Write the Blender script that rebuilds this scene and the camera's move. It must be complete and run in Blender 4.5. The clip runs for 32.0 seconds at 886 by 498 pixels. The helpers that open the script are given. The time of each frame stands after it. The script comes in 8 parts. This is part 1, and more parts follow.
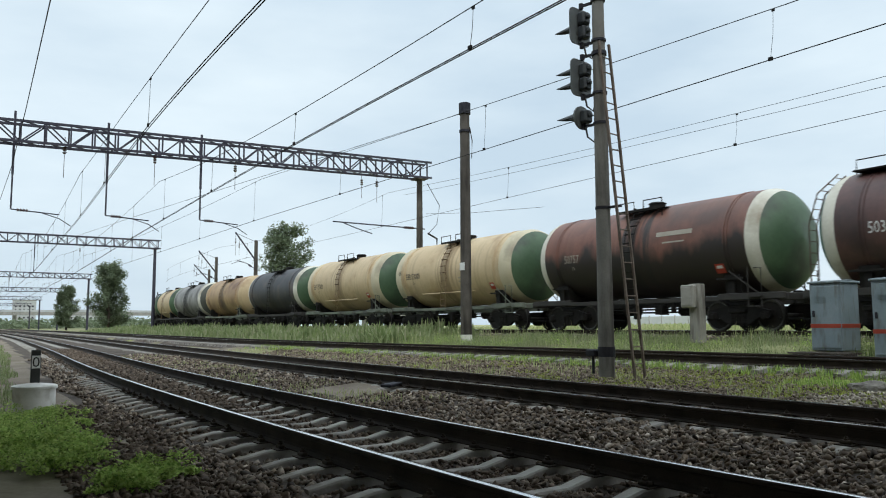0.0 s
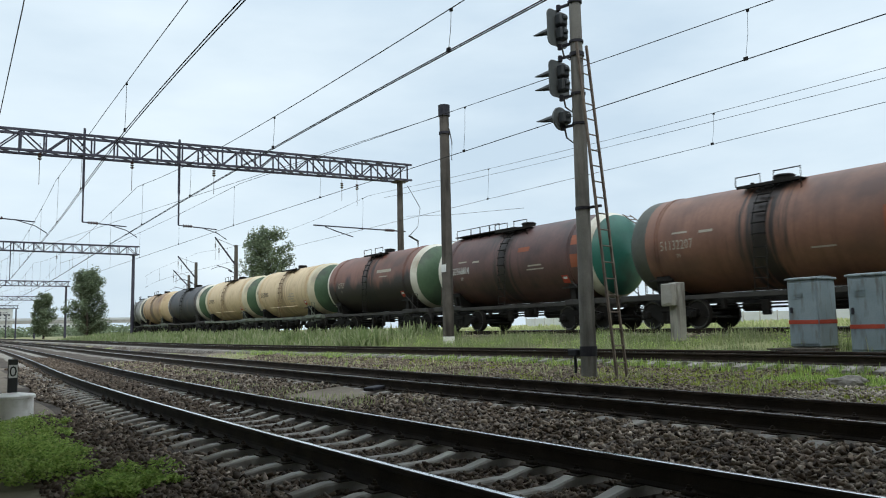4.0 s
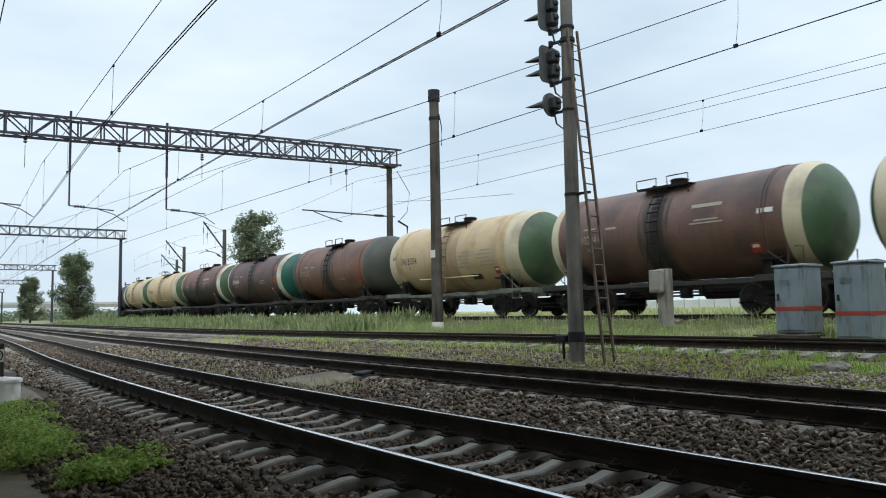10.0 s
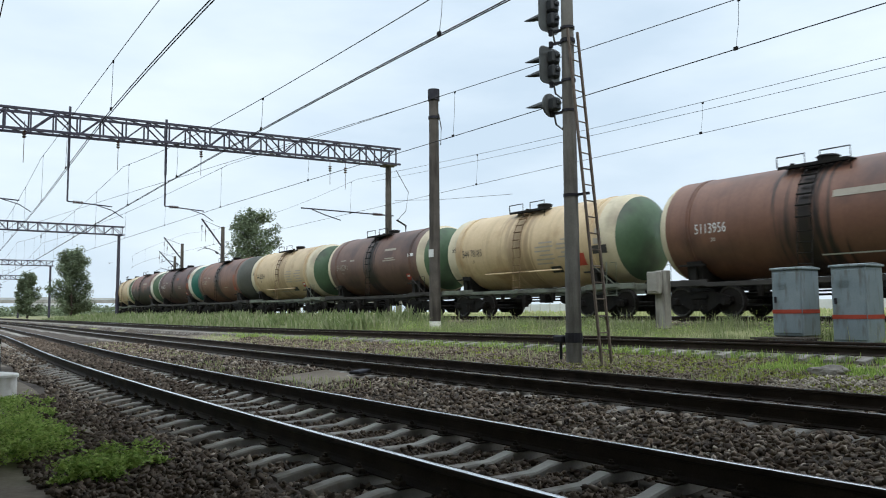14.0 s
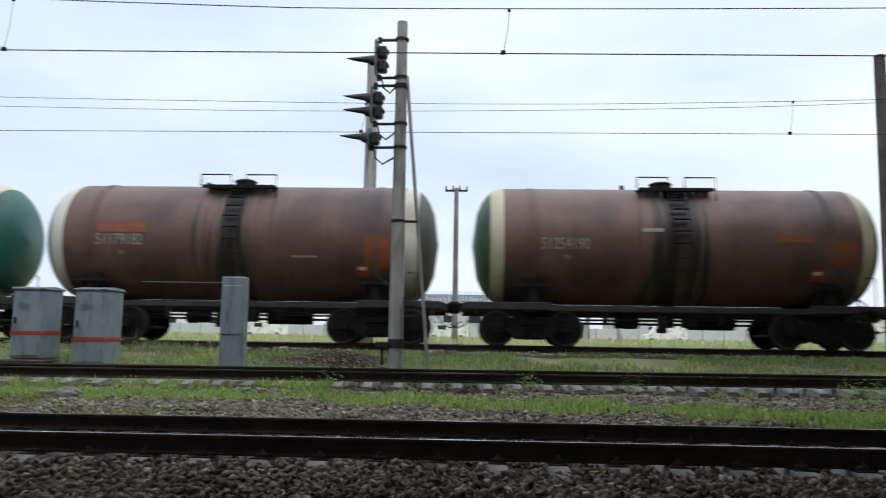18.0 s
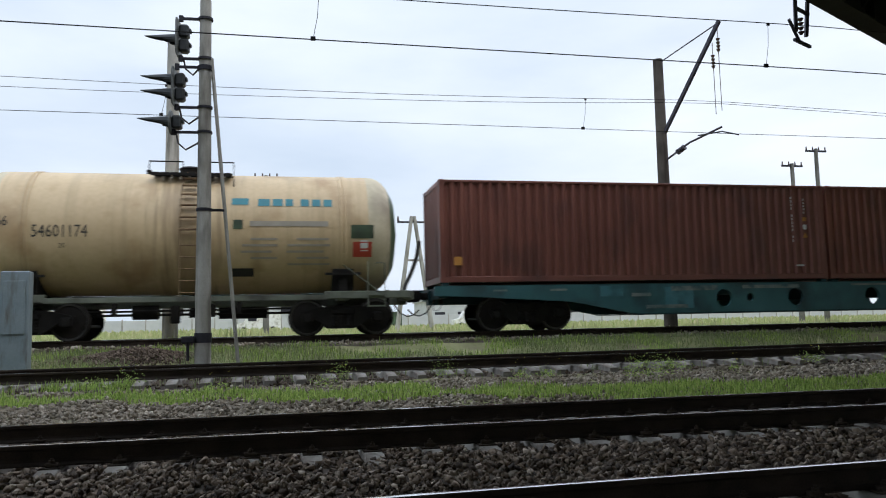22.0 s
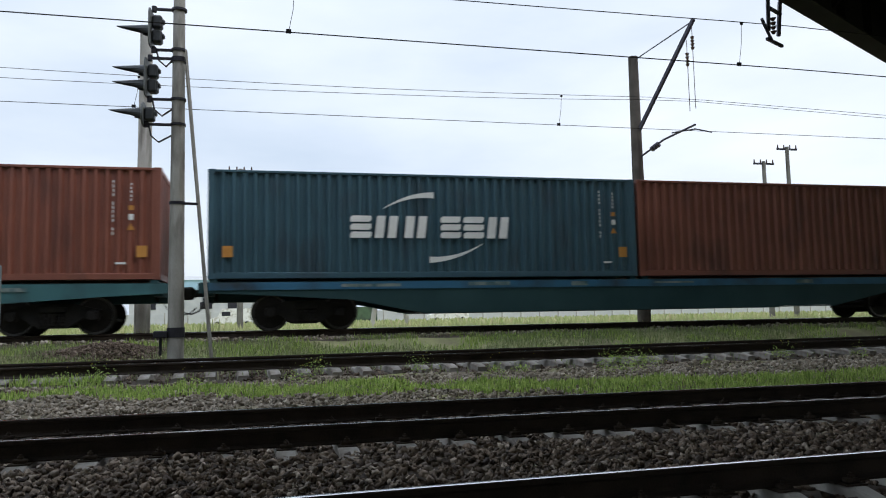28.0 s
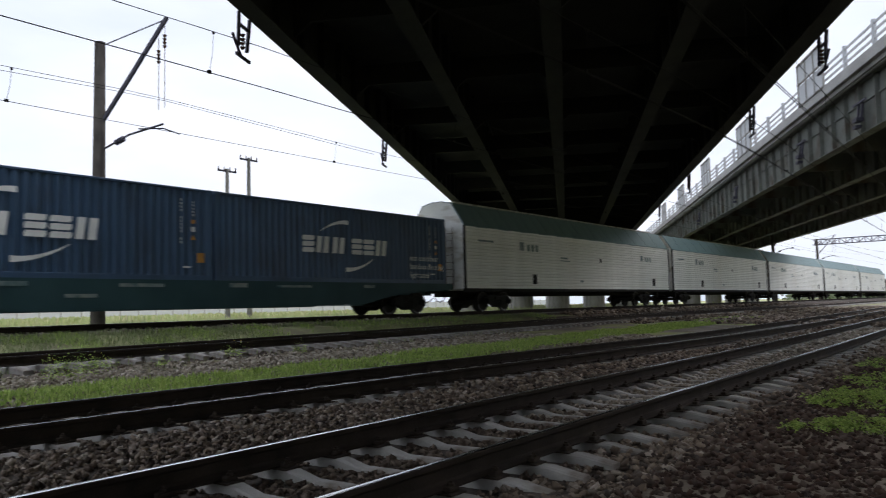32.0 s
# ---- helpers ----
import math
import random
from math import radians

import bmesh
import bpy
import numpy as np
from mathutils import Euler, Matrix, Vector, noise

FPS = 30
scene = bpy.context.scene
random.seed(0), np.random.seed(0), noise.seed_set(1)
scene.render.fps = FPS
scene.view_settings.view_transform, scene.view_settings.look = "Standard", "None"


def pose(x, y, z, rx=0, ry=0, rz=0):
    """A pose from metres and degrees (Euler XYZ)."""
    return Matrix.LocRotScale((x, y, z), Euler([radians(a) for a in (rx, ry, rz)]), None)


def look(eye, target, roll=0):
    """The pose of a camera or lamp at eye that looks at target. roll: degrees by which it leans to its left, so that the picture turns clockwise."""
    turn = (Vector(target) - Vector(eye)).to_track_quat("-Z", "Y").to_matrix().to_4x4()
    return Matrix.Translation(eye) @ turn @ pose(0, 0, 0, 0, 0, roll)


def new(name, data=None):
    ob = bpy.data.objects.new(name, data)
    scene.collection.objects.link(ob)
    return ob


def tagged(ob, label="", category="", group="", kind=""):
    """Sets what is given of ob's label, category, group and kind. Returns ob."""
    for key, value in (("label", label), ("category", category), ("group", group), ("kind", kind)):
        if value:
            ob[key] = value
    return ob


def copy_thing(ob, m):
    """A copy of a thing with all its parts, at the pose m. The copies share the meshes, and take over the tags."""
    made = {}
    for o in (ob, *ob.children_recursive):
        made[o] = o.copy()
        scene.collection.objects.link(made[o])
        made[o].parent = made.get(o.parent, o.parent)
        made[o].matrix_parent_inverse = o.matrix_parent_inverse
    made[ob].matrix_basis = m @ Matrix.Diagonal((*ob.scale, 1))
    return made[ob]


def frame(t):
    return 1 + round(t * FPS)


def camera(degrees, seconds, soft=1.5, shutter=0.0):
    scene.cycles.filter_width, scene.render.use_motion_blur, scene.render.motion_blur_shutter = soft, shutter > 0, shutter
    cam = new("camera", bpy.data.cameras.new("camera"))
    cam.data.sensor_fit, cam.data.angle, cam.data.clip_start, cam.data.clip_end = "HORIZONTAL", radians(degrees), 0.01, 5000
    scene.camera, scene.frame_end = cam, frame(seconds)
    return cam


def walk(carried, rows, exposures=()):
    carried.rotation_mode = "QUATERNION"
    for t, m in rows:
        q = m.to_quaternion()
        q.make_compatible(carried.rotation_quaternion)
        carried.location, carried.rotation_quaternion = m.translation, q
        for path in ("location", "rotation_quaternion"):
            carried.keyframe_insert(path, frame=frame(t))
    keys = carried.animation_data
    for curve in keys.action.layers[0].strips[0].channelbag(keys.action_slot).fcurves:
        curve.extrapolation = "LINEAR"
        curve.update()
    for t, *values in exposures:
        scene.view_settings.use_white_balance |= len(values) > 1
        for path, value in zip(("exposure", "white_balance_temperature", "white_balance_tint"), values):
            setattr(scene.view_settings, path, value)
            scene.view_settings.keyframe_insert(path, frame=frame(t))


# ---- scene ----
import itertools
from collections import defaultdict

# exposure follows the clip's own automatic gain
EXPOSURES = [(0, 0.02, 6420, 10), (6, 0.08, 6400, 11), (13.5, 0.13, 6380, 12), (16.5, 0.22, 6360, 15), (19, 0.06, 6340, 17), (29, 0.05, 6360, 17), (31, 0.03, 6400, 17), (32, 0.16, 6420, 22)]
EZ = 1.45          # height of the eye
cam = camera(60.2, 32.0, soft=1.05, shutter=0.4)
walk(cam, [(t, pose(0, 0, EZ, 90 + tilt, lean, turn)) for t, turn, tilt, lean in (
    (0, -32.90, 5.68, 0.27), (0.5, -33.15, 5.78, 0.24), (1, -33.37, 5.89, 0.19), (1.5, -33.54, 5.98, 0.40), (2, -33.74, 6.03, 0.49),
    (2.5, -33.89, 6.04, 0.50), (3, -34.00, 6.00, 0.85), (3.5, -34.09, 5.89, 1.17), (5.5, -34.58, 5.50, 0.92), (6, -34.62, 5.33, 1.04),
    (6.5, -34.65, 5.19, 1.32), (7, -34.68, 5.05, 1.32), (7.5, -34.74, 4.98, 1.11), (8, -34.84, 4.93, 0.91), (8.5, -35.00, 4.86, 0.79),
    (9, -35.03, 4.81, 0.91), (9.5, -35.03, 4.75, 0.94), (10, -35.05, 4.72, 1.00), (10.5, -35.09, 4.69, 1.12), (11, -35.12, 4.67, 1.02),
    (11.5, -35.14, 4.66, 1.01), (12, -35.14, 4.65, 1.01), (12.5, -35.17, 4.65, 0.83), (13, -35.16, 4.68, 0.61), (13.5, -35.16, 4.68, 0.47),
    (15.5, -37.43, 4.82, 0.01), (16, -44.12, 4.88, -0.13), (16.5, -51.57, 4.93, -0.40), (17, -63.11, 5.31, -0.67), (17.1, -65.20, 5.76, -0.54),
    (17.2, -68.66, 6.03, -0.65), (17.3, -71.5, 6.4, -0.2), (17.5, -77.95, 6.97, 0.0), (18, -87.85, 6.52, -0.85), (18.5, -93.15, 6.74, -1.25),
    (19, -100.62, 7.42, -0.69), (19.5, -103.96, 6.00, 1.02), (20, -105.18, 5.70, 1.66), (20.5, -103.68, 6.10, 2.19), (21, -101.99, 5.91, 1.77),
    (21.5, -101.49, 5.48, 1.41), (22, -101.69, 5.62, 1.25), (22.5, -101.50, 6.03, 1.18), (23, -101.81, 5.99, 0.94), (23.5, -102.23, 6.19, 1.00),
    (24, -102.60, 6.10, 1.03), (24.5, -102.64, 5.53, 0.84), (25, -102.74, 5.33, 0.96), (25.5, -102.58, 5.29, 1.35), (27.5, -103.32, 5.25, 1.25),
    (28, -103.53, 5.21, 1.15), (28.5, -104.68, 5.18, 0.93), (29, -109.42, 5.10, 0.68), (29.5, -117.51, 5.16, 0.64), (30, -124.51, 5.17, 0.56),
    (30.5, -130.16, 5.09, 0.68), (30.6, -131.75, 5.08, 0.80), (30.8, -133.90, 4.94, 0.94), (31, -135.57, 4.81, 1.16), (31.5, -138.75, 4.59, 1.40),
    (32, -142.46, 4.38, 1.50))],
    exposures=EXPOSURES)


# ---------------------------------------------------------------- world and light
world = bpy.data.worlds.new("world")
scene.world = world
world.use_nodes = True
wn, wl = world.node_tree.nodes, world.node_tree.links
bg = wn["Background"]
sky = wn.new("ShaderNodeTexSky")
sky.sky_type, sky.sun_disc = "NISHITA", False
sky.sun_elevation, sky.sun_rotation = radians(48), radians(140)
sky.air_density, sky.dust_density, sky.ozone_density = 1.0, 4.0, 1.0
tc = wn.new("ShaderNodeTexCoord")
mp = wn.new("ShaderNodeMapping")
mp.inputs["Scale"].default_value = (1.0, 1.0, 3.2)
cl = wn.new("ShaderNodeTexNoise")
cl.inputs["Scale"].default_value, cl.inputs["Detail"].default_value = 2.2, 7.0
cr = wn.new("ShaderNodeValToRGB")
cr.color_ramp.elements[0].position, cr.color_ramp.elements[0].color = 0.30, (5.6, 6.9, 7.9, 1)
cr.color_ramp.elements[1].position, cr.color_ramp.elements[1].color = 0.68, (8.1, 9.2, 9.7, 1)
mx = wn.new("ShaderNodeMix")
mx.data_type = "RGBA"
mx.inputs[0].default_value = 0.88
wl.new(tc.outputs["Generated"], mp.inputs[0]); wl.new(mp.outputs[0], cl.inputs["Vector"])
wl.new(cl.outputs["Fac"], cr.inputs[0])
wl.new(sky.outputs[0], mx.inputs[6]); wl.new(cr.outputs[0], mx.inputs[7]); 
# an overcast sky: brightest overhead, even near the horizon
sz = wn.new("ShaderNodeSeparateXYZ")
zen = wn.new("ShaderNodeMapRange")
zen.interpolation_type = "SMOOTHSTEP"
for key, v in (("From Min", 0.35), ("From Max", 1.0), ("To Min", 0.96), ("To Max", 2.0)):
    zen.inputs[key].default_value = v
lift = wn.new("ShaderNodeVectorMath")
lift.operation = "SCALE"
wl.new(tc.outputs["Generated"], sz.inputs[0]); wl.new(sz.outputs[2], zen.inputs["Value"])
wl.new(mx.outputs[2], lift.inputs[0]); wl.new(zen.outputs[0], lift.inputs["Scale"]); wl.new(lift.outputs[0], bg.inputs[0])
bg.inputs[1].default_value = 0.117

sun = new("sun", bpy.data.lights.new("sun", "SUN"))
sun.data.energy, sun.data.angle, sun.data.color = 0.8, radians(25), (1.0, 0.96, 0.9)
sun.matrix_world = look((0, 0, 0), (-math.sin(radians(140)) * -0.67, -math.cos(radians(140)) * 0.67, -0.74))


# ---------------------------------------------------------------- materials
def surf(name, a, b, scale=3.0, rough=0.8, metal=0.0, bump=0.15, grain=60.0, stain=None, vary=0.0, flat=False, emit=0.0, stretch=(1, 1, 1), coat=0.0):
    """A surface with two colours mixed by large and fine noise, relief, and optional stains of a third colour."""
    m = bpy.data.materials.new(name)
    m.use_nodes = True
    n, l = m.node_tree.nodes, m.node_tree.links
    p = n["Principled BSDF"]
    t = n.new("ShaderNodeTexCoord")
    v = n.new("ShaderNodeMapping")
    v.inputs["Scale"].default_value = stretch
    l.new(t.outputs["Object"], v.inputs[0])
    big, fine = n.new("ShaderNodeTexNoise"), n.new("ShaderNodeTexNoise")
    big.inputs["Scale"].default_value, big.inputs["Detail"].default_value = scale, 5
    fine.inputs["Scale"].default_value, fine.inputs["Detail"].default_value = grain, 3
    l.new(v.outputs[0], big.inputs["Vector"]); l.new(v.outputs[0], fine.inputs["Vector"])
    add = n.new("ShaderNodeMath"); add.operation = "MULTIPLY_ADD"
    l.new(fine.outputs["Fac"], add.inputs[0]); add.inputs[1].default_value = 0.45
    l.new(big.outputs["Fac"], add.inputs[2])
    ramp = n.new("ShaderNodeMapRange")
    ramp.inputs["From Min"].default_value, ramp.inputs["From Max"].default_value = 0.48, 0.98
    l.new(add.outputs[0], ramp.inputs["Value"])
    mix = n.new("ShaderNodeMix"); mix.data_type = "RGBA"
    l.new(ramp.outputs[0], mix.inputs[0])
    mix.inputs[6].default_value, mix.inputs[7].default_value = (*a, 1), (*b, 1)
    col = mix.outputs[2]
    if stain:
        sc, amount, size, sv = stain
        s = n.new("ShaderNodeTexNoise"); s.inputs["Scale"].default_value, s.inputs["Detail"].default_value = size, 6
        w = n.new("ShaderNodeMapping"); w.inputs["Scale"].default_value = sv; w.inputs["Location"].default_value = (3.1, 1.1, 0.4)
        l.new(t.outputs["Object"], w.inputs[0]); l.new(w.outputs[0], s.inputs["Vector"])
        r = n.new("ShaderNodeMapRange"); r.inputs["From Min"].default_value, r.inputs["From Max"].default_value = 0.62 - amount * 0.3, 0.78 - amount * 0.2
        l.new(s.outputs["Fac"], r.inputs["Value"])
        k = n.new("ShaderNodeMix"); k.data_type = "RGBA"
        l.new(r.outputs[0], k.inputs[0]); l.new(col, k.inputs[6]); k.inputs[7].default_value = (*sc, 1)
        col = k.outputs[2]
    if vary:
        o = n.new("ShaderNodeObjectInfo")
        h = n.new("ShaderNodeMapRange"); h.inputs["To Min"].default_value, h.inputs["To Max"].default_value = 1 - vary, 1 + vary
        l.new(o.outputs["Random"], h.inputs["Value"])
        hs = n.new("ShaderNodeHueSaturation")
        l.new(h.outputs[0], hs.inputs["Value"]); l.new(col, hs.inputs["Color"])
        col = hs.outputs[0]
    l.new(col, p.inputs["Base Color"])
    p.inputs["Roughness"].default_value, p.inputs["Metallic"].default_value = rough, metal
    if rough > 0.6 and metal < 0.5:
        p.inputs["Specular IOR Level"].default_value = 0.22
    if coat:
        p.inputs["Coat Weight"].default_value, p.inputs["Coat Roughness"].default_value = coat, 0.3
    if bump:
        bu = n.new("ShaderNodeBump"); bu.inputs["Strength"].default_value, bu.inputs["Distance"].default_value = bump, 0.02
        l.new(add.outputs[0], bu.inputs["Height"]); l.new(bu.outputs[0], p.inputs["Normal"])
    return m


def island(name, ramp_cols, rough=0.9, sheen=0.0, trans=0.0):
    """A colour for each loose piece of a joined mesh."""
    m = bpy.data.materials.new(name); m.use_nodes = True
    n, l = m.node_tree.nodes, m.node_tree.links
    p = n["Principled BSDF"]
    g = n.new("ShaderNodeNewGeometry")
    r = n.new("ShaderNodeValToRGB")
    e = r.color_ramp.elements
    while len(e) < len(ramp_cols):
        e.new(0.5)
    for i, c in enumerate(ramp_cols):
        e[i].position, e[i].color = i / max(1, len(ramp_cols) - 1), (*c, 1)
    l.new(g.outputs["Random Per Island"], r.inputs[0]); l.new(r.outputs[0], p.inputs["Base Color"])
    p.inputs["Roughness"].default_value = rough
    p.inputs["Specular IOR Level"].default_value = 0.2
    if trans:
        tr = n.new("ShaderNodeBsdfTranslucent"); sh = n.new("ShaderNodeMixShader")
        l.new(r.outputs[0], tr.inputs["Color"]); sh.inputs[0].default_value = trans
        l.new(p.outputs[0], sh.inputs[1]); l.new(tr.outputs[0], sh.inputs[2])
        l.new(sh.outputs[0], n["Material Output"].inputs["Surface"])
    return m


GROUND = surf("ground_soil", (0.12, 0.095, 0.07), (0.26, 0.215, 0.165), 0.6, 0.95, bump=0.8, grain=14, stain=((0.15, 0.15, 0.075), 0.2, 0.35, (1, 1, 1)))
TURF = surf("turf_ground", (0.26, 0.29, 0.11), (0.46, 0.45, 0.23), 0.5, 0.95, bump=0.5, grain=9, stain=((0.3, 0.25, 0.18), 0.45, 0.3, (1, 1, 1)))
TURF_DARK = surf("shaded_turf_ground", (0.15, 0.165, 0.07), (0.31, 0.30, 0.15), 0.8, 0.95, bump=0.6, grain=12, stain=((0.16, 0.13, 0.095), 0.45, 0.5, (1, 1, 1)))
BALLAST_BED = surf("ballast_bed", (0.035, 0.027, 0.021), (0.12, 0.095, 0.075), 1.4, 0.95, bump=0.8, grain=22)
GRAVEL_BED = surf("grey_gravel_bed", (0.11, 0.09, 0.067), (0.25, 0.21, 0.16), 0.9, 0.95, bump=0.8, grain=20, stain=((0.24, 0.26, 0.09), 0.45, 0.5, (1, 1, 1)))
STONE = island("ballast_stone", [(0.03, 0.022, 0.017), (0.135, 0.098, 0.07), (0.25, 0.192, 0.14), (0.058, 0.042, 0.032), (0.43, 0.36, 0.285)], 0.8)
STONE_RED = island("rust_red_stone", [(0.038, 0.022, 0.016), (0.085, 0.05, 0.034), (0.058, 0.037, 0.027), (0.14, 0.1, 0.076), (0.032, 0.023, 0.019)], 0.9)
STONE_GREY = island("grey_stone", [(0.115, 0.094, 0.07), (0.30, 0.25, 0.188), (0.205, 0.17, 0.127), (0.46, 0.405, 0.33), (0.085, 0.07, 0.053)], 0.9)
STONE_EARTH = island("earthy_stone", [(0.07, 0.053, 0.038), (0.18, 0.14, 0.098), (0.12, 0.092, 0.066), (0.3, 0.245, 0.18), (0.052, 0.04, 0.03)], 0.9)
STONE_BROWN = island("brown_stone", [(0.038, 0.028, 0.021), (0.125, 0.092, 0.066), (0.08, 0.058, 0.043), (0.21, 0.162, 0.122), (0.05, 0.037, 0.029)], 0.9)
SLEEPER = surf("sleeper_concrete", (0.25, 0.235, 0.21), (0.38, 0.36, 0.33), 2.0, 0.9, bump=0.3, grain=40, stain=((0.13, 0.105, 0.085), 0.5, 2.0, (1, 1, 1)), vary=0.2)
SLEEPER_CLEAN = surf("clean_sleeper_concrete", (0.31, 0.295, 0.265), (0.43, 0.41, 0.37), 2.0, 0.9, bump=0.35, grain=40, stain=((0.17, 0.14, 0.11), 0.45, 2.2, (1, 1, 1)), vary=0.18)
RAIL_RUST = surf("rail_rust", (0.018, 0.0135, 0.0105), (0.05, 0.036, 0.027), 3, 0.85, 0.0, bump=0.2, grain=70)
RAIL_TOP = surf("rail_running_top", (0.72, 0.72, 0.73), (0.86, 0.86, 0.86), 5, 0.2, 1.0, bump=0, grain=20)
RAIL_DULL = surf("rail_dull_top", (0.5, 0.48, 0.46), (0.68, 0.66, 0.63), 3, 0.2, 1.0, bump=0, grain=40)
FASTENER = surf("fastener_steel", (0.035, 0.027, 0.022), (0.08, 0.06, 0.045), 8, 0.8, 0.4)
CONCRETE = surf("concrete", (0.30, 0.29, 0.26), (0.46, 0.44, 0.40), 1.3, 0.9, bump=0.25, grain=35, stain=((0.16, 0.15, 0.13), 0.45, 1.2, (3, 3, 0.6)))
POLE_DARK = surf("dark_pole_concrete", (0.06, 0.052, 0.045), (0.13, 0.115, 0.098), 1.8, 0.9, bump=0.25, grain=40, stain=((0.035, 0.03, 0.026), 0.5, 1.0, (4, 4, 0.5)))
CONCRETE_DARK = surf("mast_concrete", (0.135, 0.128, 0.115), (0.25, 0.24, 0.215), 1.8, 0.9, bump=0.25, grain=40, stain=((0.07, 0.063, 0.055), 0.5, 1.0, (4, 4, 0.5)))
JUNCTION = surf("weathered_grey_concrete", (0.2, 0.19, 0.165), (0.33, 0.315, 0.28), 1.5, 0.9, bump=0.25, grain=35, stain=((0.11, 0.1, 0.085), 0.45, 1.4, (3, 3, 0.6)))
STEEL = surf("dark_steel", (0.022, 0.022, 0.03), (0.05, 0.048, 0.055), 4, 0.65, 0.4)
GANTRY = surf("gantry_steel", (0.03, 0.028, 0.045), (0.07, 0.065, 0.085), 3, 0.6, 0.3)
WIRE = surf("wire_copper", (0.01, 0.0095, 0.0095), (0.02, 0.019, 0.018), 4, 0.85, 0.0, bump=0)
SIGNAL_BACK = surf("signal_plate_grey", (0.085, 0.092, 0.092), (0.14, 0.15, 0.145), 4, 0.6)
SIGNAL = surf("signal_housing", (0.02, 0.023, 0.026), (0.045, 0.05, 0.052), 6, 0.5, 0.1)
CABLE = surf("black_cable", (0.012, 0.012, 0.013), (0.02, 0.02, 0.02), 6, 0.6, bump=0)
LADDER_RUST = surf("rusty_ladder_steel", (0.10, 0.06, 0.035), (0.26, 0.175, 0.1), 6, 0.8, 0.0, grain=30)
LADDER = surf("ladder_steel", (0.10, 0.075, 0.06), (0.2, 0.16, 0.13), 5, 0.7, 0.3)
CAB_GREY = surf("cabinet_paint", (0.17, 0.22, 0.24), (0.24, 0.29, 0.31), 2.0, 0.55, bump=0.06, grain=30, stain=((0.12, 0.12, 0.11), 0.3, 2.0, (3, 3, 0.7)))
RED = surf("red_paint", (0.30, 0.045, 0.025), (0.40, 0.075, 0.045), 4, 0.65)
WHITE = surf("white_paint", (0.68, 0.67, 0.62), (0.82, 0.81, 0.77), 3, 0.7, stain=((0.4, 0.37, 0.3), 0.4, 3, (1, 1, 1)))
BLACK = surf("black_paint", (0.015, 0.015, 0.016), (0.035, 0.033, 0.03), 4, 0.6)
RUNNING = surf("running_gear", (0.0065, 0.006, 0.0055), (0.02, 0.0175, 0.015), 4, 0.8, 0.0, grain=30)
WHEEL = surf("wheel_steel", (0.010, 0.009, 0.0085), (0.028, 0.024, 0.021), 5, 0.72, 0.0)
TREAD = surf("wheel_tread", (0.05, 0.048, 0.045), (0.1, 0.095, 0.09), 6, 0.45, 0.7, bump=0.03)


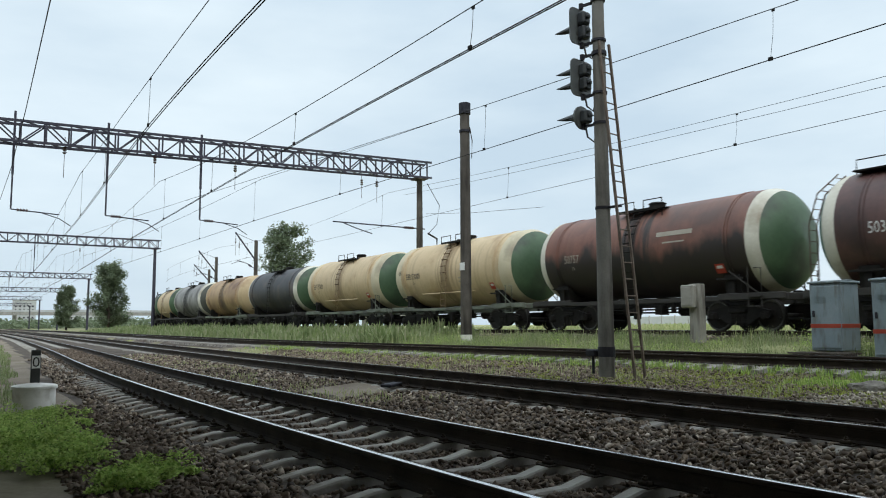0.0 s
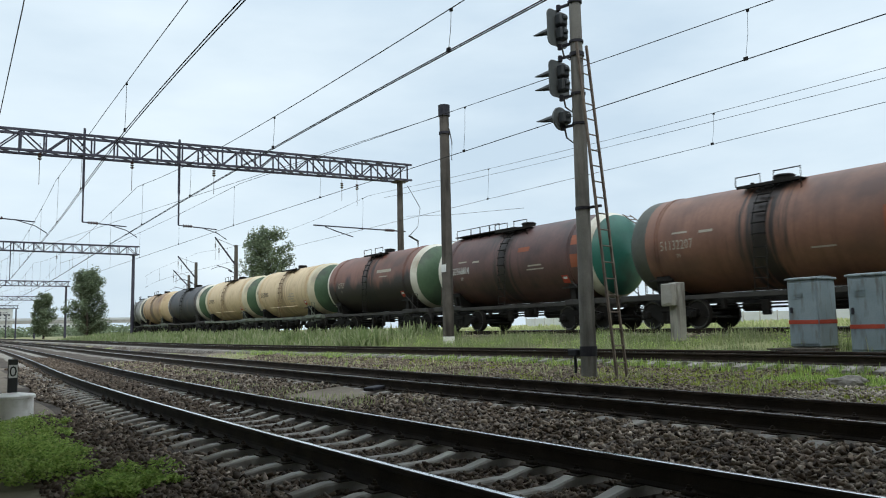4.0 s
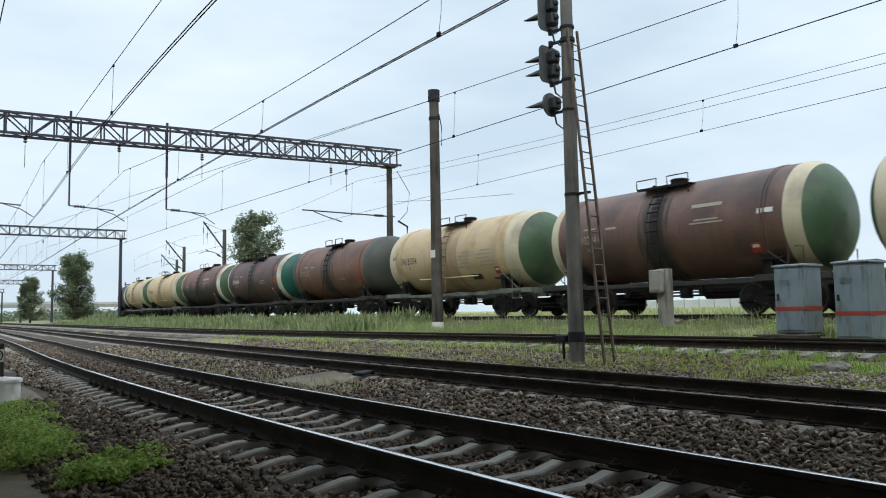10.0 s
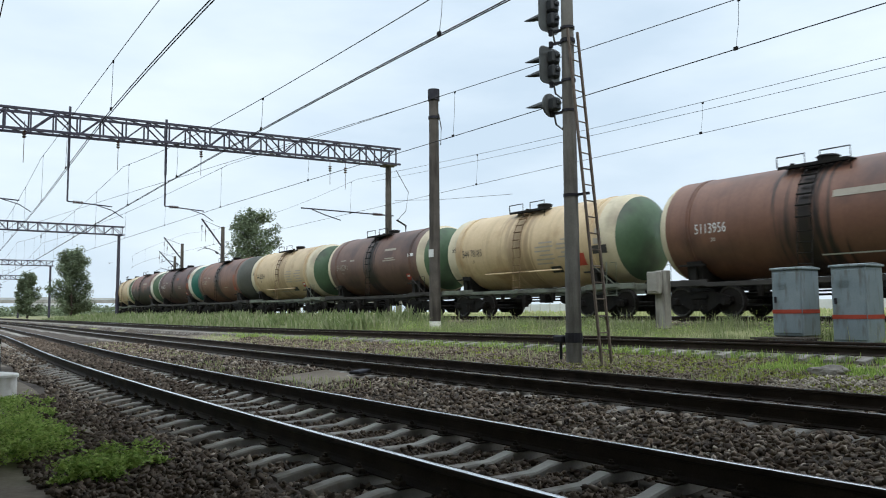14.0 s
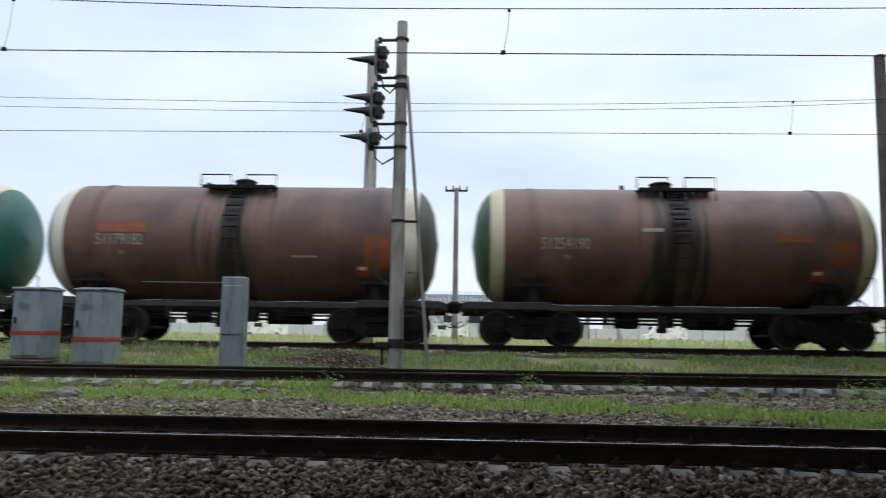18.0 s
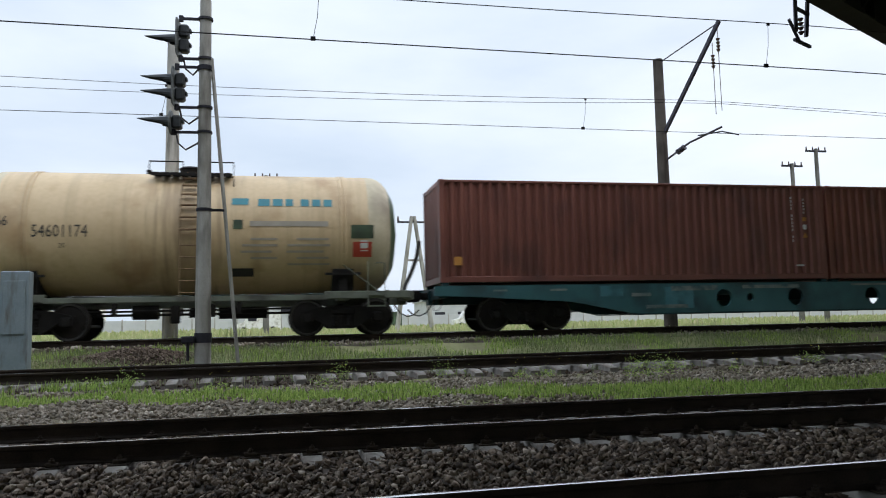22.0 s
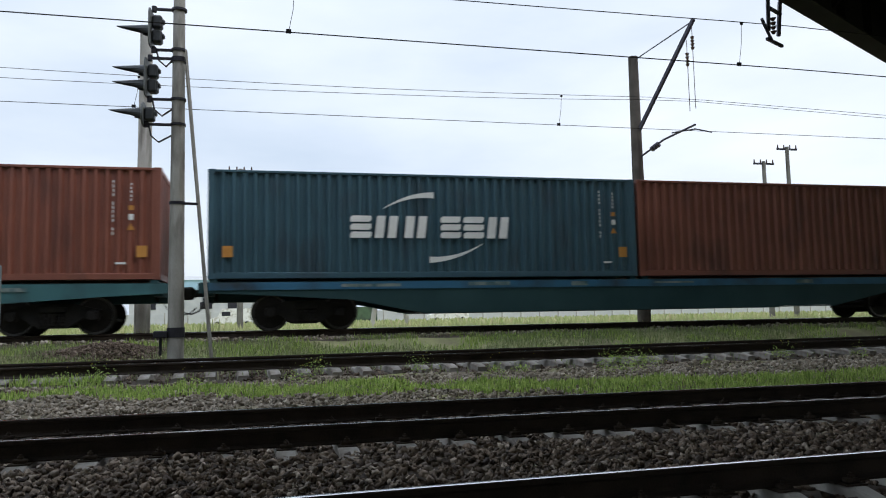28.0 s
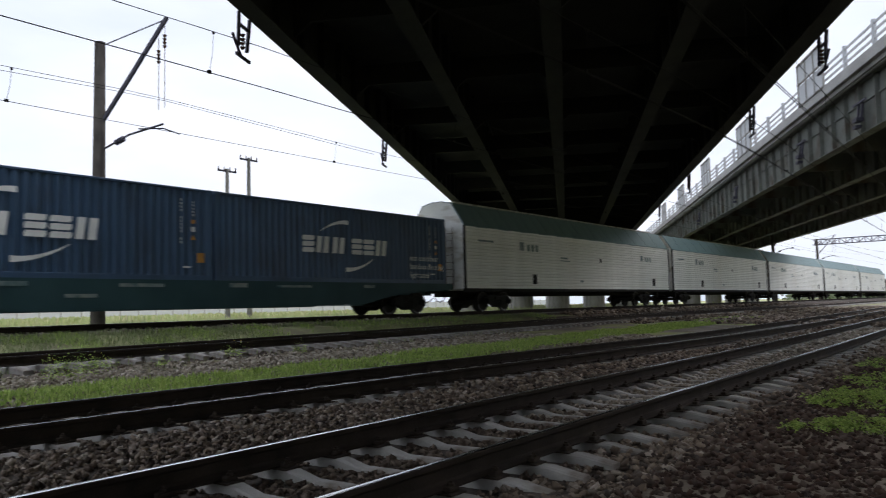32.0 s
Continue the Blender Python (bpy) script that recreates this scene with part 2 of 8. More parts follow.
def tank_paint(name, a, b, stain, oil=(0.014, 0.012, 0.011), spill=0.92, spatter=False):
    """Tank wagon paint: faded colour, rust patches, and the oil that has run down from the dome in the middle."""
    m = surf(name, a, b, 0.7, 0.52, bump=0.05, grain=9, stain=stain, vary=0.07)
    n, l = m.node_tree.nodes, m.node_tree.links
    p = n["Principled BSDF"]
    old = p.inputs["Base Color"].links[0].from_socket
    t = n.new("ShaderNodeTexCoord")
    sep = n.new("ShaderNodeSeparateXYZ"); l.new(t.outputs["Object"], sep.inputs[0])
    ab = n.new("ShaderNodeMath"); ab.operation = "ABSOLUTE"; l.new(sep.outputs[0], ab.inputs[0])
    shift = n.new("ShaderNodeObjectInfo")

    def streaks(sx, sy, scale, detail):
        no = n.new("ShaderNodeTexNoise"); no.noise_dimensions = "4D"
        no.inputs["Scale"].default_value, no.inputs["Detail"].default_value = scale, detail
        mv = n.new("ShaderNodeMapping"); mv.inputs["Scale"].default_value = (sx, sy, sy)
        sh = n.new("ShaderNodeMath"); sh.operation = "MULTIPLY"; sh.inputs[1].default_value = 40.0
        l.new(shift.outputs["Random"], sh.inputs[0]); l.new(sh.outputs[0], no.inputs["W"])
        l.new(t.outputs["Object"], mv.inputs[0]); l.new(mv.outputs[0], no.inputs["Vector"])
        return no.outputs["Fac"]

    def lay(below, fac, colour):
        k = n.new("ShaderNodeMix"); k.data_type = "RGBA"
        l.new(fac, k.inputs[0]); l.new(below, k.inputs[6]); k.inputs[7].default_value = (*colour, 1)
        return k.outputs[2]

    def span(value, a, b, c, d):
        mr = n.new("ShaderNodeMapRange")
        for key, v in (("From Min", a), ("From Max", b), ("To Min", c), ("To Max", d)):
            mr.inputs[key].default_value = v
        l.new(value, mr.inputs["Value"])
        return mr.outputs[0]
    # thin drips of dirt along the whole side, then the broad spill and its runs
    col = lay(old, span(streaks(6.0, 0.3, 1.0, 4), 0.5, 0.75, 0.0, 0.42), tuple(c * 0.6 for c in a))
    col = lay(col, span(streaks(0.9, 0.9, 1.0, 6), 0.56, 0.72, 0.0, 0.45), tuple(c * 0.62 for c in a))
    wide = n.new("ShaderNodeMath"); wide.operation = "MULTIPLY_ADD"
    l.new(streaks(6.0, 0.45, 1.0, 5), wide.inputs[0]); wide.inputs[1].default_value = 3.7
    neg = n.new("ShaderNodeMath"); neg.operation = "MULTIPLY"; l.new(ab.outputs[0], neg.inputs[0]); neg.inputs[1].default_value = -1.0
    l.new(neg.outputs[0], wide.inputs[2])
    col = lay(col, span(wide.outputs[0], 1.05, 1.6, 0.0, spill), oil)
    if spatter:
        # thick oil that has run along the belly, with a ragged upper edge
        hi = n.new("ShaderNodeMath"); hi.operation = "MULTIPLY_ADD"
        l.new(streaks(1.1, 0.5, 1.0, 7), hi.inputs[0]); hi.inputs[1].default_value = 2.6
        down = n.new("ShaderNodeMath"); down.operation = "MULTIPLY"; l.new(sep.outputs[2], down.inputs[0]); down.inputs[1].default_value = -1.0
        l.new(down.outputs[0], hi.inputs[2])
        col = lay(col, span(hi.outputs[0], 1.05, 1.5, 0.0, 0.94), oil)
    l.new(col, p.inputs["Base Color"])
    return m


CREAM = tank_paint("cream_tank_paint", (0.485, 0.355, 0.20), (0.60, 0.455, 0.272), ((0.34, 0.21, 0.10), 0.3, 0.8, (1, 1, 1)), (0.2, 0.125, 0.065), 0.5)
BROWN = tank_paint("brown_tank_paint", (0.112, 0.059, 0.044), (0.172, 0.094, 0.069), ((0.06, 0.034, 0.028), 0.5, 0.7, (1, 1, 1)))
RUSTY = tank_paint("rusty_tank_paint", (0.145, 0.066, 0.042), (0.21, 0.1, 0.062), ((0.085, 0.043, 0.032), 0.5, 0.6, (1, 1, 1)))
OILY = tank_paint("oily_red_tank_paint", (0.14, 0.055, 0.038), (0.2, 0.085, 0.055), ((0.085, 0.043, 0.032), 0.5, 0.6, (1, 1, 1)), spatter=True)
MAROON = tank_paint("maroon_tank_paint", (0.075, 0.036, 0.032), (0.125, 0.06, 0.05), ((0.04, 0.025, 0.024), 0.5, 0.8, (1, 1, 1)), spill=0.85)
SOOT = tank_paint("black_tank_paint", (0.02, 0.02, 0.024), (0.045, 0.043, 0.047), ((0.08, 0.06, 0.05), 0.4, 0.9, (1, 1, 1)))
OCHRE = tank_paint("ochre_tank_paint", (0.34, 0.21, 0.10), (0.47, 0.32, 0.17), ((0.16, 0.08, 0.04), 0.6, 0.6, (1, 1, 1)), (0.05, 0.035, 0.025), 0.6)
OLIVE = tank_paint("olive_tank_paint", (0.07, 0.075, 0.05), (0.13, 0.13, 0.09), ((0.05, 0.04, 0.03), 0.5, 0.8, (1, 1, 1)))
GREY_TANK = tank_paint("grey_tank_paint", (0.2, 0.19, 0.18), (0.32, 0.31, 0.29), ((0.07, 0.06, 0.055), 0.6, 0.8, (1, 1, 1)))
GREEN = surf("green_paint", (0.045, 0.085, 0.042), (0.075, 0.13, 0.066), 0.9, 0.5, bump=0.05, grain=8, stain=((0.035, 0.045, 0.03), 0.5, 0.8, (1, 1, 1)))
TEAL_CAP = surf("teal_green_paint", (0.01, 0.085, 0.062), (0.02, 0.125, 0.09), 0.9, 0.45, bump=0.05, grain=8, stain=((0.02, 0.045, 0.035), 0.35, 0.8, (1, 1, 1)))
DARK_CAP = surf("dark_green_grey_paint", (0.045, 0.05, 0.04), (0.08, 0.08, 0.065), 0.9, 0.6, bump=0.05, grain=8)
BAND_WHITE = surf("off_white_band", (0.50, 0.47, 0.38), (0.66, 0.63, 0.54), 1.2, 0.6, bump=0.05, grain=12, stain=((0.3, 0.25, 0.18), 0.4, 1.0, (1, 1, 1)))
BAND_CREAM = surf("cream_band", (0.48, 0.41, 0.27), (0.59, 0.52, 0.37), 1.2, 0.6, bump=0.05, grain=12, stain=((0.3, 0.25, 0.18), 0.4, 1.0, (1, 1, 1)))
SILL_GREEN = surf("sill_grey_green", (0.11, 0.13, 0.10), (0.19, 0.20, 0.16), 1.5, 0.7, stain=((0.05, 0.045, 0.04), 0.5, 1.2, (1, 1, 1)))
SILL_DARK = surf("sill_dark", (0.028, 0.027, 0.025), (0.06, 0.055, 0.05), 1.5, 0.75)
CONT_BROWN = surf("container_brown", (0.15, 0.047, 0.033), (0.21, 0.07, 0.048), 0.8, 0.5, bump=0.03, grain=20, stain=((0.09, 0.034, 0.027), 0.35, 0.9, (1, 1, 0.5)))
CONT_RED = surf("container_oxide_red", (0.17, 0.05, 0.03), (0.23, 0.075, 0.045), 0.8, 0.55, bump=0.03, grain=20, stain=((0.1, 0.035, 0.025), 0.35, 0.9, (1, 1, 0.5)))
CONT_BLUE = surf("container_steel_blue", (0.025, 0.068, 0.092), (0.04, 0.098, 0.128), 0.8, 0.5, bump=0.03, grain=20, stain=((0.03, 0.05, 0.065), 0.35, 0.9, (1, 1, 0.5)))
CONT_NAVY = surf("container_navy", (0.022, 0.056, 0.105), (0.034, 0.08, 0.145), 0.8, 0.5, bump=0.03, grain=20, stain=((0.02, 0.04, 0.07), 0.4, 0.9, (1, 1, 0.5)))
FLAT_TEAL = surf("platform_teal", (0.025, 0.10, 0.11), (0.045, 0.15, 0.16), 0.6, 0.6, stain=((0.02, 0.05, 0.055), 0.5, 0.8, (1, 1, 1)))
FLAT_BLUE = surf("platform_blue", (0.016, 0.10, 0.185), (0.028, 0.135, 0.24), 0.6, 0.6, stain=((0.02, 0.035, 0.05), 0.5, 0.8, (1, 1, 1)))
FLAT_DARK = surf("platform_dark_green", (0.016, 0.045, 0.05), (0.03, 0.07, 0.075), 0.6, 0.65)
MARK_WHITE = surf("marking_white", (0.62, 0.62, 0.6), (0.75, 0.75, 0.72), 3, 0.7, bump=0)
MARK_DIM = surf("marking_faded", (0.30, 0.27, 0.22), (0.4, 0.36, 0.3), 3, 0.7, bump=0)
MARK_BLACK = surf("marking_black", (0.03, 0.03, 0.032), (0.05, 0.05, 0.05), 3, 0.7, bump=0)
MARK_TEAL = surf("marking_teal", (0.03, 0.18, 0.22), (0.05, 0.24, 0.28), 3, 0.6, bump=0)
MARK_ORANGE = surf("marking_orange", (0.42, 0.17, 0.025), (0.54, 0.25, 0.05), 3, 0.6, bump=0)
MARK_GREY = surf("marking_grey_green", (0.13, 0.17, 0.165), (0.24, 0.28, 0.27), 4, 0.7, bump=0)
MARK_RED = surf("marking_red", (0.38, 0.04, 0.02), (0.48, 0.06, 0.03), 3, 0.6, bump=0)
MARK_WORN = surf("marking_worn", (0.12, 0.17, 0.17), (0.26, 0.28, 0.25), 4, 0.75, bump=0, stain=((0.04, 0.1, 0.11), 0.5, 3, (1, 1, 1)))
TEAL_FRESH = surf("fresh_teal_patch", (0.045, 0.17, 0.2), (0.075, 0.22, 0.25), 2, 0.6, bump=0, stain=((0.03, 0.1, 0.12), 0.4, 2, (1, 1, 1)))
PATCH_ORANGE = surf("fresh_orange_paint", (0.2, 0.052, 0.02), (0.27, 0.075, 0.03), 2, 0.6, bump=0)
WAGON_WHITE = surf("wagon_white_siding", (0.62, 0.61, 0.56), (0.78, 0.77, 0.72), 0.7, 0.6, bump=0.05, grain=12, stain=((0.42, 0.37, 0.29), 0.3, 1.0, (0.12, 1, 3.0)), vary=0.05)
WAGON_ROOF = surf("wagon_teal_roof", (0.10, 0.16, 0.155), (0.16, 0.23, 0.22), 0.6, 0.6, bump=0.05, grain=12)
BRIDGE_STEEL = surf("bridge_girder_paint", (0.13, 0.14, 0.12), (0.21, 0.215, 0.19), 0.8, 0.7, bump=0.08, grain=10, stain=((0.09, 0.07, 0.05), 0.4, 0.7, (1, 1, 1)))
# the near bridge's underside shade is put into this steel colour
BRIDGE_DARK = surf("shade_dark_girder_steel", (0.012, 0.0122, 0.0115), (0.03, 0.03, 0.028), 0.8, 0.75, bump=0.08, grain=10)
BRIDGE_DECK = surf("bridge_deck_concrete", (0.28, 0.27, 0.25), (0.42, 0.41, 0.38), 0.5, 0.9, bump=0.2, grain=10)
BARK = surf("bark", (0.05, 0.04, 0.03), (0.10, 0.08, 0.06), 4, 0.9, bump=0.6, grain=20)
LEAF = island("tree_leaf", [(0.085, 0.125, 0.05), (0.13, 0.18, 0.07), (0.10, 0.15, 0.06), (0.165, 0.21, 0.09)], 0.7, trans=0.35)
# paler and greyer than LEAF: distance haze is put into the colour
FAR_LEAF = island("hazed_leaf", [(0.14, 0.175, 0.105), (0.19, 0.23, 0.14), (0.16, 0.2, 0.12), (0.23, 0.265, 0.17)], 0.8, trans=0.35)
GRASS = island("grass_blade", [(0.15, 0.195, 0.08), (0.23, 0.29, 0.12), (0.34, 0.36, 0.2), (0.19, 0.255, 0.095), (0.42, 0.41, 0.27)], 0.75, trans=0.45)
DRY = island("dry_grass_blade", [(0.42, 0.44, 0.22), (0.34, 0.4, 0.16), (0.55, 0.5, 0.3), (0.3, 0.37, 0.13), (0.5, 0.5, 0.27)], 0.8, trans=0.4)
MOSS_LEAF = island("moss_leaf", [(0.30, 0.36, 0.05), (0.40, 0.44, 0.09), (0.24, 0.31, 0.05), (0.46, 0.46, 0.14)], 0.8, trans=0.3)
LUSH = island("weed_leaf", [(0.28, 0.40, 0.085), (0.44, 0.56, 0.16), (0.15, 0.25, 0.05), (0.36, 0.5, 0.12), (0.52, 0.6, 0.2)], 0.7, trans=0.5)
FENCE = surf("fence_panel", (0.42, 0.43, 0.43), (0.58, 0.58, 0.57), 0.5, 0.85)
SIGN_BLUE = surf("pale_blue_wall", (0.32, 0.5, 0.62), (0.4, 0.58, 0.7), 0.3, 0.7)
INSULATOR = surf("insulator_brown", (0.05, 0.025, 0.02), (0.08, 0.04, 0.03), 6, 0.25, bump=0)
ROCK = surf("rock", (0.16, 0.14, 0.12), (0.33, 0.3, 0.26), 5, 0.95, bump=0.7, grain=25)
WOOD = surf("dark_wood", (0.05, 0.04, 0.032), (0.1, 0.085, 0.07), 5, 0.9, bump=0.4, grain=30, stretch=(1, 6, 6))
MOSS = surf("moss", (0.10, 0.13, 0.025), (0.17, 0.19, 0.045), 6, 0.95, bump=0.6, grain=40)


# ---------------------------------------------------------------- mesh helpers
class MB:
    """Collects vertices and faces for one mesh."""
    def __init__(self):
        self.v, self.f = [], []

    def add(self, vs, fs):
        o = len(self.v)
        self.v += [tuple(p) for p in vs]
        self.f += [tuple(i + o for i in q) for q in fs]
        return self

    def box(self, c, s, m=None, bev=0.0):
        x, y, z = (d / 2 for d in s)
        b = min(bev, x * 0.9, y * 0.9, z * 0.9)
        if b <= 0:
            vs = [Vector((i * x, j * y, k * z)) for i in (-1, 1) for j in (-1, 1) for k in (-1, 1)]
            fs = [(0, 1, 3, 2), (4, 6, 7, 5), (0, 4, 5, 1), (2, 3, 7, 6), (0, 2, 6, 4), (1, 5, 7, 3)]
        else:
            vs, idx, fs = [], {}, []
            for i, j, k in itertools.product((-1, 1), repeat=3):
                for a in range(3):
                    q = [i * (x - b), j * (y - b), k * (z - b)]
                    q[a] = (i * x, j * y, k * z)[a]
                    idx[i, j, k, a] = len(vs)
                    vs.append(Vector(q))
            for a in range(3):
                u, w = (a + 1) % 3, (a + 2) % 3
                for s1 in (-1, 1):
                    q = []
                    for su, sw in ((-1, -1), (1, -1), (1, 1), (-1, 1)):
                        key = [0, 0, 0]; key[a], key[u], key[w] = s1, su, sw
                        q.append(idx[(*key, a)])
                    fs.append(tuple(q if s1 > 0 else q[::-1]))
                for su, sw in itertools.product((-1, 1), repeat=2):
                    k1, k2 = [0, 0, 0], [0, 0, 0]
                    k1[a], k1[u], k1[w] = -1, su, sw
                    k2[a], k2[u], k2[w] = 1, su, sw
                    q = [idx[(*k1, u)], idx[(*k2, u)], idx[(*k2, w)], idx[(*k1, w)]]
                    fs.append(tuple(q if su * sw < 0 else q[::-1]))
            for i, j, k in itertools.product((-1, 1), repeat=3):
                q = [idx[i, j, k, a] for a in range(3)]
                fs.append(tuple(q if i * j * k > 0 else q[::-1]))
        c = Vector(c)
        return self.add([(m @ p if m else p) + c for p in vs], fs)

    def rod(self, p, q, r, r2=None, n=8, caps=True):
        p, q = Vector(p), Vector(q)
        d = (q - p).normalized()
        u = d.orthogonal().normalized(); w = d.cross(u)
        r2 = r if r2 is None else r2
        vs = [p + (u * math.cos(a) + w * math.sin(a)) * r for a in (2 * math.pi * i / n for i in range(n))]
        vs += [q + (u * math.cos(a) + w * math.sin(a)) * r2 for a in (2 * math.pi * i / n for i in range(n))]
        fs = [(i, (i + 1) % n, n + (i + 1) % n, n + i) for i in range(n)]
        if caps:
            fs += [tuple(range(n))[::-1], tuple(range(n, 2 * n))]
        return self.add(vs, fs)

    def tube(self, pts, r, n=6):
        pts = [Vector(p) for p in pts]
        o = len(self.v)
        for i, p in enumerate(pts):
            d = (pts[min(i + 1, len(pts) - 1)] - pts[max(i - 1, 0)]).normalized()
            u = d.cross(Vector((0.013, 0.021, 1))); u = (u if u.length > 0.05 else d.cross(Vector((1, 0, 0)))).normalized(); w = d.cross(u)
            self.v += [tuple(p + (u * math.cos(a) + w * math.sin(a)) * r) for a in (2 * math.pi * k / n for k in range(n))]
        for i in range(len(pts) - 1):
            for k in range(n):
                self.f.append((o + i * n + k, o + i * n + (k + 1) % n, o + (i + 1) * n + (k + 1) % n, o + (i + 1) * n + k))
        return self

    def beam(self, p, q, w, h=None):
        """A square bar from p to q."""
        p, q = Vector(p), Vector(q)
        d = q - p
        return self.box((p + q) / 2, (d.length, w, h or w), d.to_track_quat("X", "Z").to_matrix())

    def lathe(self, prof, n=48, axis="x", arc=(0, 2 * math.pi)):
        """prof: pairs (position along the axis, radius)."""
        o = len(self.v)
        full = abs(arc[1] - arc[0] - 2 * math.pi) < 1e-6
        k = n if full else n + 1
        for x, r in prof:
            for i in range(k):
                a = arc[0] + (arc[1] - arc[0]) * i / n
                c, s = r * math.cos(a), r * math.sin(a)
                self.v.append((x, c, s) if axis == "x" else (c, x, s) if axis == "y" else (c, s, x))
        for j in range(len(prof) - 1):
            for i in range(n):
                b = (i + 1) % k
                q = (o + j * k + i, o + (j + 1) * k + i, o + (j + 1) * k + b, o + j * k + b)
                self.f.append(q if axis != "y" else q[::-1])
        return self

    def prism(self, poly, d0, d1, axis="y"):
        """A polygon of (a, b) pairs pulled along an axis from d0 to d1."""
        put = {"y": lambda a, b, d: (a, d, b), "x": lambda a, b, d: (d, a, b), "z": lambda a, b, d: (a, b, d)}[axis]
        n = len(poly)
        vs = [put(a, b, d0) for a, b in poly] + [put(a, b, d1) for a, b in poly]
        fs = [tuple(range(n)), tuple(range(2 * n - 1, n - 1, -1))] + [((i + 1) % n, i, n + i, n + (i + 1) % n) for i in range(n)]
        return self.add(vs, fs)

    def mesh(self, name, mat, smooth=False):
        me = bpy.data.meshes.new(name)
        me.from_pydata(self.v, [], self.f)
        me.materials.append(mat)
        if smooth:
            me.polygons.foreach_set("use_smooth", [True] * len(me.polygons))
            me.set_sharp_from_angle(angle=radians(35))
        me.update()
        return me


def fix_normals(me):
    bm = bmesh.new(); bm.from_mesh(me)
    bmesh.ops.recalc_face_normals(bm, faces=bm.faces)
    bm.to_mesh(me); bm.free()


def part(name, mb, mat, parent=None, label="", smooth=False, at=None):
    me = mb if isinstance(mb, bpy.types.Mesh) else mb.mesh(name, mat, smooth)
    ob = new(name, me)
    if at is not None:
        ob.matrix_basis = at
    if parent:
        ob.parent = parent
    if label:
        ob["label"] = label
    return ob


def thing(name, label, category, m=None, group="", kind=""):
    ob = new(name)
    ob.empty_display_size = 0.2
    if m is not None:
        ob.matrix_basis = m
    return tagged(ob, label, category, group, kind)


def letters(text, size, spacing=1.0):
    """Flat letters as vertices and faces in the xy plane, centred on their width."""
    cu = bpy.data.curves.new("letters", "FONT")
    cu.body, cu.size, cu.align_x, cu.align_y, cu.space_character = text, size, "CENTER", "CENTER", spacing
    cu.resolution_u = 2
    ob = bpy.data.objects.new("letters", cu)
    scene.collection.objects.link(ob)
    me = bpy.data.meshes.new_from_object(ob)
    vs, fs = [tuple(v.co) for v in me.vertices], [tuple(p.vertices) for p in me.polygons]
    bpy.data.objects.remove(ob); bpy.data.curves.remove(cu); bpy.data.meshes.remove(me)
    return vs, fs


# ---------------------------------------------------------------- plan: the four tracks and the ground
def smooth_line(knots):
    ys = np.arange(-420, 420, 1.0)
    k = np.array(knots, float)
    xs = np.interp(ys, k[:, 0], k[:, 1])
    for _ in range(3):
        xs = np.convolve(np.pad(xs, 3, mode="edge"), np.ones(7) / 7, "valid")
    return lambda y: float(np.interp(y, ys, xs))


NEAR1 = smooth_line([(-400, 12), (-80, 5.2), (-44, 4.25), (-31, 3.78), (-21, 3.5), (-12, 3.34), (-5, 3.28), (0, 3.1), (5, 2.97), (10, 2.9), (16, 2.97), (22, 3.15), (38, 3.98), (80, 5.6), (400, 12)])
NEAR2 = smooth_line([(-400, 19), (-80, 8.6), (-55, 7.8), (-36, 6.9), (-24, 6.5), (-16, 6.8), (-9, 7.15), (-4, 7.28), (6, 7.3), (17, 7.28), (30, 7.6), (46, 8.1), (80, 9.4), (400, 16)])
NEAR3 = smooth_line([(-400, 22), (-100, 17.4), (-49, 17.2), (-31, 16.6), (-18, 15.5), (-8, 14.7), (2, 14.35), (10, 14.1), (19, 13.2), (28, 12.3), (42, 11.8), (80, 13.0), (400, 20)])
HEAD = (0.423, 0.496, 0.775, 1.225)    # height of the running surface of tracks 1 to 4
TRAIN_X, BEND_Y, BEND_R = 21.82, 78.0, 150.0
CENTRE = (lambda y: NEAR1(y) + 0.79, lambda y: NEAR2(y) + 0.79, lambda y: NEAR3(y) + 0.79, None)


def train_path(s):
    """Place and heading on track 4 at s metres along it; s is y on the straight."""
    if s <= BEND_Y:
        return TRAIN_X, s, 90.0
    a = min((s - BEND_Y) / BEND_R, radians(62))
    x, y = TRAIN_X + BEND_R * (1 - math.cos(a)), BEND_Y + BEND_R * math.sin(a)
    rest = s - BEND_Y - a * BEND_R
    return x + rest * math.sin(a), y + rest * math.cos(a), 90.0 - math.degrees(a)


def track4_x(y):
    if y <= BEND_Y:
        return TRAIN_X
    d = min(y - BEND_Y, 132)
    return TRAIN_X + BEND_R - math.sqrt(BEND_R**2 - d * d)


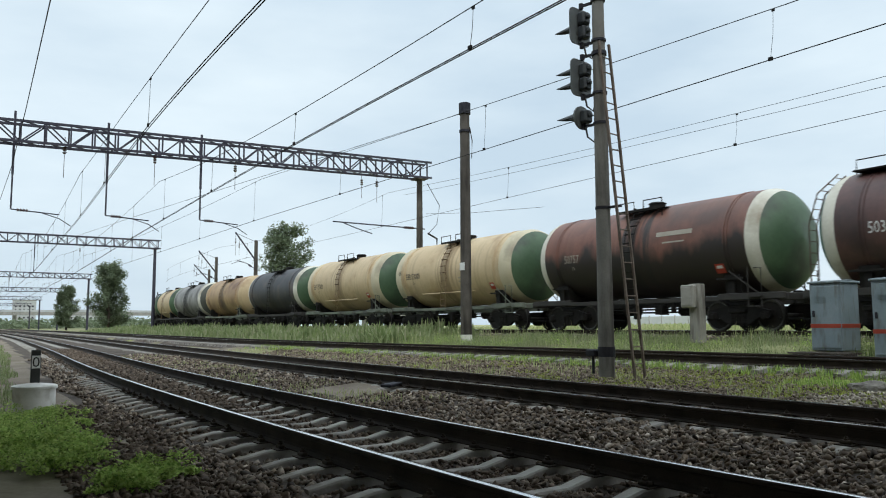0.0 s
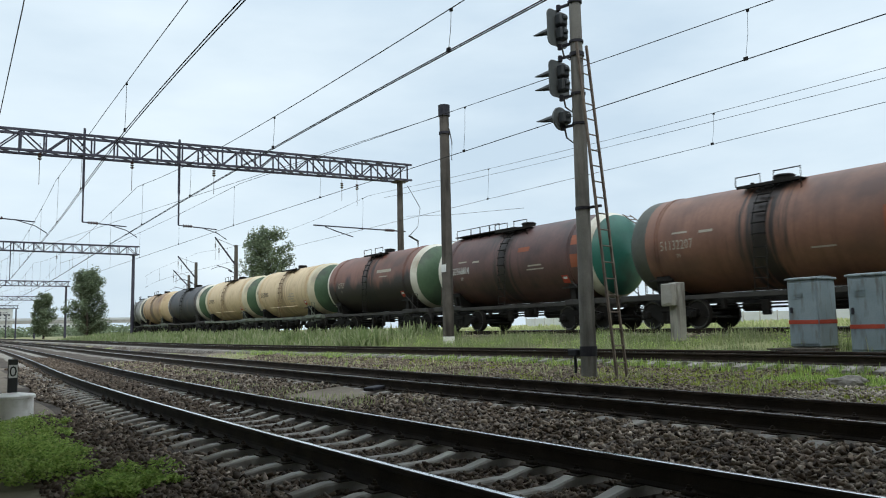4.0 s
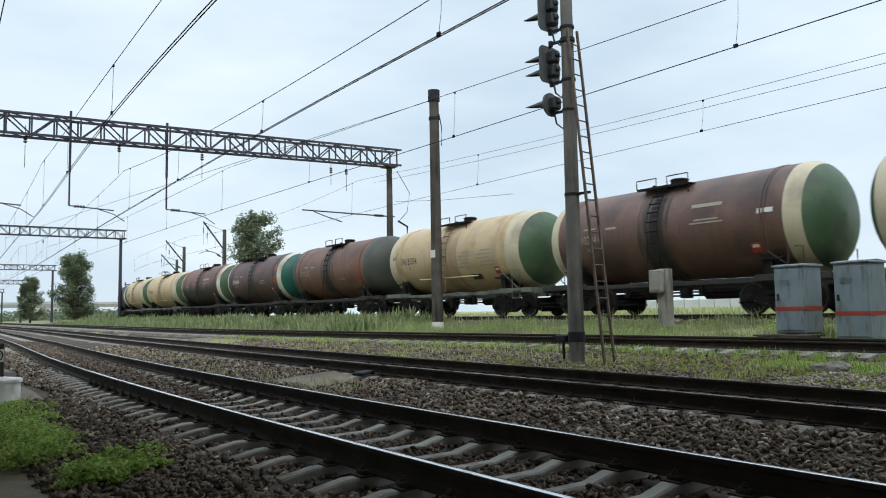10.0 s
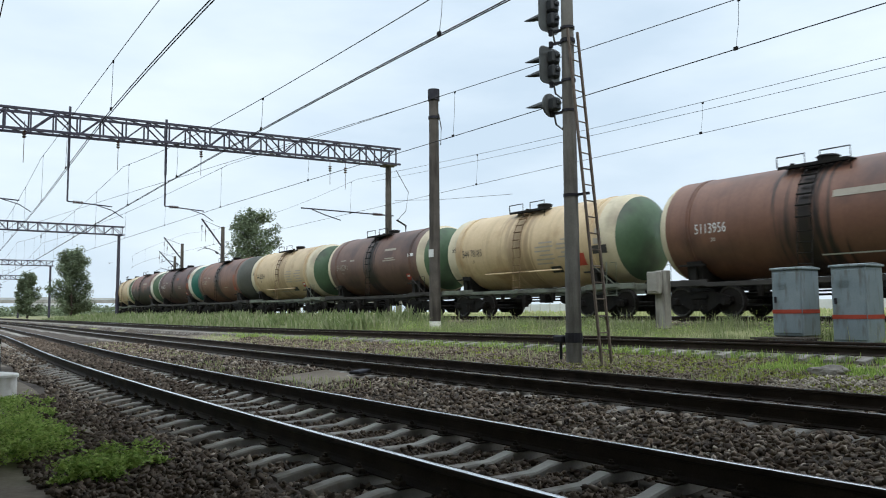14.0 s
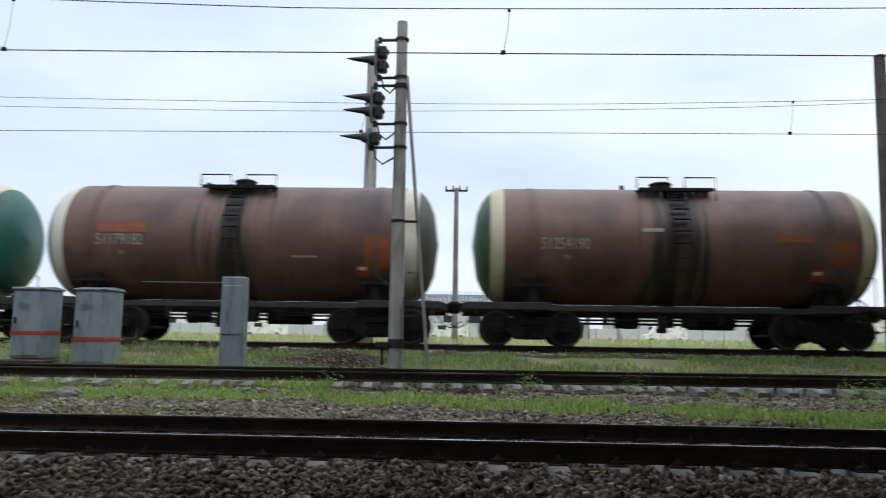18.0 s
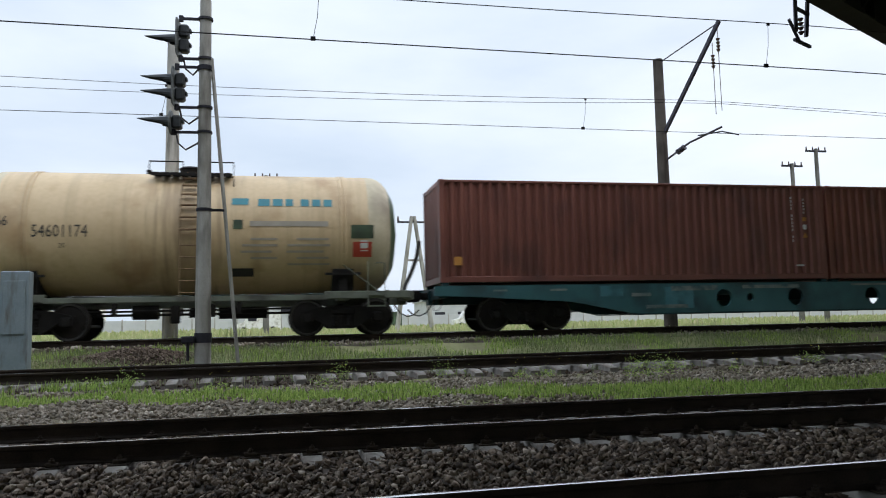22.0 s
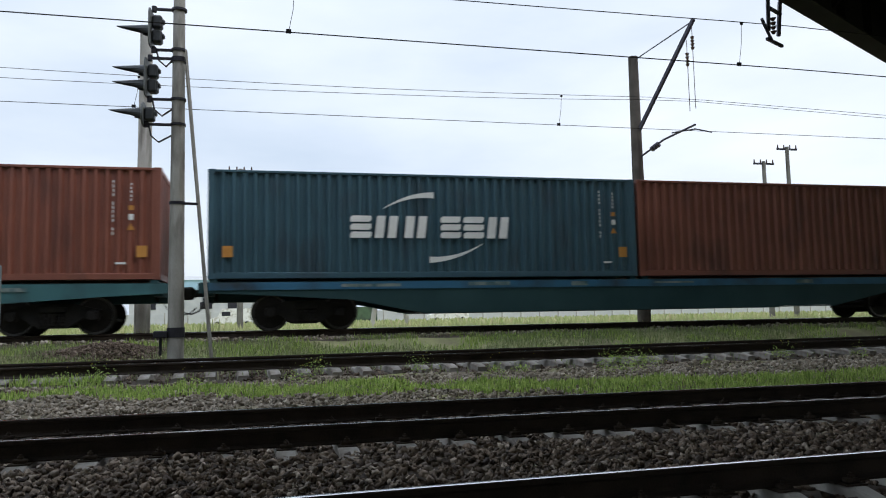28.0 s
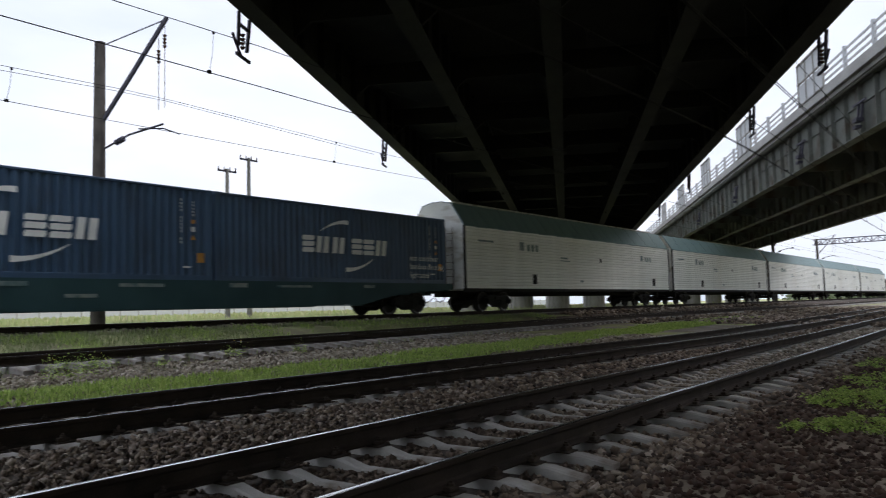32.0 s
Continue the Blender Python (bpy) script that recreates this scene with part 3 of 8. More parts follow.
def ground_height(x, y):
    c1, c2, c3, c4 = NEAR1(y) + 0.79, NEAR2(y) + 0.79, NEAR3(y) + 0.79, track4_x(y)
    # bank left of x = -11: unseen, added to block low light
    xs = [-400, -26, -11, -6, 0.2, c1 - 2.3, c1 - 1.6, c1 - 1.3, c1 - 0.95, c1 + 0.95, c1 + 1.3, c1 + 1.6, c2 - 1.9, c2 - 1.1, c2 - 0.95, c2 + 1.0, c2 + 1.5, c2 + 2.6, c3 - 1.9, c3 - 1.45, c3 + 1.6, c3 + 2.4, c4 - 2.9, c4 - 1.7, c4 + 1.7, c4 + 3.2, c4 + 12, 400]
    zs = [7.5, 7.5, 0.3, 0.15, 0.12, 0.16, 0.155, 0.14, 0.15, 0.15, 0.155, 0.19, 0.24, 0.285, 0.235, 0.235, 0.28, 0.36, 0.40, 0.46, 0.5, 0.66, 0.86, 1.0, 1.0, 0.72, 0.8, 1.0]
    fuller = 0.0028 * min(max(abs(y) - 8, 0), 14)      # the ballast lies higher between the sleepers farther along
    for k in (7, 8, 9, 10):
        zs[k] += fuller
    return float(np.interp(x, xs, zs))


def strip_line(y):
    """Middle of the grass strip before the overgrown track, measured from its nearer rail, and half its width."""
    ys = [-46, -20, -9, -5, -2.5, 1, 4, 8]
    return np.interp(y, ys, [-3.9, -4.5, -4.5, -4.0, -2.8, -1.8, -1.6, -1.6]), np.interp(y, ys, [1.0, 0.95, 0.9, 0.9, 0.9, 0.75, 0.7, 0.6])


def steps(edges):
    out = []
    for a, b, d in edges:
        out += list(np.arange(a, b, d))
    return out + [edges[-1][1]]


def make_ground():
    xs = steps([(-3000, -300, 300), (-300, -40, 40), (-40, -8, 4), (-8, 27, 0.3), (27, 60, 3), (60, 300, 40), (300, 3000, 300)])
    ys = steps([(-3000, -420, 300), (-420, -80, 20), (-80, -30, 2), (-30, 40, 0.5), (40, 110, 2), (110, 420, 20), (420, 3000, 300)])
    vs, fs = [], []
    for y in ys:
        yy = max(-410, min(410, y))
        for x in xs:
            h = ground_height(x, yy)
            near = -9 < x < 28 and -60 < y < 80
            vs.append((x, y, h + (0.05 * noise.noise((x * 0.9, y * 0.9, 0)) + 0.02 * noise.noise((x * 3, y * 3, 1)) if near and abs(x - NEAR1(yy) - 0.79) > 1.0 else 0.0)))
    n = len(xs)
    for j in range(len(ys) - 1):
        for i in range(n - 1):
            fs.append((j * n + i, j * n + i + 1, (j + 1) * n + i + 1, (j + 1) * n + i))
    mb = MB(); mb.v, mb.f = vs, fs
    me = mb.mesh("ground", GROUND, True)
    me.materials.append(BALLAST_BED)
    me.materials.append(TURF)
    me.materials.append(GRAVEL_BED)
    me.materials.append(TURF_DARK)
    idx = []
    for p in me.polygons:
        x, y, _ = p.center
        green = x > NEAR3(max(-400, min(400, y))) + 2.3 and abs(x - track4_x(y)) > 2.2
        mid, wide = strip_line(y)
        strip = -50 < y < 8 and abs(x - NEAR3(y) - mid + 0.3 * noise.noise((x, y * 0.8, 4))) < 0.8 * wide or ((x - 12.3) / 1.2) ** 2 + ((y - 8.3) / 3.2) ** 2 + 0.6 * noise.noise((x, y, 7)) < 1
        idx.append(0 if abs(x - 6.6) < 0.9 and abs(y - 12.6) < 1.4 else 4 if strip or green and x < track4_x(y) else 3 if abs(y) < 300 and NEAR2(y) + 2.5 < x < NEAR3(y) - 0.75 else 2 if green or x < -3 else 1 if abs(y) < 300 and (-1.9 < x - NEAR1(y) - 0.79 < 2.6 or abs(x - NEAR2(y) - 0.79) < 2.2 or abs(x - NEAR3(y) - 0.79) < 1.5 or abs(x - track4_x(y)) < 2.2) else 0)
    me.polygons.foreach_set("material_index", idx)
    return tagged(new("ground", me), "flat railway ground of soil, ballast and thin grass, with an added unseen bank", "ground", kind="structure")


make_ground()

RAIL_PROFILE = [(-0.075, -0.18), (0.075, -0.18), (0.075, -0.168), (0.02, -0.15), (0.009, -0.13), (0.009, -0.055), (0.03, -0.045), (0.0375, -0.035), (0.0375, -0.010), (0.03, -0.0017), (0.012, 0.0), (-0.012, 0.0), (-0.03, -0.0017), (-0.0375, -0.010), (-0.0375, -0.035), (-0.03, -0.045), (-0.009, -0.055), (-0.009, -0.13), (-0.02, -0.15), (-0.075, -0.168)]


def rail_mesh(points, top_mat, z):
    """A rail along points (x, y) with its running surface at z."""
    mb = MB()
    n = len(RAIL_PROFILE)
    pts = [Vector((x, y, 0)) for x, y in points]
    for i, p in enumerate(pts):
        d = (pts[min(i + 1, len(pts) - 1)] - pts[max(i - 1, 0)]).normalized()
        s = Vector((d.y, -d.x, 0))
        mb.v += [tuple(p + s * a + Vector((0, 0, z + b))) for a, b in RAIL_PROFILE]
    for i in range(len(pts) - 1):
        for k in range(n):
            mb.f.append((i * n + k, i * n + (k + 1) % n, (i + 1) * n + (k + 1) % n, (i + 1) * n + k))
    me = mb.mesh("rail", RAIL_RUST)
    me.materials.append(top_mat)
    me.polygons.foreach_set("material_index", [1 if k in (10, 11) else 0 for i in range(len(pts) - 1) for k in range(n)])
    fix_normals(me)
    return me


def sleeper_mesh(mat=SLEEPER, k=1.0):
    """Concrete sleeper with raised rail seats and a lower waist; x across the track, top of the seat at z 0."""
    prof = [(-1.35, -0.05, 0.092), (-1.06, 0.0, 0.094), (-0.58, 0.0, 0.094), (-0.36, -0.05, 0.088), (0.36, -0.05, 0.088), (0.58, 0.0, 0.094), (1.06, 0.0, 0.094), (1.35, -0.05, 0.092)]
    mb = MB()
    for x, z, w in prof:
        w *= k
        mb.v += [(x, -w - 0.02, -0.24), (x, -w, z - 0.015), (x, -w + 0.015, z), (x, w - 0.015, z), (x, w, z - 0.015), (x, w + 0.02, -0.24)]
    for i in range(len(prof) - 1):
        for k in range(5):
            mb.f.append((i * 6 + k + 1, i * 6 + k, (i + 1) * 6 + k, (i + 1) * 6 + k + 1))
    mb.f += [tuple(range(6)), tuple(range(len(prof) * 6 - 1, len(prof) * 6 - 7, -1))]
    return mb.mesh("sleeper", mat)


def fastening_mesh():
    mb = MB()
    for c in (-0.79, 0.79):
        mb.box((c, 0, 0.006), (0.36, 0.17, 0.012))
        for s in (-1, 1):
            mb.box((c + s * 0.115, 0, 0.03), (0.06, 0.11, 0.035), bev=0.008)
            mb.rod((c + s * 0.115, 0, 0.02), (c + s * 0.115, 0, 0.085), 0.014, n=6)
            mb.rod((c + s * 0.115, 0, 0.05), (c + s * 0.115, 0, 0.068), 0.026, n=6)
    return mb.mesh("fastening", FASTENER)


SLEEPER_ME, FAST_ME = sleeper_mesh(), fastening_mesh()
SLIM_ME = sleeper_mesh(SLEEPER_CLEAN, 0.72)


def make_track(i, label, top_mat, y0, y1, near_rows):
    tr = thing("railway_track", label, "railway track", kind="structure")
    if i < 3:
        ys = [float(y) for y in np.arange(y0, y1, 1.5)]
        centre = [(CENTRE[i](y), y) for y in ys]
    else:
        centre = [(x, y) for x, y, _ in (train_path(s) for s in np.arange(y0, y1, 2.0))]
    for side in (-0.7925, 0.7925):
        pts = []
        for k, (x, y) in enumerate(centre):
            a, b = centre[max(k - 1, 0)], centre[min(k + 1, len(centre) - 1)]
            d = Vector((b[0] - a[0], b[1] - a[1])).normalized()
            pts.append((x + d.y * side, y - d.x * side))
        part("rail", rail_mesh(pts, top_mat, HEAD[i]), None, tr)
    far = MB()
    s = y0
    k = 0
    while s < min(y1, 160):
        if i < 3:
            x, y = CENTRE[i](s), s
            h = -math.degrees(math.atan2(CENTRE[i](s + 1) - CENTRE[i](s - 1), 2))
        else:
            x, y, hd = train_path(s); h = hd - 90
        wob = 0.9 * noise.noise((s * 3.1, i, 0))
        m = pose(x, y, HEAD[i] - 0.192, 0, 0, h + wob)
        if near_rows[0] < s < near_rows[1]:
            sl = part("sleeper", SLIM_ME if i == 0 else SLEEPER_ME, None, tr, at=m)
            if abs(s) < 16 and i < 2:
                part("fastening", FAST_ME, None, sl)
        else:
            far.add([m @ v.co for v in SLEEPER_ME.vertices], [tuple(p.vertices) for p in SLEEPER_ME.polygons])
        s += 0.545
        k += 1
    if far.v:
        tagged(part("far_sleepers", far, SLEEPER, tr), kind="stuff")
    return tr


make_track(0, "railway track with bright worn rails on concrete sleepers", RAIL_TOP, -300, 330, (-45, 60))
make_track(1, "railway track with rusty rails on concrete sleepers in ballast", RAIL_DULL, -300, 330, (-45, 60))
make_track(2, "overgrown railway track with rusty rails and grass between sleepers", RAIL_DULL, -300, 330, (-40, 50))
make_track(3, "railway track carrying the freight train, rails dark", RAIL_DULL, -300, 240, (-35, 45))



# ---------------------------------------------------------------- rolling stock
AX = 2.81          # height of the tank's axis above the rail
TR, TL = 1.65, 5.53  # radius and half length of a tank


def wheelset_mesh():
    mb = MB()
    for s in (-1, 1):
        y = 0.79 * s
        prof = [(0.0, 0.10), (0.012, 0.10), (0.03, 0.2), (0.02, 0.36), (0.03, 0.415), (0.055, 0.425), (0.06, 0.468), (-0.045, 0.478), (-0.05, 0.50), (-0.075, 0.505), (-0.08, 0.42), (-0.05, 0.40), (-0.04, 0.22), (-0.07, 0.12)]
        mb.lathe([(y + s * a, r) for a, r in prof], 32, "y")
    mb.rod((0, -1.06, 0), (0, 1.06, 0), 0.075, n=12)
    me = mb.mesh("wheelset", WHEEL, True)
    fix_normals(me)
    me.materials.append(TREAD)
    for p in me.polygons:
        r = math.hypot(p.center.x, p.center.z)
        if 0.41 < r < 0.46 and abs(p.center.y) > 0.83:
            p.material_index = 1
    return me


WHEELSET = wheelset_mesh()


def bogie_frame_mesh():
    mb = MB()
    for s in (-1, 1):
        y = 1.02 * s
        mb.prism([(-1.1, 0.47), (-1.1, 0.62), (-0.85, 0.68), (-0.45, 0.78), (0.45, 0.78), (0.85, 0.68), (1.1, 0.62), (1.1, 0.47), (0.72, 0.42), (0.5, 0.28), (0.3, 0.17), (-0.3, 0.17), (-0.5, 0.28), (-0.72, 0.42)], y - 0.09, y + 0.09)
        for e in (-0.925, 0.925):
            mb.box((e, y + s * 0.06, 0.475), (0.3, 0.2, 0.27), bev=0.05)
            mb.rod((e, y + s * 0.15, 0.475), (e, y + s * 0.2, 0.475), 0.11, n=12)
            mb.rod((e, y + s * 0.2, 0.475), (e, y + s * 0.215, 0.475), 0.06, n=8)
        for e in (-0.2, 0.0, 0.2):
            for k in range(4):
                mb.rod((e, y + s * 0.07, 0.25 + k * 0.075), (e, y + s * 0.07, 0.3 + k * 0.075), 0.085, n=10)
        mb.box((0, y + s * 0.04, 0.63), (0.62, 0.24, 0.14), bev=0.02)
    mb.box((0, 0, 0.66), (0.42, 2.1, 0.2), bev=0.03)
    mb.rod((0, 0, 0.7), (0, 0, 0.86), 0.2, n=12)
    for e in (-1.3, 1.3):
        mb.rod((e, -0.95, 0.36), (e, 0.95, 0.36), 0.04, n=6)
    me = mb.mesh("bogie_frame", RUNNING)
    fix_normals(me)
    return me


BOGIE = bogie_frame_mesh()


def bogie(wagon, x):
    b = part("bogie", BOGIE, None, wagon, at=pose(x, 0, 0))
    for e in (-0.925, 0.925):
        part("wheelset", WHEELSET, None, b, at=pose(e, 0, 0.475))
    return b


def coupler_mesh():
    mb = MB()
    mb.box((-0.35, 0, 1.04), (0.8, 0.16, 0.2), bev=0.03)
    mb.box((0.1, 0.05, 1.04), (0.3, 0.34, 0.34), bev=0.06)
    mb.box((0.24, -0.12, 1.04), (0.16, 0.12, 0.24), bev=0.03)
    mb.box((-0.62, 0, 1.02), (0.1, 0.5, 0.42), bev=0.02)
    return mb.mesh("coupler", RUNNING)


def hose_mesh():
    mb = MB()
    mb.tube([(-0.45, 0.33, 0.98), (-0.35, 0.34, 0.8), (-0.18, 0.33, 0.56), (0.02, 0.3, 0.47), (0.2, 0.26, 0.52), (0.34, 0.22, 0.66)], 0.022)
    mb.tube([(-0.6, 0.75, 0.85), (-0.45, 0.78, 0.62), (-0.3, 0.78, 0.62), (-0.3, 0.78, 0.9)], 0.014)
    return mb.mesh("brake_hose", CABLE, True)


COUPLER, HOSE = coupler_mesh(), hose_mesh()


def ends(wagon, half):
    for s in (1, -1):
        m = pose(s * (half - 0.14), 0, 0, 0, 0, 0 if s > 0 else 180)
        part("coupler", COUPLER, None, wagon, at=m)
        part("brake_hose", HOSE, None, wagon, at=m)


def curved(mb, vs, fs, x0, z0, r=TR + 0.012, side=1):
    """Lays flat letters or bars on the tank's side: x0 along the tank, z0 the height; seen from outside they read the right way."""
    out = []
    for u, v, *_ in vs:
        a = math.asin(max(-0.99, min(0.99, (z0 - AX) / r))) + v / r
        out.append((x0 - u * side, side * r * math.cos(a), AX + r * math.sin(a)))
    mb.add(out, fs)


def bar(mb, x0, z0, w, h, n=1, side=1):
    k = max(1, int(h / 0.15))
    vs = [(-w / 2 + w * i, -h / 2 + h * j / k) for j in range(k + 1) for i in (0, 1)]
    curved(mb, vs, [(2 * j, 2 * j + 1, 2 * j + 3, 2 * j + 2) for j in range(k)], x0, z0, side=side)


def tank_profile(x0, x1):
    """Radius along the tank between two stations, with dished ends."""
    out = []
    for x in np.linspace(x0, x1, max(2, int(abs(x1 - x0) / 0.09) if max(abs(x0), abs(x1)) > 4.9 else 8)):
        e = abs(x) - (TL - 0.85)
        r = TR if e <= 0 else TR * max(0.0, 1 - (e / 0.85) ** 2.1) ** 0.47
        out.append((float(x), max(r, 0.004)))
    return out


SHARED = {}


def shared(key, build):
    if key not in SHARED:
        SHARED[key] = build()
    return SHARED[key]


def tank_frame_parts(w, sill):
    def sill_mesh():
        mb = MB()
        mb.box((0, 0, 0.98), (11.6, 0.36, 0.34), bev=0.02)
        for s in (-1, 1):
            mb.box((4.55, s * 1.36, 1.06), (2.3, 0.1, 0.2), bev=0.015)
            mb.box((-4.55, s * 1.36, 1.06), (2.3, 0.1, 0.2), bev=0.015)
            for x in (5.65, 3.9, -3.9, -5.65):
                mb.box((x, s * 0.75, 1.02), (0.3, 1.2, 0.22), bev=0.02)
        return mb.mesh("frame", sill)
    part("frame", shared(("sill", sill.name), sill_mesh), None, w)

    def rail_mesh_():
        mb = MB()
        for s in (-1, 1):
            mb.box((0, s * 1.38, 1.0), (6.9, 0.07, 0.14), bev=0.012)
        return mb.mesh("side_rail", sill)
    part("side_rail", shared(("rail", sill.name), rail_mesh_), None, w)

    def saddle():
        mb = MB()
        for x in (0,):
            mb.prism([(-1.25, 1.1), (1.25, 1.1), (1.34, 1.75), (0.8, 1.4), (0.0, 1.2), (-0.8, 1.4), (-1.34, 1.75)], x - 0.28, x + 0.28, "x")
            for s in (-1, 1):
                mb.box((x, s * 1.42, 1.62), (0.95, 0.1, 0.06))
                mb.box((x, s * 1.32, 1.32), (0.22, 0.14, 0.5))
        me = mb.mesh("saddle", RUNNING); fix_normals(me)
        return me
    for x in (-3.9, 3.9):
        part("saddle", shared("saddle", saddle), None, w, at=pose(x, 0, 0))

    def gear():
        mb = MB()
        mb.rod((0.9, 0.3, 0.7), (1.55, 0.3, 0.7), 0.19, n=14)
        mb.rod((-1.9, -0.25, 0.72), (-0.6, -0.25, 0.72), 0.22, n=14)
        mb.box((-0.4, 0.62, 0.72), (0.34, 0.3, 0.34), bev=0.03)
        mb.box((0.4, 0.95, 0.62), (0.24, 0.2, 0.46), bev=0.03)
        mb.rod((-3.0, 0.4, 0.62), (3.0, 0.4, 0.62), 0.022, n=6)
        mb.rod((-2.8, 0.55, 0.75), (2.8, 0.62, 0.72), 0.03, n=6)
        mb.rod((-3.0, -0.5, 0.66), (3.0, -0.42, 0.66), 0.022, n=6)
        mb.box((-1.2, 0.9, 0.78), (0.12, 0.12, 0.3)); mb.box((1.9, 0.9, 0.78), (0.12, 0.12, 0.3))
        mb.rod((0, 0, 0.55), (0, 0, 1.2), 0.17, n=12)
        return mb.mesh("brake_gear", RUNNING)
    part("brake_gear", shared("gear", gear), None, w)


def tank_top_parts(w, x0=0.0, long=False):
    z = AX + TR - 0.15
    board = shared("board", lambda: MB().box((0, 0.9, z), (0.2, 0.6, 0.03)).mesh("board", RUNNING))
    for i in range(9):
        part("board", board, None, w, at=pose(x0 - 0.9 + i * 0.225, 0, 0))
    bearer = shared("bearer", lambda: MB().box((0, 0, z - 0.04), (2.05, 0.05, 0.07)).mesh("bearer", RUNNING))
    for y in (1.18, 0.66):
        part("bearer", bearer, None, w, at=pose(x0, y, 0))
    guard = shared("guard", lambda: MB().tube([(-0.42, 0, z - 0.35), (-0.42, 0, z + 0.3), (0.42, 0, z + 0.3), (0.42, 0, z)], 0.022).mesh("guard_rail", RUNNING))
    for gx in (-0.64, 0.64):
        for gy in (-1.16, 1.16):
            part("guard_rail", guard, None, w, at=pose(x0 + gx, gy, 0))
    if long:
        part("walkway", MB().box((2.2, 0.7, z + 0.1), (4.4, 0.5, 0.04)), RUNNING, w)
        part("guard_rail", MB().tube([(1.1, 0.9, z), (1.1, 0.9, z + 0.4), (4.3, 0.9, z + 0.4), (4.3, 0.9, z)], 0.018), RUNNING, w)
        for x in (1.8, 2.5, 3.2):
            part("stanchion", MB().rod((x, 0.9, z - 0.3), (x, 0.9, z + 0.4), 0.025, n=6), RUNNING, w)

    def dome():
        mb = MB()
        mb.rod((0.15, 0, AX + TR - 0.1), (0.15, 0, AX + TR + 0.17), 0.3, n=20)
        mb.rod((0.15, 0, AX + TR + 0.17), (0.15, 0, AX + TR + 0.22), 0.34, 0.26, n=20)
        return mb.mesh("filling_dome", RUNNING, True)
    valve = shared("valve", lambda: MB().rod((1.25, 0, AX + TR - 0.1), (1.25, 0, AX + TR + 0.14), 0.07, n=10).mesh("valve", RUNNING))
    part("valve", valve, None, w, at=pose(x0, 0, 0))
    part("filling_dome", shared("dome", dome), None, w, at=pose(x0, 0, 0))


def tank_ladder(w, x0, mat):
    def build():
        mb = MB()
        r = TR + 0.1
        for s in (-1, 1):
            for e in (-0.21, 0.21):
                pts = [(e, s * r * math.cos(a), AX + r * math.sin(a)) for a in np.linspace(radians(-10), radians(66), 10)]
                mb.tube([(e, s * (r + 0.02), 1.05), (e, s * (r + 0.01), 1.8)] + pts, 0.016, 5)
            for k in range(5):
                mb.rod((-0.21, s * (r + 0.02), 1.15 + k * 0.3), (0.21, s * (r + 0.02), 1.15 + k * 0.3), 0.016, n=5)
            for k in range(7):
                a = radians(-2 + k * 10.5)
                c = (0, s * (r + 0.02) * math.cos(a), AX + (r + 0.02) * math.sin(a))
                mb.box(c, (0.44, 0.1, 0.045), bev=0.01)
        return mb.mesh("ladder", mat)
    part("ladder", shared(("ladder", mat.name), build), None, w, at=pose(x0, 0, 0))


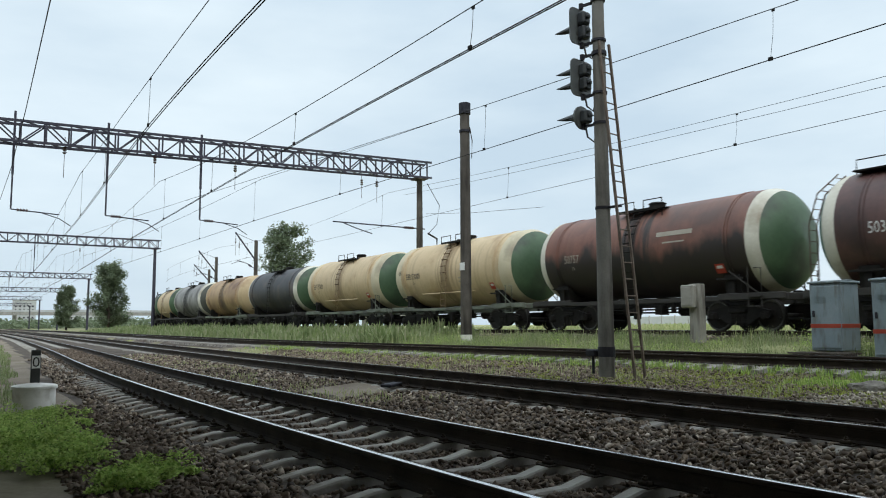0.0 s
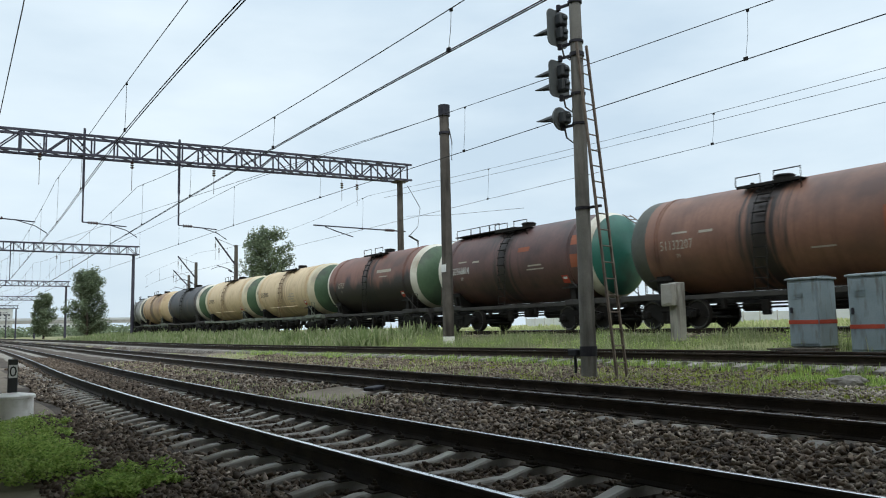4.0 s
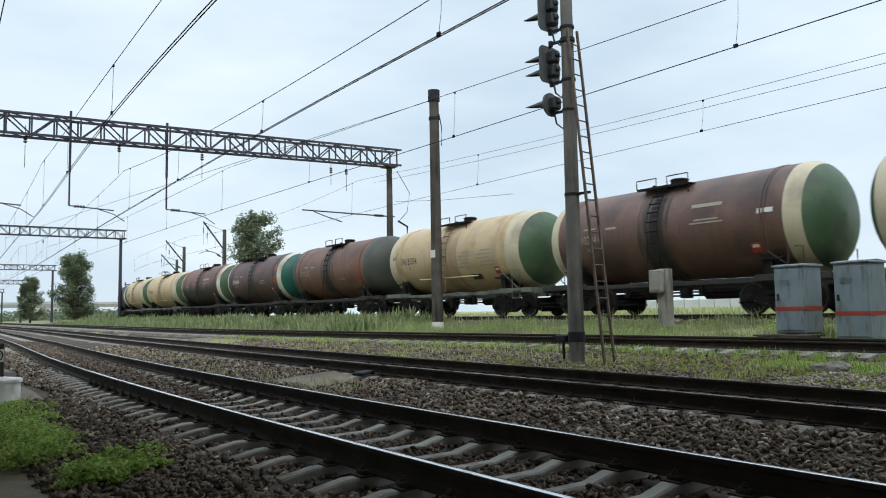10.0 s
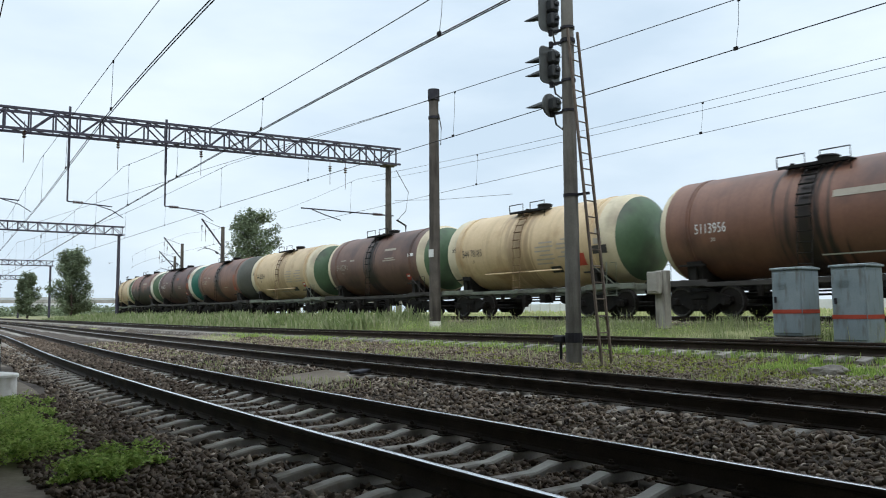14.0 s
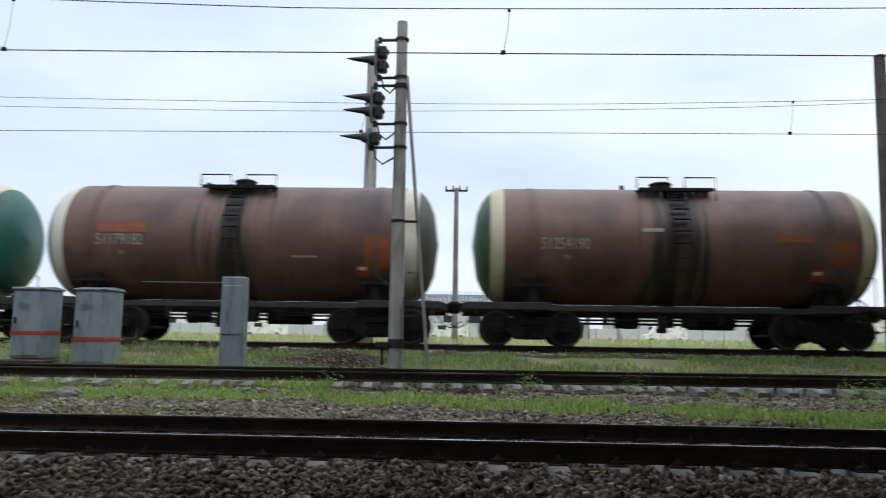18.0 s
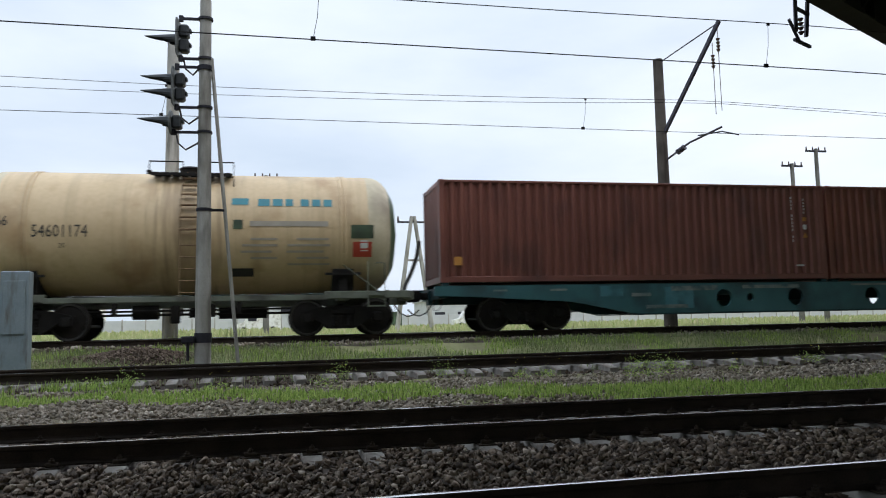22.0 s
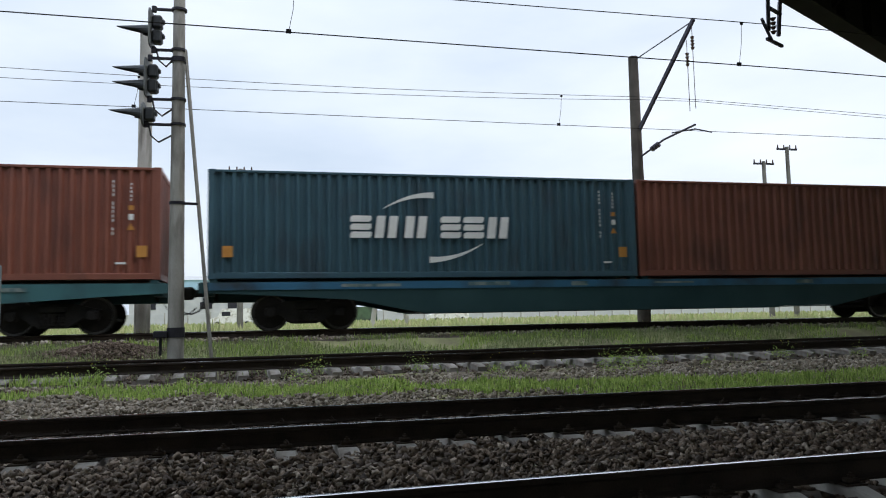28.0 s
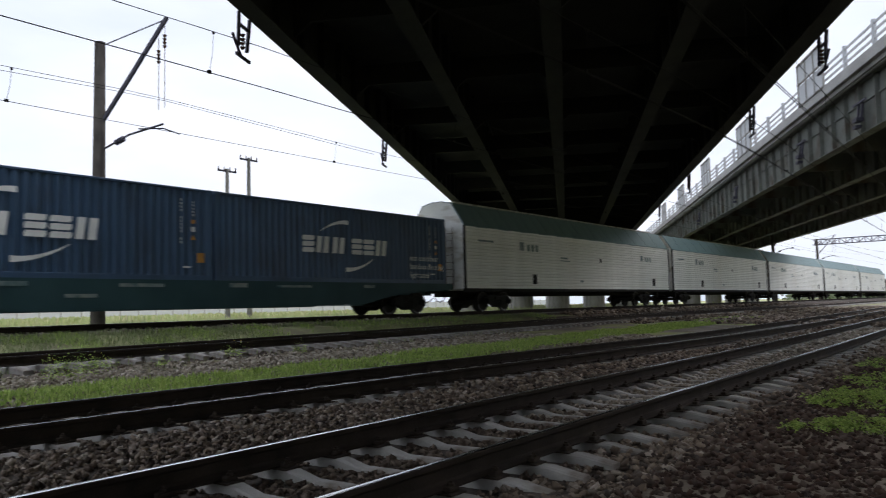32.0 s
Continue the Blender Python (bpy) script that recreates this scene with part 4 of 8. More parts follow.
def tank_wagon(label, paint, cap, band, number="", ink=MARK_WHITE, sill=SILL_DARK, cap_w=0.5, band_w=0.42, extras=(), long_walk=False, code="", group="tank wagons of the train", ladder_mat=RUNNING):
    w = thing("tank_wagon", label, "tank wagon", group=group)
    b0 = TL - cap_w
    body = shared(("body", paint.name, b0, band_w), lambda: MB().lathe(tank_profile(-b0 + band_w, b0 - band_w), 56).mesh("barrel", paint, True))
    o = part("barrel", body, None, w, at=pose(0, 0, AX))
    for s in (1, -1):
        if band:
            part("band", shared(("band", band.name, cap_w, band_w), lambda: MB().lathe(tank_profile(b0 - band_w, b0), 56).mesh("band", band, True)), None, w, at=pose(0, 0, AX, 0, 0, 0 if s > 0 else 180))
        part("end_cap", shared(("cap", cap.name, cap_w, bool(band), band_w), lambda: MB().lathe(tank_profile(b0 if band else b0 - band_w, TL), 56).mesh("end_cap", cap, True)), None, w, at=pose(0, 0, AX, 0, 0, 0 if s > 0 else 180))

    def straps(at_x):
        mb = MB()
        for x in (at_x - 0.055, at_x + 0.055):
            mb.lathe([(x - 0.035, TR - 0.005), (x - 0.03, TR + 0.022), (x + 0.03, TR + 0.022), (x + 0.035, TR - 0.005)], 56)
        me = mb.mesh("strap", paint, True); fix_normals(me)
        return me
    for x in (-3.9, 3.9):
        part("strap", shared(("strap", paint.name, x), lambda: straps(x)), None, w, at=pose(0, 0, AX))
    tank_frame_parts(w, sill)
    tank_top_parts(w, 0.0, long_walk)
    tank_ladder(w, 0.0, LADDER_RUST if paint in (CREAM, OCHRE) else ladder_mat)
    if paint is CREAM and cap_w > 0.4:
        part("side_bar", shared("side_bar", lambda: MB().rod((-2.3, 1.5, 1.78), (2.3, 1.5, 1.78), 0.035, n=6).mesh("side_bar", CREAM)), None, w, "pale tube along the lower side")

    def end_gear(s):
        mb = MB()
        mb.tube([(-5.0, s * 1.48, 0.72), (-5.0, s * 1.48, 1.9), (-4.75, s * 1.48, 1.9)], 0.02)
        mb.tube([(-4.55, s * 1.48, 0.72), (-4.55, s * 1.48, 1.95)], 0.02)
        for z in (0.75, 1.05):
            mb.box((-4.78, s * 1.48, z), (0.46, 0.12, 0.03))
        mb.rod((-4.9, s * 1.4, 1.1), (-3.9, s * 1.5, 1.85), 0.02, n=5)
        return mb.mesh("footstep", sill)
    for side in (-1, 1):
        part("footstep", shared(("endgear", sill.name, side), lambda: end_gear(side)), None, w)
    for x in (-3.9, 3.9):
        bogie(w, x)
    ends(w, 6.01)
    if number:
        mb = MB(); v, f = letters(number, 0.44, 1.0); curved(mb, [(p[0] * 0.74, p[1]) for p in v], f, 3.05, 2.7)
        v, f = letters("20", 0.17); curved(mb, v, f, 3.0, 2.36)
        if code:
            v, f = letters(code, 0.36); curved(mb, [(p[0] * 0.8, p[1]) for p in v], f, 4.36, 2.95)
        part("wagon_number", mb, ink, w, "painted wagon number")
    if extras:
        for mat, x0, z0, bw, bh in extras:
            mb = MB(); bar(mb, x0, z0, bw, bh)
            part("marking", mb, mat, w)
    return w


def small_print(x, z, mat, rows=4, w=1.0):
    return [(mat, x + 0.1 * ((k * 7) % 3 - 1), z - 0.16 * k, w * (0.75 + 0.25 * ((k * 5) % 3) / 2), 0.06) for k in range(rows)]


# wagons by place in the train: 0 is the one that ends at the reference coupling
HAZ = [(MARK_RED, -3.55, 1.95, 0.34, 0.34), (MARK_WHITE, -3.55, 2.0, 0.22, 0.1)]
FAINT = [(MARK_DIM, 1.9, 3.05, 0.5, 0.08), (MARK_DIM, 2.9, 3.1, 0.6, 0.06)]
wagons = {}
wagons[-9] = tank_wagon("soot-black bitumen tank wagon far ahead in the train", SOOT, DARK_CAP, None)
wagons[-8] = tank_wagon("grey-white dirty tank wagon far ahead in the train", GREY_TANK, DARK_CAP, BAND_CREAM)
wagons[-7] = tank_wagon("dark olive tank wagon streaked with oil", OLIVE, GREEN, None)
wagons[-6] = tank_wagon("cream tank wagon browned with spilt oil", CREAM, GREEN, None)
wagons[-5] = tank_wagon("dark grey tank wagon with a whitish end", GREY_TANK, DARK_CAP, BAND_WHITE)
wagons[-4] = tank_wagon("ochre-stained cream tank wagon with a brown streak", OCHRE, CREAM, None, sill=SILL_GREEN)
wagons[-3] = tank_wagon("black tank wagon with a whitened end ring", SOOT, GREEN, BAND_WHITE)
wagons[-2] = tank_wagon("cream tank wagon with a green end and oily dome", CREAM, GREEN, BAND_CREAM, "537 73000", MARK_BLACK, SILL_GREEN, extras=HAZ, cap_w=0.5, band_w=0.75)
wagons[-1] = tank_wagon("cream tank wagon with a broad green end band", CREAM, GREEN, BAND_CREAM, "538 53000", MARK_BLACK, SILL_GREEN, code="66", extras=HAZ + small_print(-1.6, 2.6, MARK_DIM), cap_w=0.5, band_w=0.75)
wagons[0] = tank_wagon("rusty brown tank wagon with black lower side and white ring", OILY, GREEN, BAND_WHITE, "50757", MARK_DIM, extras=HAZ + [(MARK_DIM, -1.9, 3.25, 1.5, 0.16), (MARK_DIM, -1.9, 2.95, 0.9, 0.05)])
wagons[1] = tank_wagon("dark maroon tank wagon with white ring and bright teal end", MAROON, TEAL_CAP, BAND_WHITE, "50366814", MARK_WHITE, extras=HAZ + FAINT + [(PATCH_ORANGE, -1.3, 3.3, 0.7, 0.2), (PATCH_ORANGE, -4.35, 2.6, 0.6, 0.5), (PATCH_ORANGE, -4.3, 3.4, 0.5, 0.4), (MARK_DIM, -2.0, 2.6, 0.8, 0.06), (MARK_DIM, -2.0, 2.45, 1.0, 0.05)], long_walk=True)
wagons[2] = tank_wagon("rust-brown tank wagon with a dull dark end and orange patch", RUSTY, DARK_CAP, None, "51132207", MARK_DIM, extras=FAINT + [(PATCH_ORANGE, -3.75, 2.6, 0.55, 1.0), (MARK_RED, -3.6, 2.05, 0.3, 0.25), (MARK_DIM, -1.8, 2.2, 0.7, 0.05)], cap_w=1.0, band_w=0.2)
wagons[3] = tank_wagon("cream tank wagon with rust streaks and a green end", CREAM, GREEN, BAND_CREAM, "546 25504", MARK_BLACK, SILL_GREEN, code="66", extras=small_print(-1.5, 2.85, MARK_DIM, 5) + small_print(-2.9, 2.85, MARK_DIM, 5) + HAZ + [(BLACK, -2.0, 1.75, 0.7, 0.3), (MARK_DIM, 0.0, 1.62, 4.6, 0.05)], cap_w=0.5, band_w=0.75)
wagons[4] = tank_wagon("chocolate-brown tank wagon with cream ring and green end", BROWN, GREEN, BAND_CREAM, "51102341", MARK_DIM, extras=HAZ + FAINT + [(MARK_DIM, -2.0, 3.4, 1.1, 0.12), (MARK_WHITE, -4.0, 3.0, 0.5, 0.14), (MARK_DIM, -2.0, 2.95, 0.9, 0.05), (MARK_DIM, -2.0, 2.85, 1.2, 0.05)], band_w=0.5)
wagons[5] = tank_wagon("cream tank wagon with scuffed white diamond and green end", CREAM, GREEN, BAND_CREAM, "544 78185", MARK_BLACK, SILL_GREEN, code="66", extras=small_print(-1.5, 2.85, MARK_DIM, 6) + small_print(-2.7, 2.9, MARK_DIM, 5) + [(MARK_RED, -3.35, 2.1, 0.42, 0.5), (MARK_DIM, -4.3, 3.05, 0.26, 0.22), (MARK_DIM, -4.3, 2.7, 0.4, 0.2), (SILL_DARK, -4.35, 2.4, 0.7, 0.3), (BLACK, -1.9, 1.8, 0.6, 0.3)], cap_w=0.5, band_w=0.75)
wagons[6] = tank_wagon("reddish-brown tank wagon with yellowed ring and green end", RUSTY, GREEN, BAND_CREAM, "5113956", MARK_WHITE, extras=HAZ + [(MARK_DIM, -1.7, 3.3, 1.9, 0.2), (MARK_WHITE, -3.9, 2.6, 0.35, 0.5), (MARK_RED, -3.4, 2.1, 0.3, 0.4), (MARK_WHITE, -1.9, 1.7, 3.4, 0.05)], band_w=0.3)
wagons[7] = tank_wagon("dark purple-brown tank wagon with white lettering and teal end", MAROON, TEAL_CAP, BAND_CREAM, "50577855", MARK_DIM, extras=HAZ + [(MARK_WHITE, -1.35, 3.45, 0.4, 0.3), (MARK_WHITE, -2.75, 3.45, 2.0, 0.22), (PATCH_ORANGE, -2.9, 2.9, 0.9, 0.24), (MARK_DIM, -4.2, 3.1, 0.6, 0.16), (MARK_WHITE, -4.2, 2.6, 0.4, 0.3), (MARK_WHITE, 0.0, 1.65, 4.4, 0.04)], band_w=0.35)
wagons[8] = tank_wagon("faded brown tank wagon with orange patch and grey-white ring", BROWN, DARK_CAP, BAND_WHITE, "51179182", MARK_DIM, extras=HAZ + [(PATCH_ORANGE, 3.0, 3.05, 1.3, 0.3), (PATCH_ORANGE, -4.0, 2.4, 0.8, 0.9), (MARK_DIM, -2.0, 2.3, 0.7, 0.05), (MARK_WHITE, 1.3, 1.6, 2.6, 0.04)], band_w=0.4)
wagons[9] = tank_wagon("brown tank wagon with heavy black oil streaks and green ends", BROWN, GREEN, BAND_CREAM, "51254190", MARK_DIM, extras=HAZ + [(MARK_DIM, 0.75, 3.1, 0.55, 0.1), (PATCH_ORANGE, -2.9, 2.9, 1.0, 0.22), (PATCH_ORANGE, -4.15, 2.5, 0.75, 0.7)], cap_w=0.5, band_w=0.36)
wagons[10] = tank_wagon("cream tank wagon with teal emblem bars and green end caps", CREAM, GREEN, BAND_CREAM, "54601174", MARK_BLACK, SILL_GREEN, code="66", extras=small_print(-1.75, 2.52, MARK_DIM, 4, 0.9) + small_print(-3.0, 2.52, MARK_DIM, 5, 1.1) + [(MARK_TEAL, -1.25, 3.52, 0.42, 0.2), (MARK_TEAL, -1.85, 3.5, 0.3, 0.22), (MARK_TEAL, -2.2, 3.5, 0.26, 0.22), (MARK_TEAL, -2.5, 3.5, 0.2, 0.22), (MARK_TEAL, -2.9, 3.5, 0.22, 0.22), (MARK_TEAL, -3.2, 3.5, 0.22, 0.22), (MARK_TEAL, -3.5, 3.5, 0.22, 0.22), (GREEN, -1.2, 2.9, 0.24, 0.24), (MARK_DIM, -2.5, 2.92, 2.0, 0.14), (GREEN, -4.4, 2.72, 0.6, 0.36), (MARK_RED, -4.4, 2.25, 0.5, 0.42), (MARK_WHITE, -4.45, 2.35, 0.2, 0.3), (BLACK, -1.3, 1.68, 0.55, 0.28)], cap_w=0.34, band_w=0.62)

for sd in (-1, 1):
    part("end_stanchion", MB().tube([(sd * 5.5, 1.34, 1.0), (sd * 5.58, 1.34, 1.3), (sd * 5.74, 1.34, 1.62), (sd * 5.9, 1.34, 2.05), (sd * 5.98, 1.34, 2.5)], 0.055, 8), SILL_DARK, wagons[10], "bent steel stanchion", smooth=True)


def end_ladder_mesh():
    """Ladder up the dished end of a tank to the walkway on its top."""
    mb = MB()
    pts = ((5.82, 1.1), (5.8, 3.1), (5.5, 3.95), (4.85, AX + TR - 0.05))
    for y in (0.45, 0.85):
        mb.tube([(x, y, z) for x, z in pts], 0.022, 5)
    for (xa, za), (xb, zb), n in zip(pts, pts[1:], (6, 3, 3)):
        for k in range(n):
            u = (k + 0.5) / n
            mb.rod((xa + (xb - xa) * u, 0.45, za + (zb - za) * u), (xa + (xb - xa) * u, 0.85, za + (zb - za) * u), 0.016, n=5)
    return mb.mesh("end_ladder", LADDER)


END_LADDER = end_ladder_mesh()
for turn in (0, 180):
    part("end_ladder", END_LADDER, None, wagons[1], "steel ladder up the tank's end", at=pose(0, 0, 0, 0, 0, turn))


def corrugated(mb, x0, x1, z0, z1, y, out, pitch=0.279, depth=0.07):
    """A corrugated wall in the xz plane; out is the side (+1 or -1 in y) that it faces."""
    n = max(1, round((x1 - x0) / pitch))
    p = (x1 - x0) / n
    xs = []
    for k in range(n):
        a = x0 + k * p
        xs += [(a, 0), (a + p * 0.3, 0), (a + p * 0.46, -depth), (a + p * 0.84, -depth)]
    xs.append((x1, 0))
    o = len(mb.v)
    for x, d in xs:
        mb.v += [(x, y + out * d, z0), (x, y + out * d, z1)]
    for k in range(len(xs) - 1):
        q = (o + 2 * k, o + 2 * k + 2, o + 2 * k + 3, o + 2 * k + 1)
        mb.f.append(q if out < 0 else q[::-1])
    return mb


CL, CW, CH = 12.192, 2.438, 2.896


def container(label, paint, logo=None):
    """A forty-foot high-cube container; its own thing, standing on a platform wagon."""
    c = thing("shipping_container", label, "container", group="containers on the platform wagons")

    def frame_():
        mb = MB()
        for x in (-1, 1):
            for y in (-1, 1):
                mb.box((x * (CL / 2 - 0.08), y * (CW / 2 - 0.08), CH / 2), (0.16, 0.16, CH), bev=0.012)
                for z in (0.06, CH - 0.06):
                    mb.box((x * (CL / 2 - 0.089), y * (CW / 2 - 0.081), z), (0.186, 0.17, 0.124), bev=0.01)
        for y in (-1, 1):
            mb.box((0, y * (CW / 2 - 0.04), 0.09), (CL - 0.2, 0.07, 0.16), bev=0.01)
            mb.box((0, y * (CW / 2 - 0.04), CH - 0.04), (CL - 0.2, 0.07, 0.07), bev=0.01)
        for x in (-1, 1):
            mb.box((x * (CL / 2 - 0.06), 0, 0.09), (0.1, CW - 0.2, 0.16)); mb.box((x * (CL / 2 - 0.06), 0, CH - 0.06), (0.1, CW - 0.2, 0.11))
        return mb.mesh("corner_frame", paint)
    part("corner_frame", shared(("cframe", CH, paint.name), frame_), None, c)
    for s in (-1, 1):
        part("side_wall", shared(("cside", CH, paint.name, s), lambda: corrugated(MB(), -CL / 2 + 0.15, CL / 2 - 0.15, 0.16, CH - 0.07, s * (CW / 2 - 0.02), s).mesh("side_wall", paint)), None, c)

    def end_wall():
        mb = corrugated(MB(), -CW / 2 + 0.15, CW / 2 - 0.15, 0.16, CH - 0.1, 0, 1, 0.25, 0.045)
        mb.v = [(y + CL / 2 - 0.03, x, z) for x, y, z in mb.v]
        me = mb.mesh("end_wall", paint); fix_normals(me)
        return me

    def doors():
        mb = MB()
        for s in (-1, 1):
            mb.box((-CL / 2 + 0.05, s * 0.55, CH / 2), (0.05, 1.05, CH - 0.3), bev=0.01)
            for y in (0.25, 0.85):
                mb.rod((-CL / 2 + 0.0, s * y, 0.15), (-CL / 2 + 0.0, s * y, CH - 0.15), 0.018, n=6)
        return mb.mesh("door", paint)
    part("end_wall", shared(("cend", CH, paint.name), end_wall), None, c)
    part("door", shared(("cdoor", CH, paint.name), doors), None, c)

    def roof():
        mb = MB()
        n = 40
        for k in range(n):
            mb.box((-CL / 2 + 0.25 + (CL - 0.5) * (k + 0.5) / n, 0, CH - 0.05), ((CL - 0.5) / n * 0.92, CW - 0.16, 0.05))
        mb.box((0, 0, CH - 0.075), (CL - 0.2, CW - 0.14, 0.02))
        mb.box((0, 0, 0.14), (CL - 0.2, CW - 0.14, 0.05))
        return mb.mesh("roof", paint)
    part("roof", shared(("croof", CH, paint.name), roof), None, c)

    y = CW / 2 + 0.004

    def flat(mat, items, lab=""):
        for x, z, w, h in items:
            mb = MB()
            mb.add([(x + w / 2, y, z - h / 2), (x - w / 2, y, z - h / 2), (x - w / 2, y, z + h / 2), (x + w / 2, y, z + h / 2)], [(0, 1, 2, 3)])
            part("marking", mb, mat, c, lab)
    xr = -CL / 2
    col = [(xr + 1.15, 2.5 - 0.11 * k, 0.035, 0.075) for k in range(13) if k % 6 != 4]
    flat(MARK_WHITE, col + [(xr + 0.72, 2.45 - 0.1 * k, 0.035, 0.06) for k in range(5)] + [(xr + 0.72, 1.6, 0.12, 0.15), (xr + 0.95, 0.42, 0.26, 0.05)])
    flat(MARK_ORANGE, [(xr + 0.72, 1.84, 0.13, 0.12)])
    part("marking", MB().add([(xr + 0.81, y, 1.27), (xr + 0.63, y, 1.27), (xr + 0.72, y, 1.44)], [(0, 1, 2)]), MARK_ORANGE, c, "orange warning triangle")
    if logo == "blocks":
        flat(MARK_ORANGE, [(CL / 2 - 0.5, 0.72, 0.26, 0.3), (xr + 0.45, 0.72, 0.26, 0.3)], "orange safety label")
    elif logo != "plain":
        flat(MARK_ORANGE, [(xr + 0.45, 0.72, 0.26, 0.3)], "orange safety label")
    else:
        flat(MARK_ORANGE, [(CL / 2 - 0.5, 0.6, 0.22, 0.24)], "orange safety label")
    if logo in ("blocks", "blocks_text", "text_right"):
        mb = MB()
        dx = -0.18 if logo == "blocks_text" else 0.0
        x = 2.39 + dx
        z0, z1 = 1.1, 1.71
        y = CW / 2 + 0.006

        blocks, swm = [], MB()

        def slab(pts):
            o = len(mb.v)
            mb.add([(a, y, b) for a, b in pts], [tuple(range(len(pts)))])

        def q(xa, xb, za, zb):
            slab([(xa, za), (xb, za), (xb, zb), (xa, zb)])
        for k, w in enumerate((0.58, 0.74, 0.74, 0.58, 0.6, 0.74)):
            # plain emblem: stacked bars and slanted bars
            if k in (0, 3, 4):
                for zb in (z0, z0 + 0.22, z0 + 0.44):
                    slab([(x, zb), (x - w + 0.06, zb), (x - w, zb + 0.06), (x - w, zb + 0.17), (x - 0.06, zb + 0.17), (x, zb + 0.11)])
            else:
                for xb in (x, x - w / 2 + 0.02):
                    slab([(xb, z0), (xb - 0.24, z0), (xb - 0.32, z1), (xb - 0.08, z1)])
            x -= w + (0.08 if k != 2 else 0.3)
            blocks.append((mb.v, mb.f)); mb.v, mb.f = [], []

        def swoosh(xa, za, xb, zb, bow, ta, tb):
            n = 10
            o = len(swm.v)
            for i in range(n + 1):
                u = i / n
                cx, cz = xa + (xb - xa) * u, za + (zb - za) * u + bow * 4 * u * (1 - u)
                t = ta + (tb - ta) * u
                swm.v += [(cx, y, cz - t / 2), (cx, y, cz + t / 2)]
            for i in range(n):
                swm.f.append((o + 2 * i, o + 2 * i + 1, o + 2 * i + 3, o + 2 * i + 2))
        swoosh(1.5 + dx, 1.9, 0.05 + dx, 2.3, 0.12, 0.02, 0.17)
        swoosh(0.2 + dx, 0.5, -1.35 + dx, 0.95, -0.12, 0.17, 0.02)
        h = len(swm.f) // 2
        for sw in (0, 1):
            fs = [tuple(i - 22 * sw for i in q_) for q_ in swm.f[h * sw:h * (sw + 1)]]
            part("swoosh", MB().add(swm.v[22 * sw:22 * (sw + 1)], fs), MARK_WHITE, c, "white curved stroke of the emblem")
        for vs, fs in blocks:
            part("emblem_block", MB().add(vs, fs), MARK_WHITE, c)
    if logo in ("blocks_text", "text_right"):
        for k, text in enumerate(("eco container", "bamboo flooring", "light steel")):
            x0 = 5.55 if logo == "blocks_text" else -3.6
            full = max(p[0] for p in letters(text, 0.34, 1.0)[0])
            for n_, word in enumerate(text.split()):
                v, f = letters(word, 0.34, 1.0)
                half = max(p[0] for p in v)
                mid_x = x0 - half if n_ == 0 else x0 - 2 * full + half
                part("lettering", MB().add([(mid_x - p[0], CW / 2 + 0.006, 1.08 - 0.36 * k + p[1]) for p in v], f), MARK_WHITE, c, "white lettering")
    return c


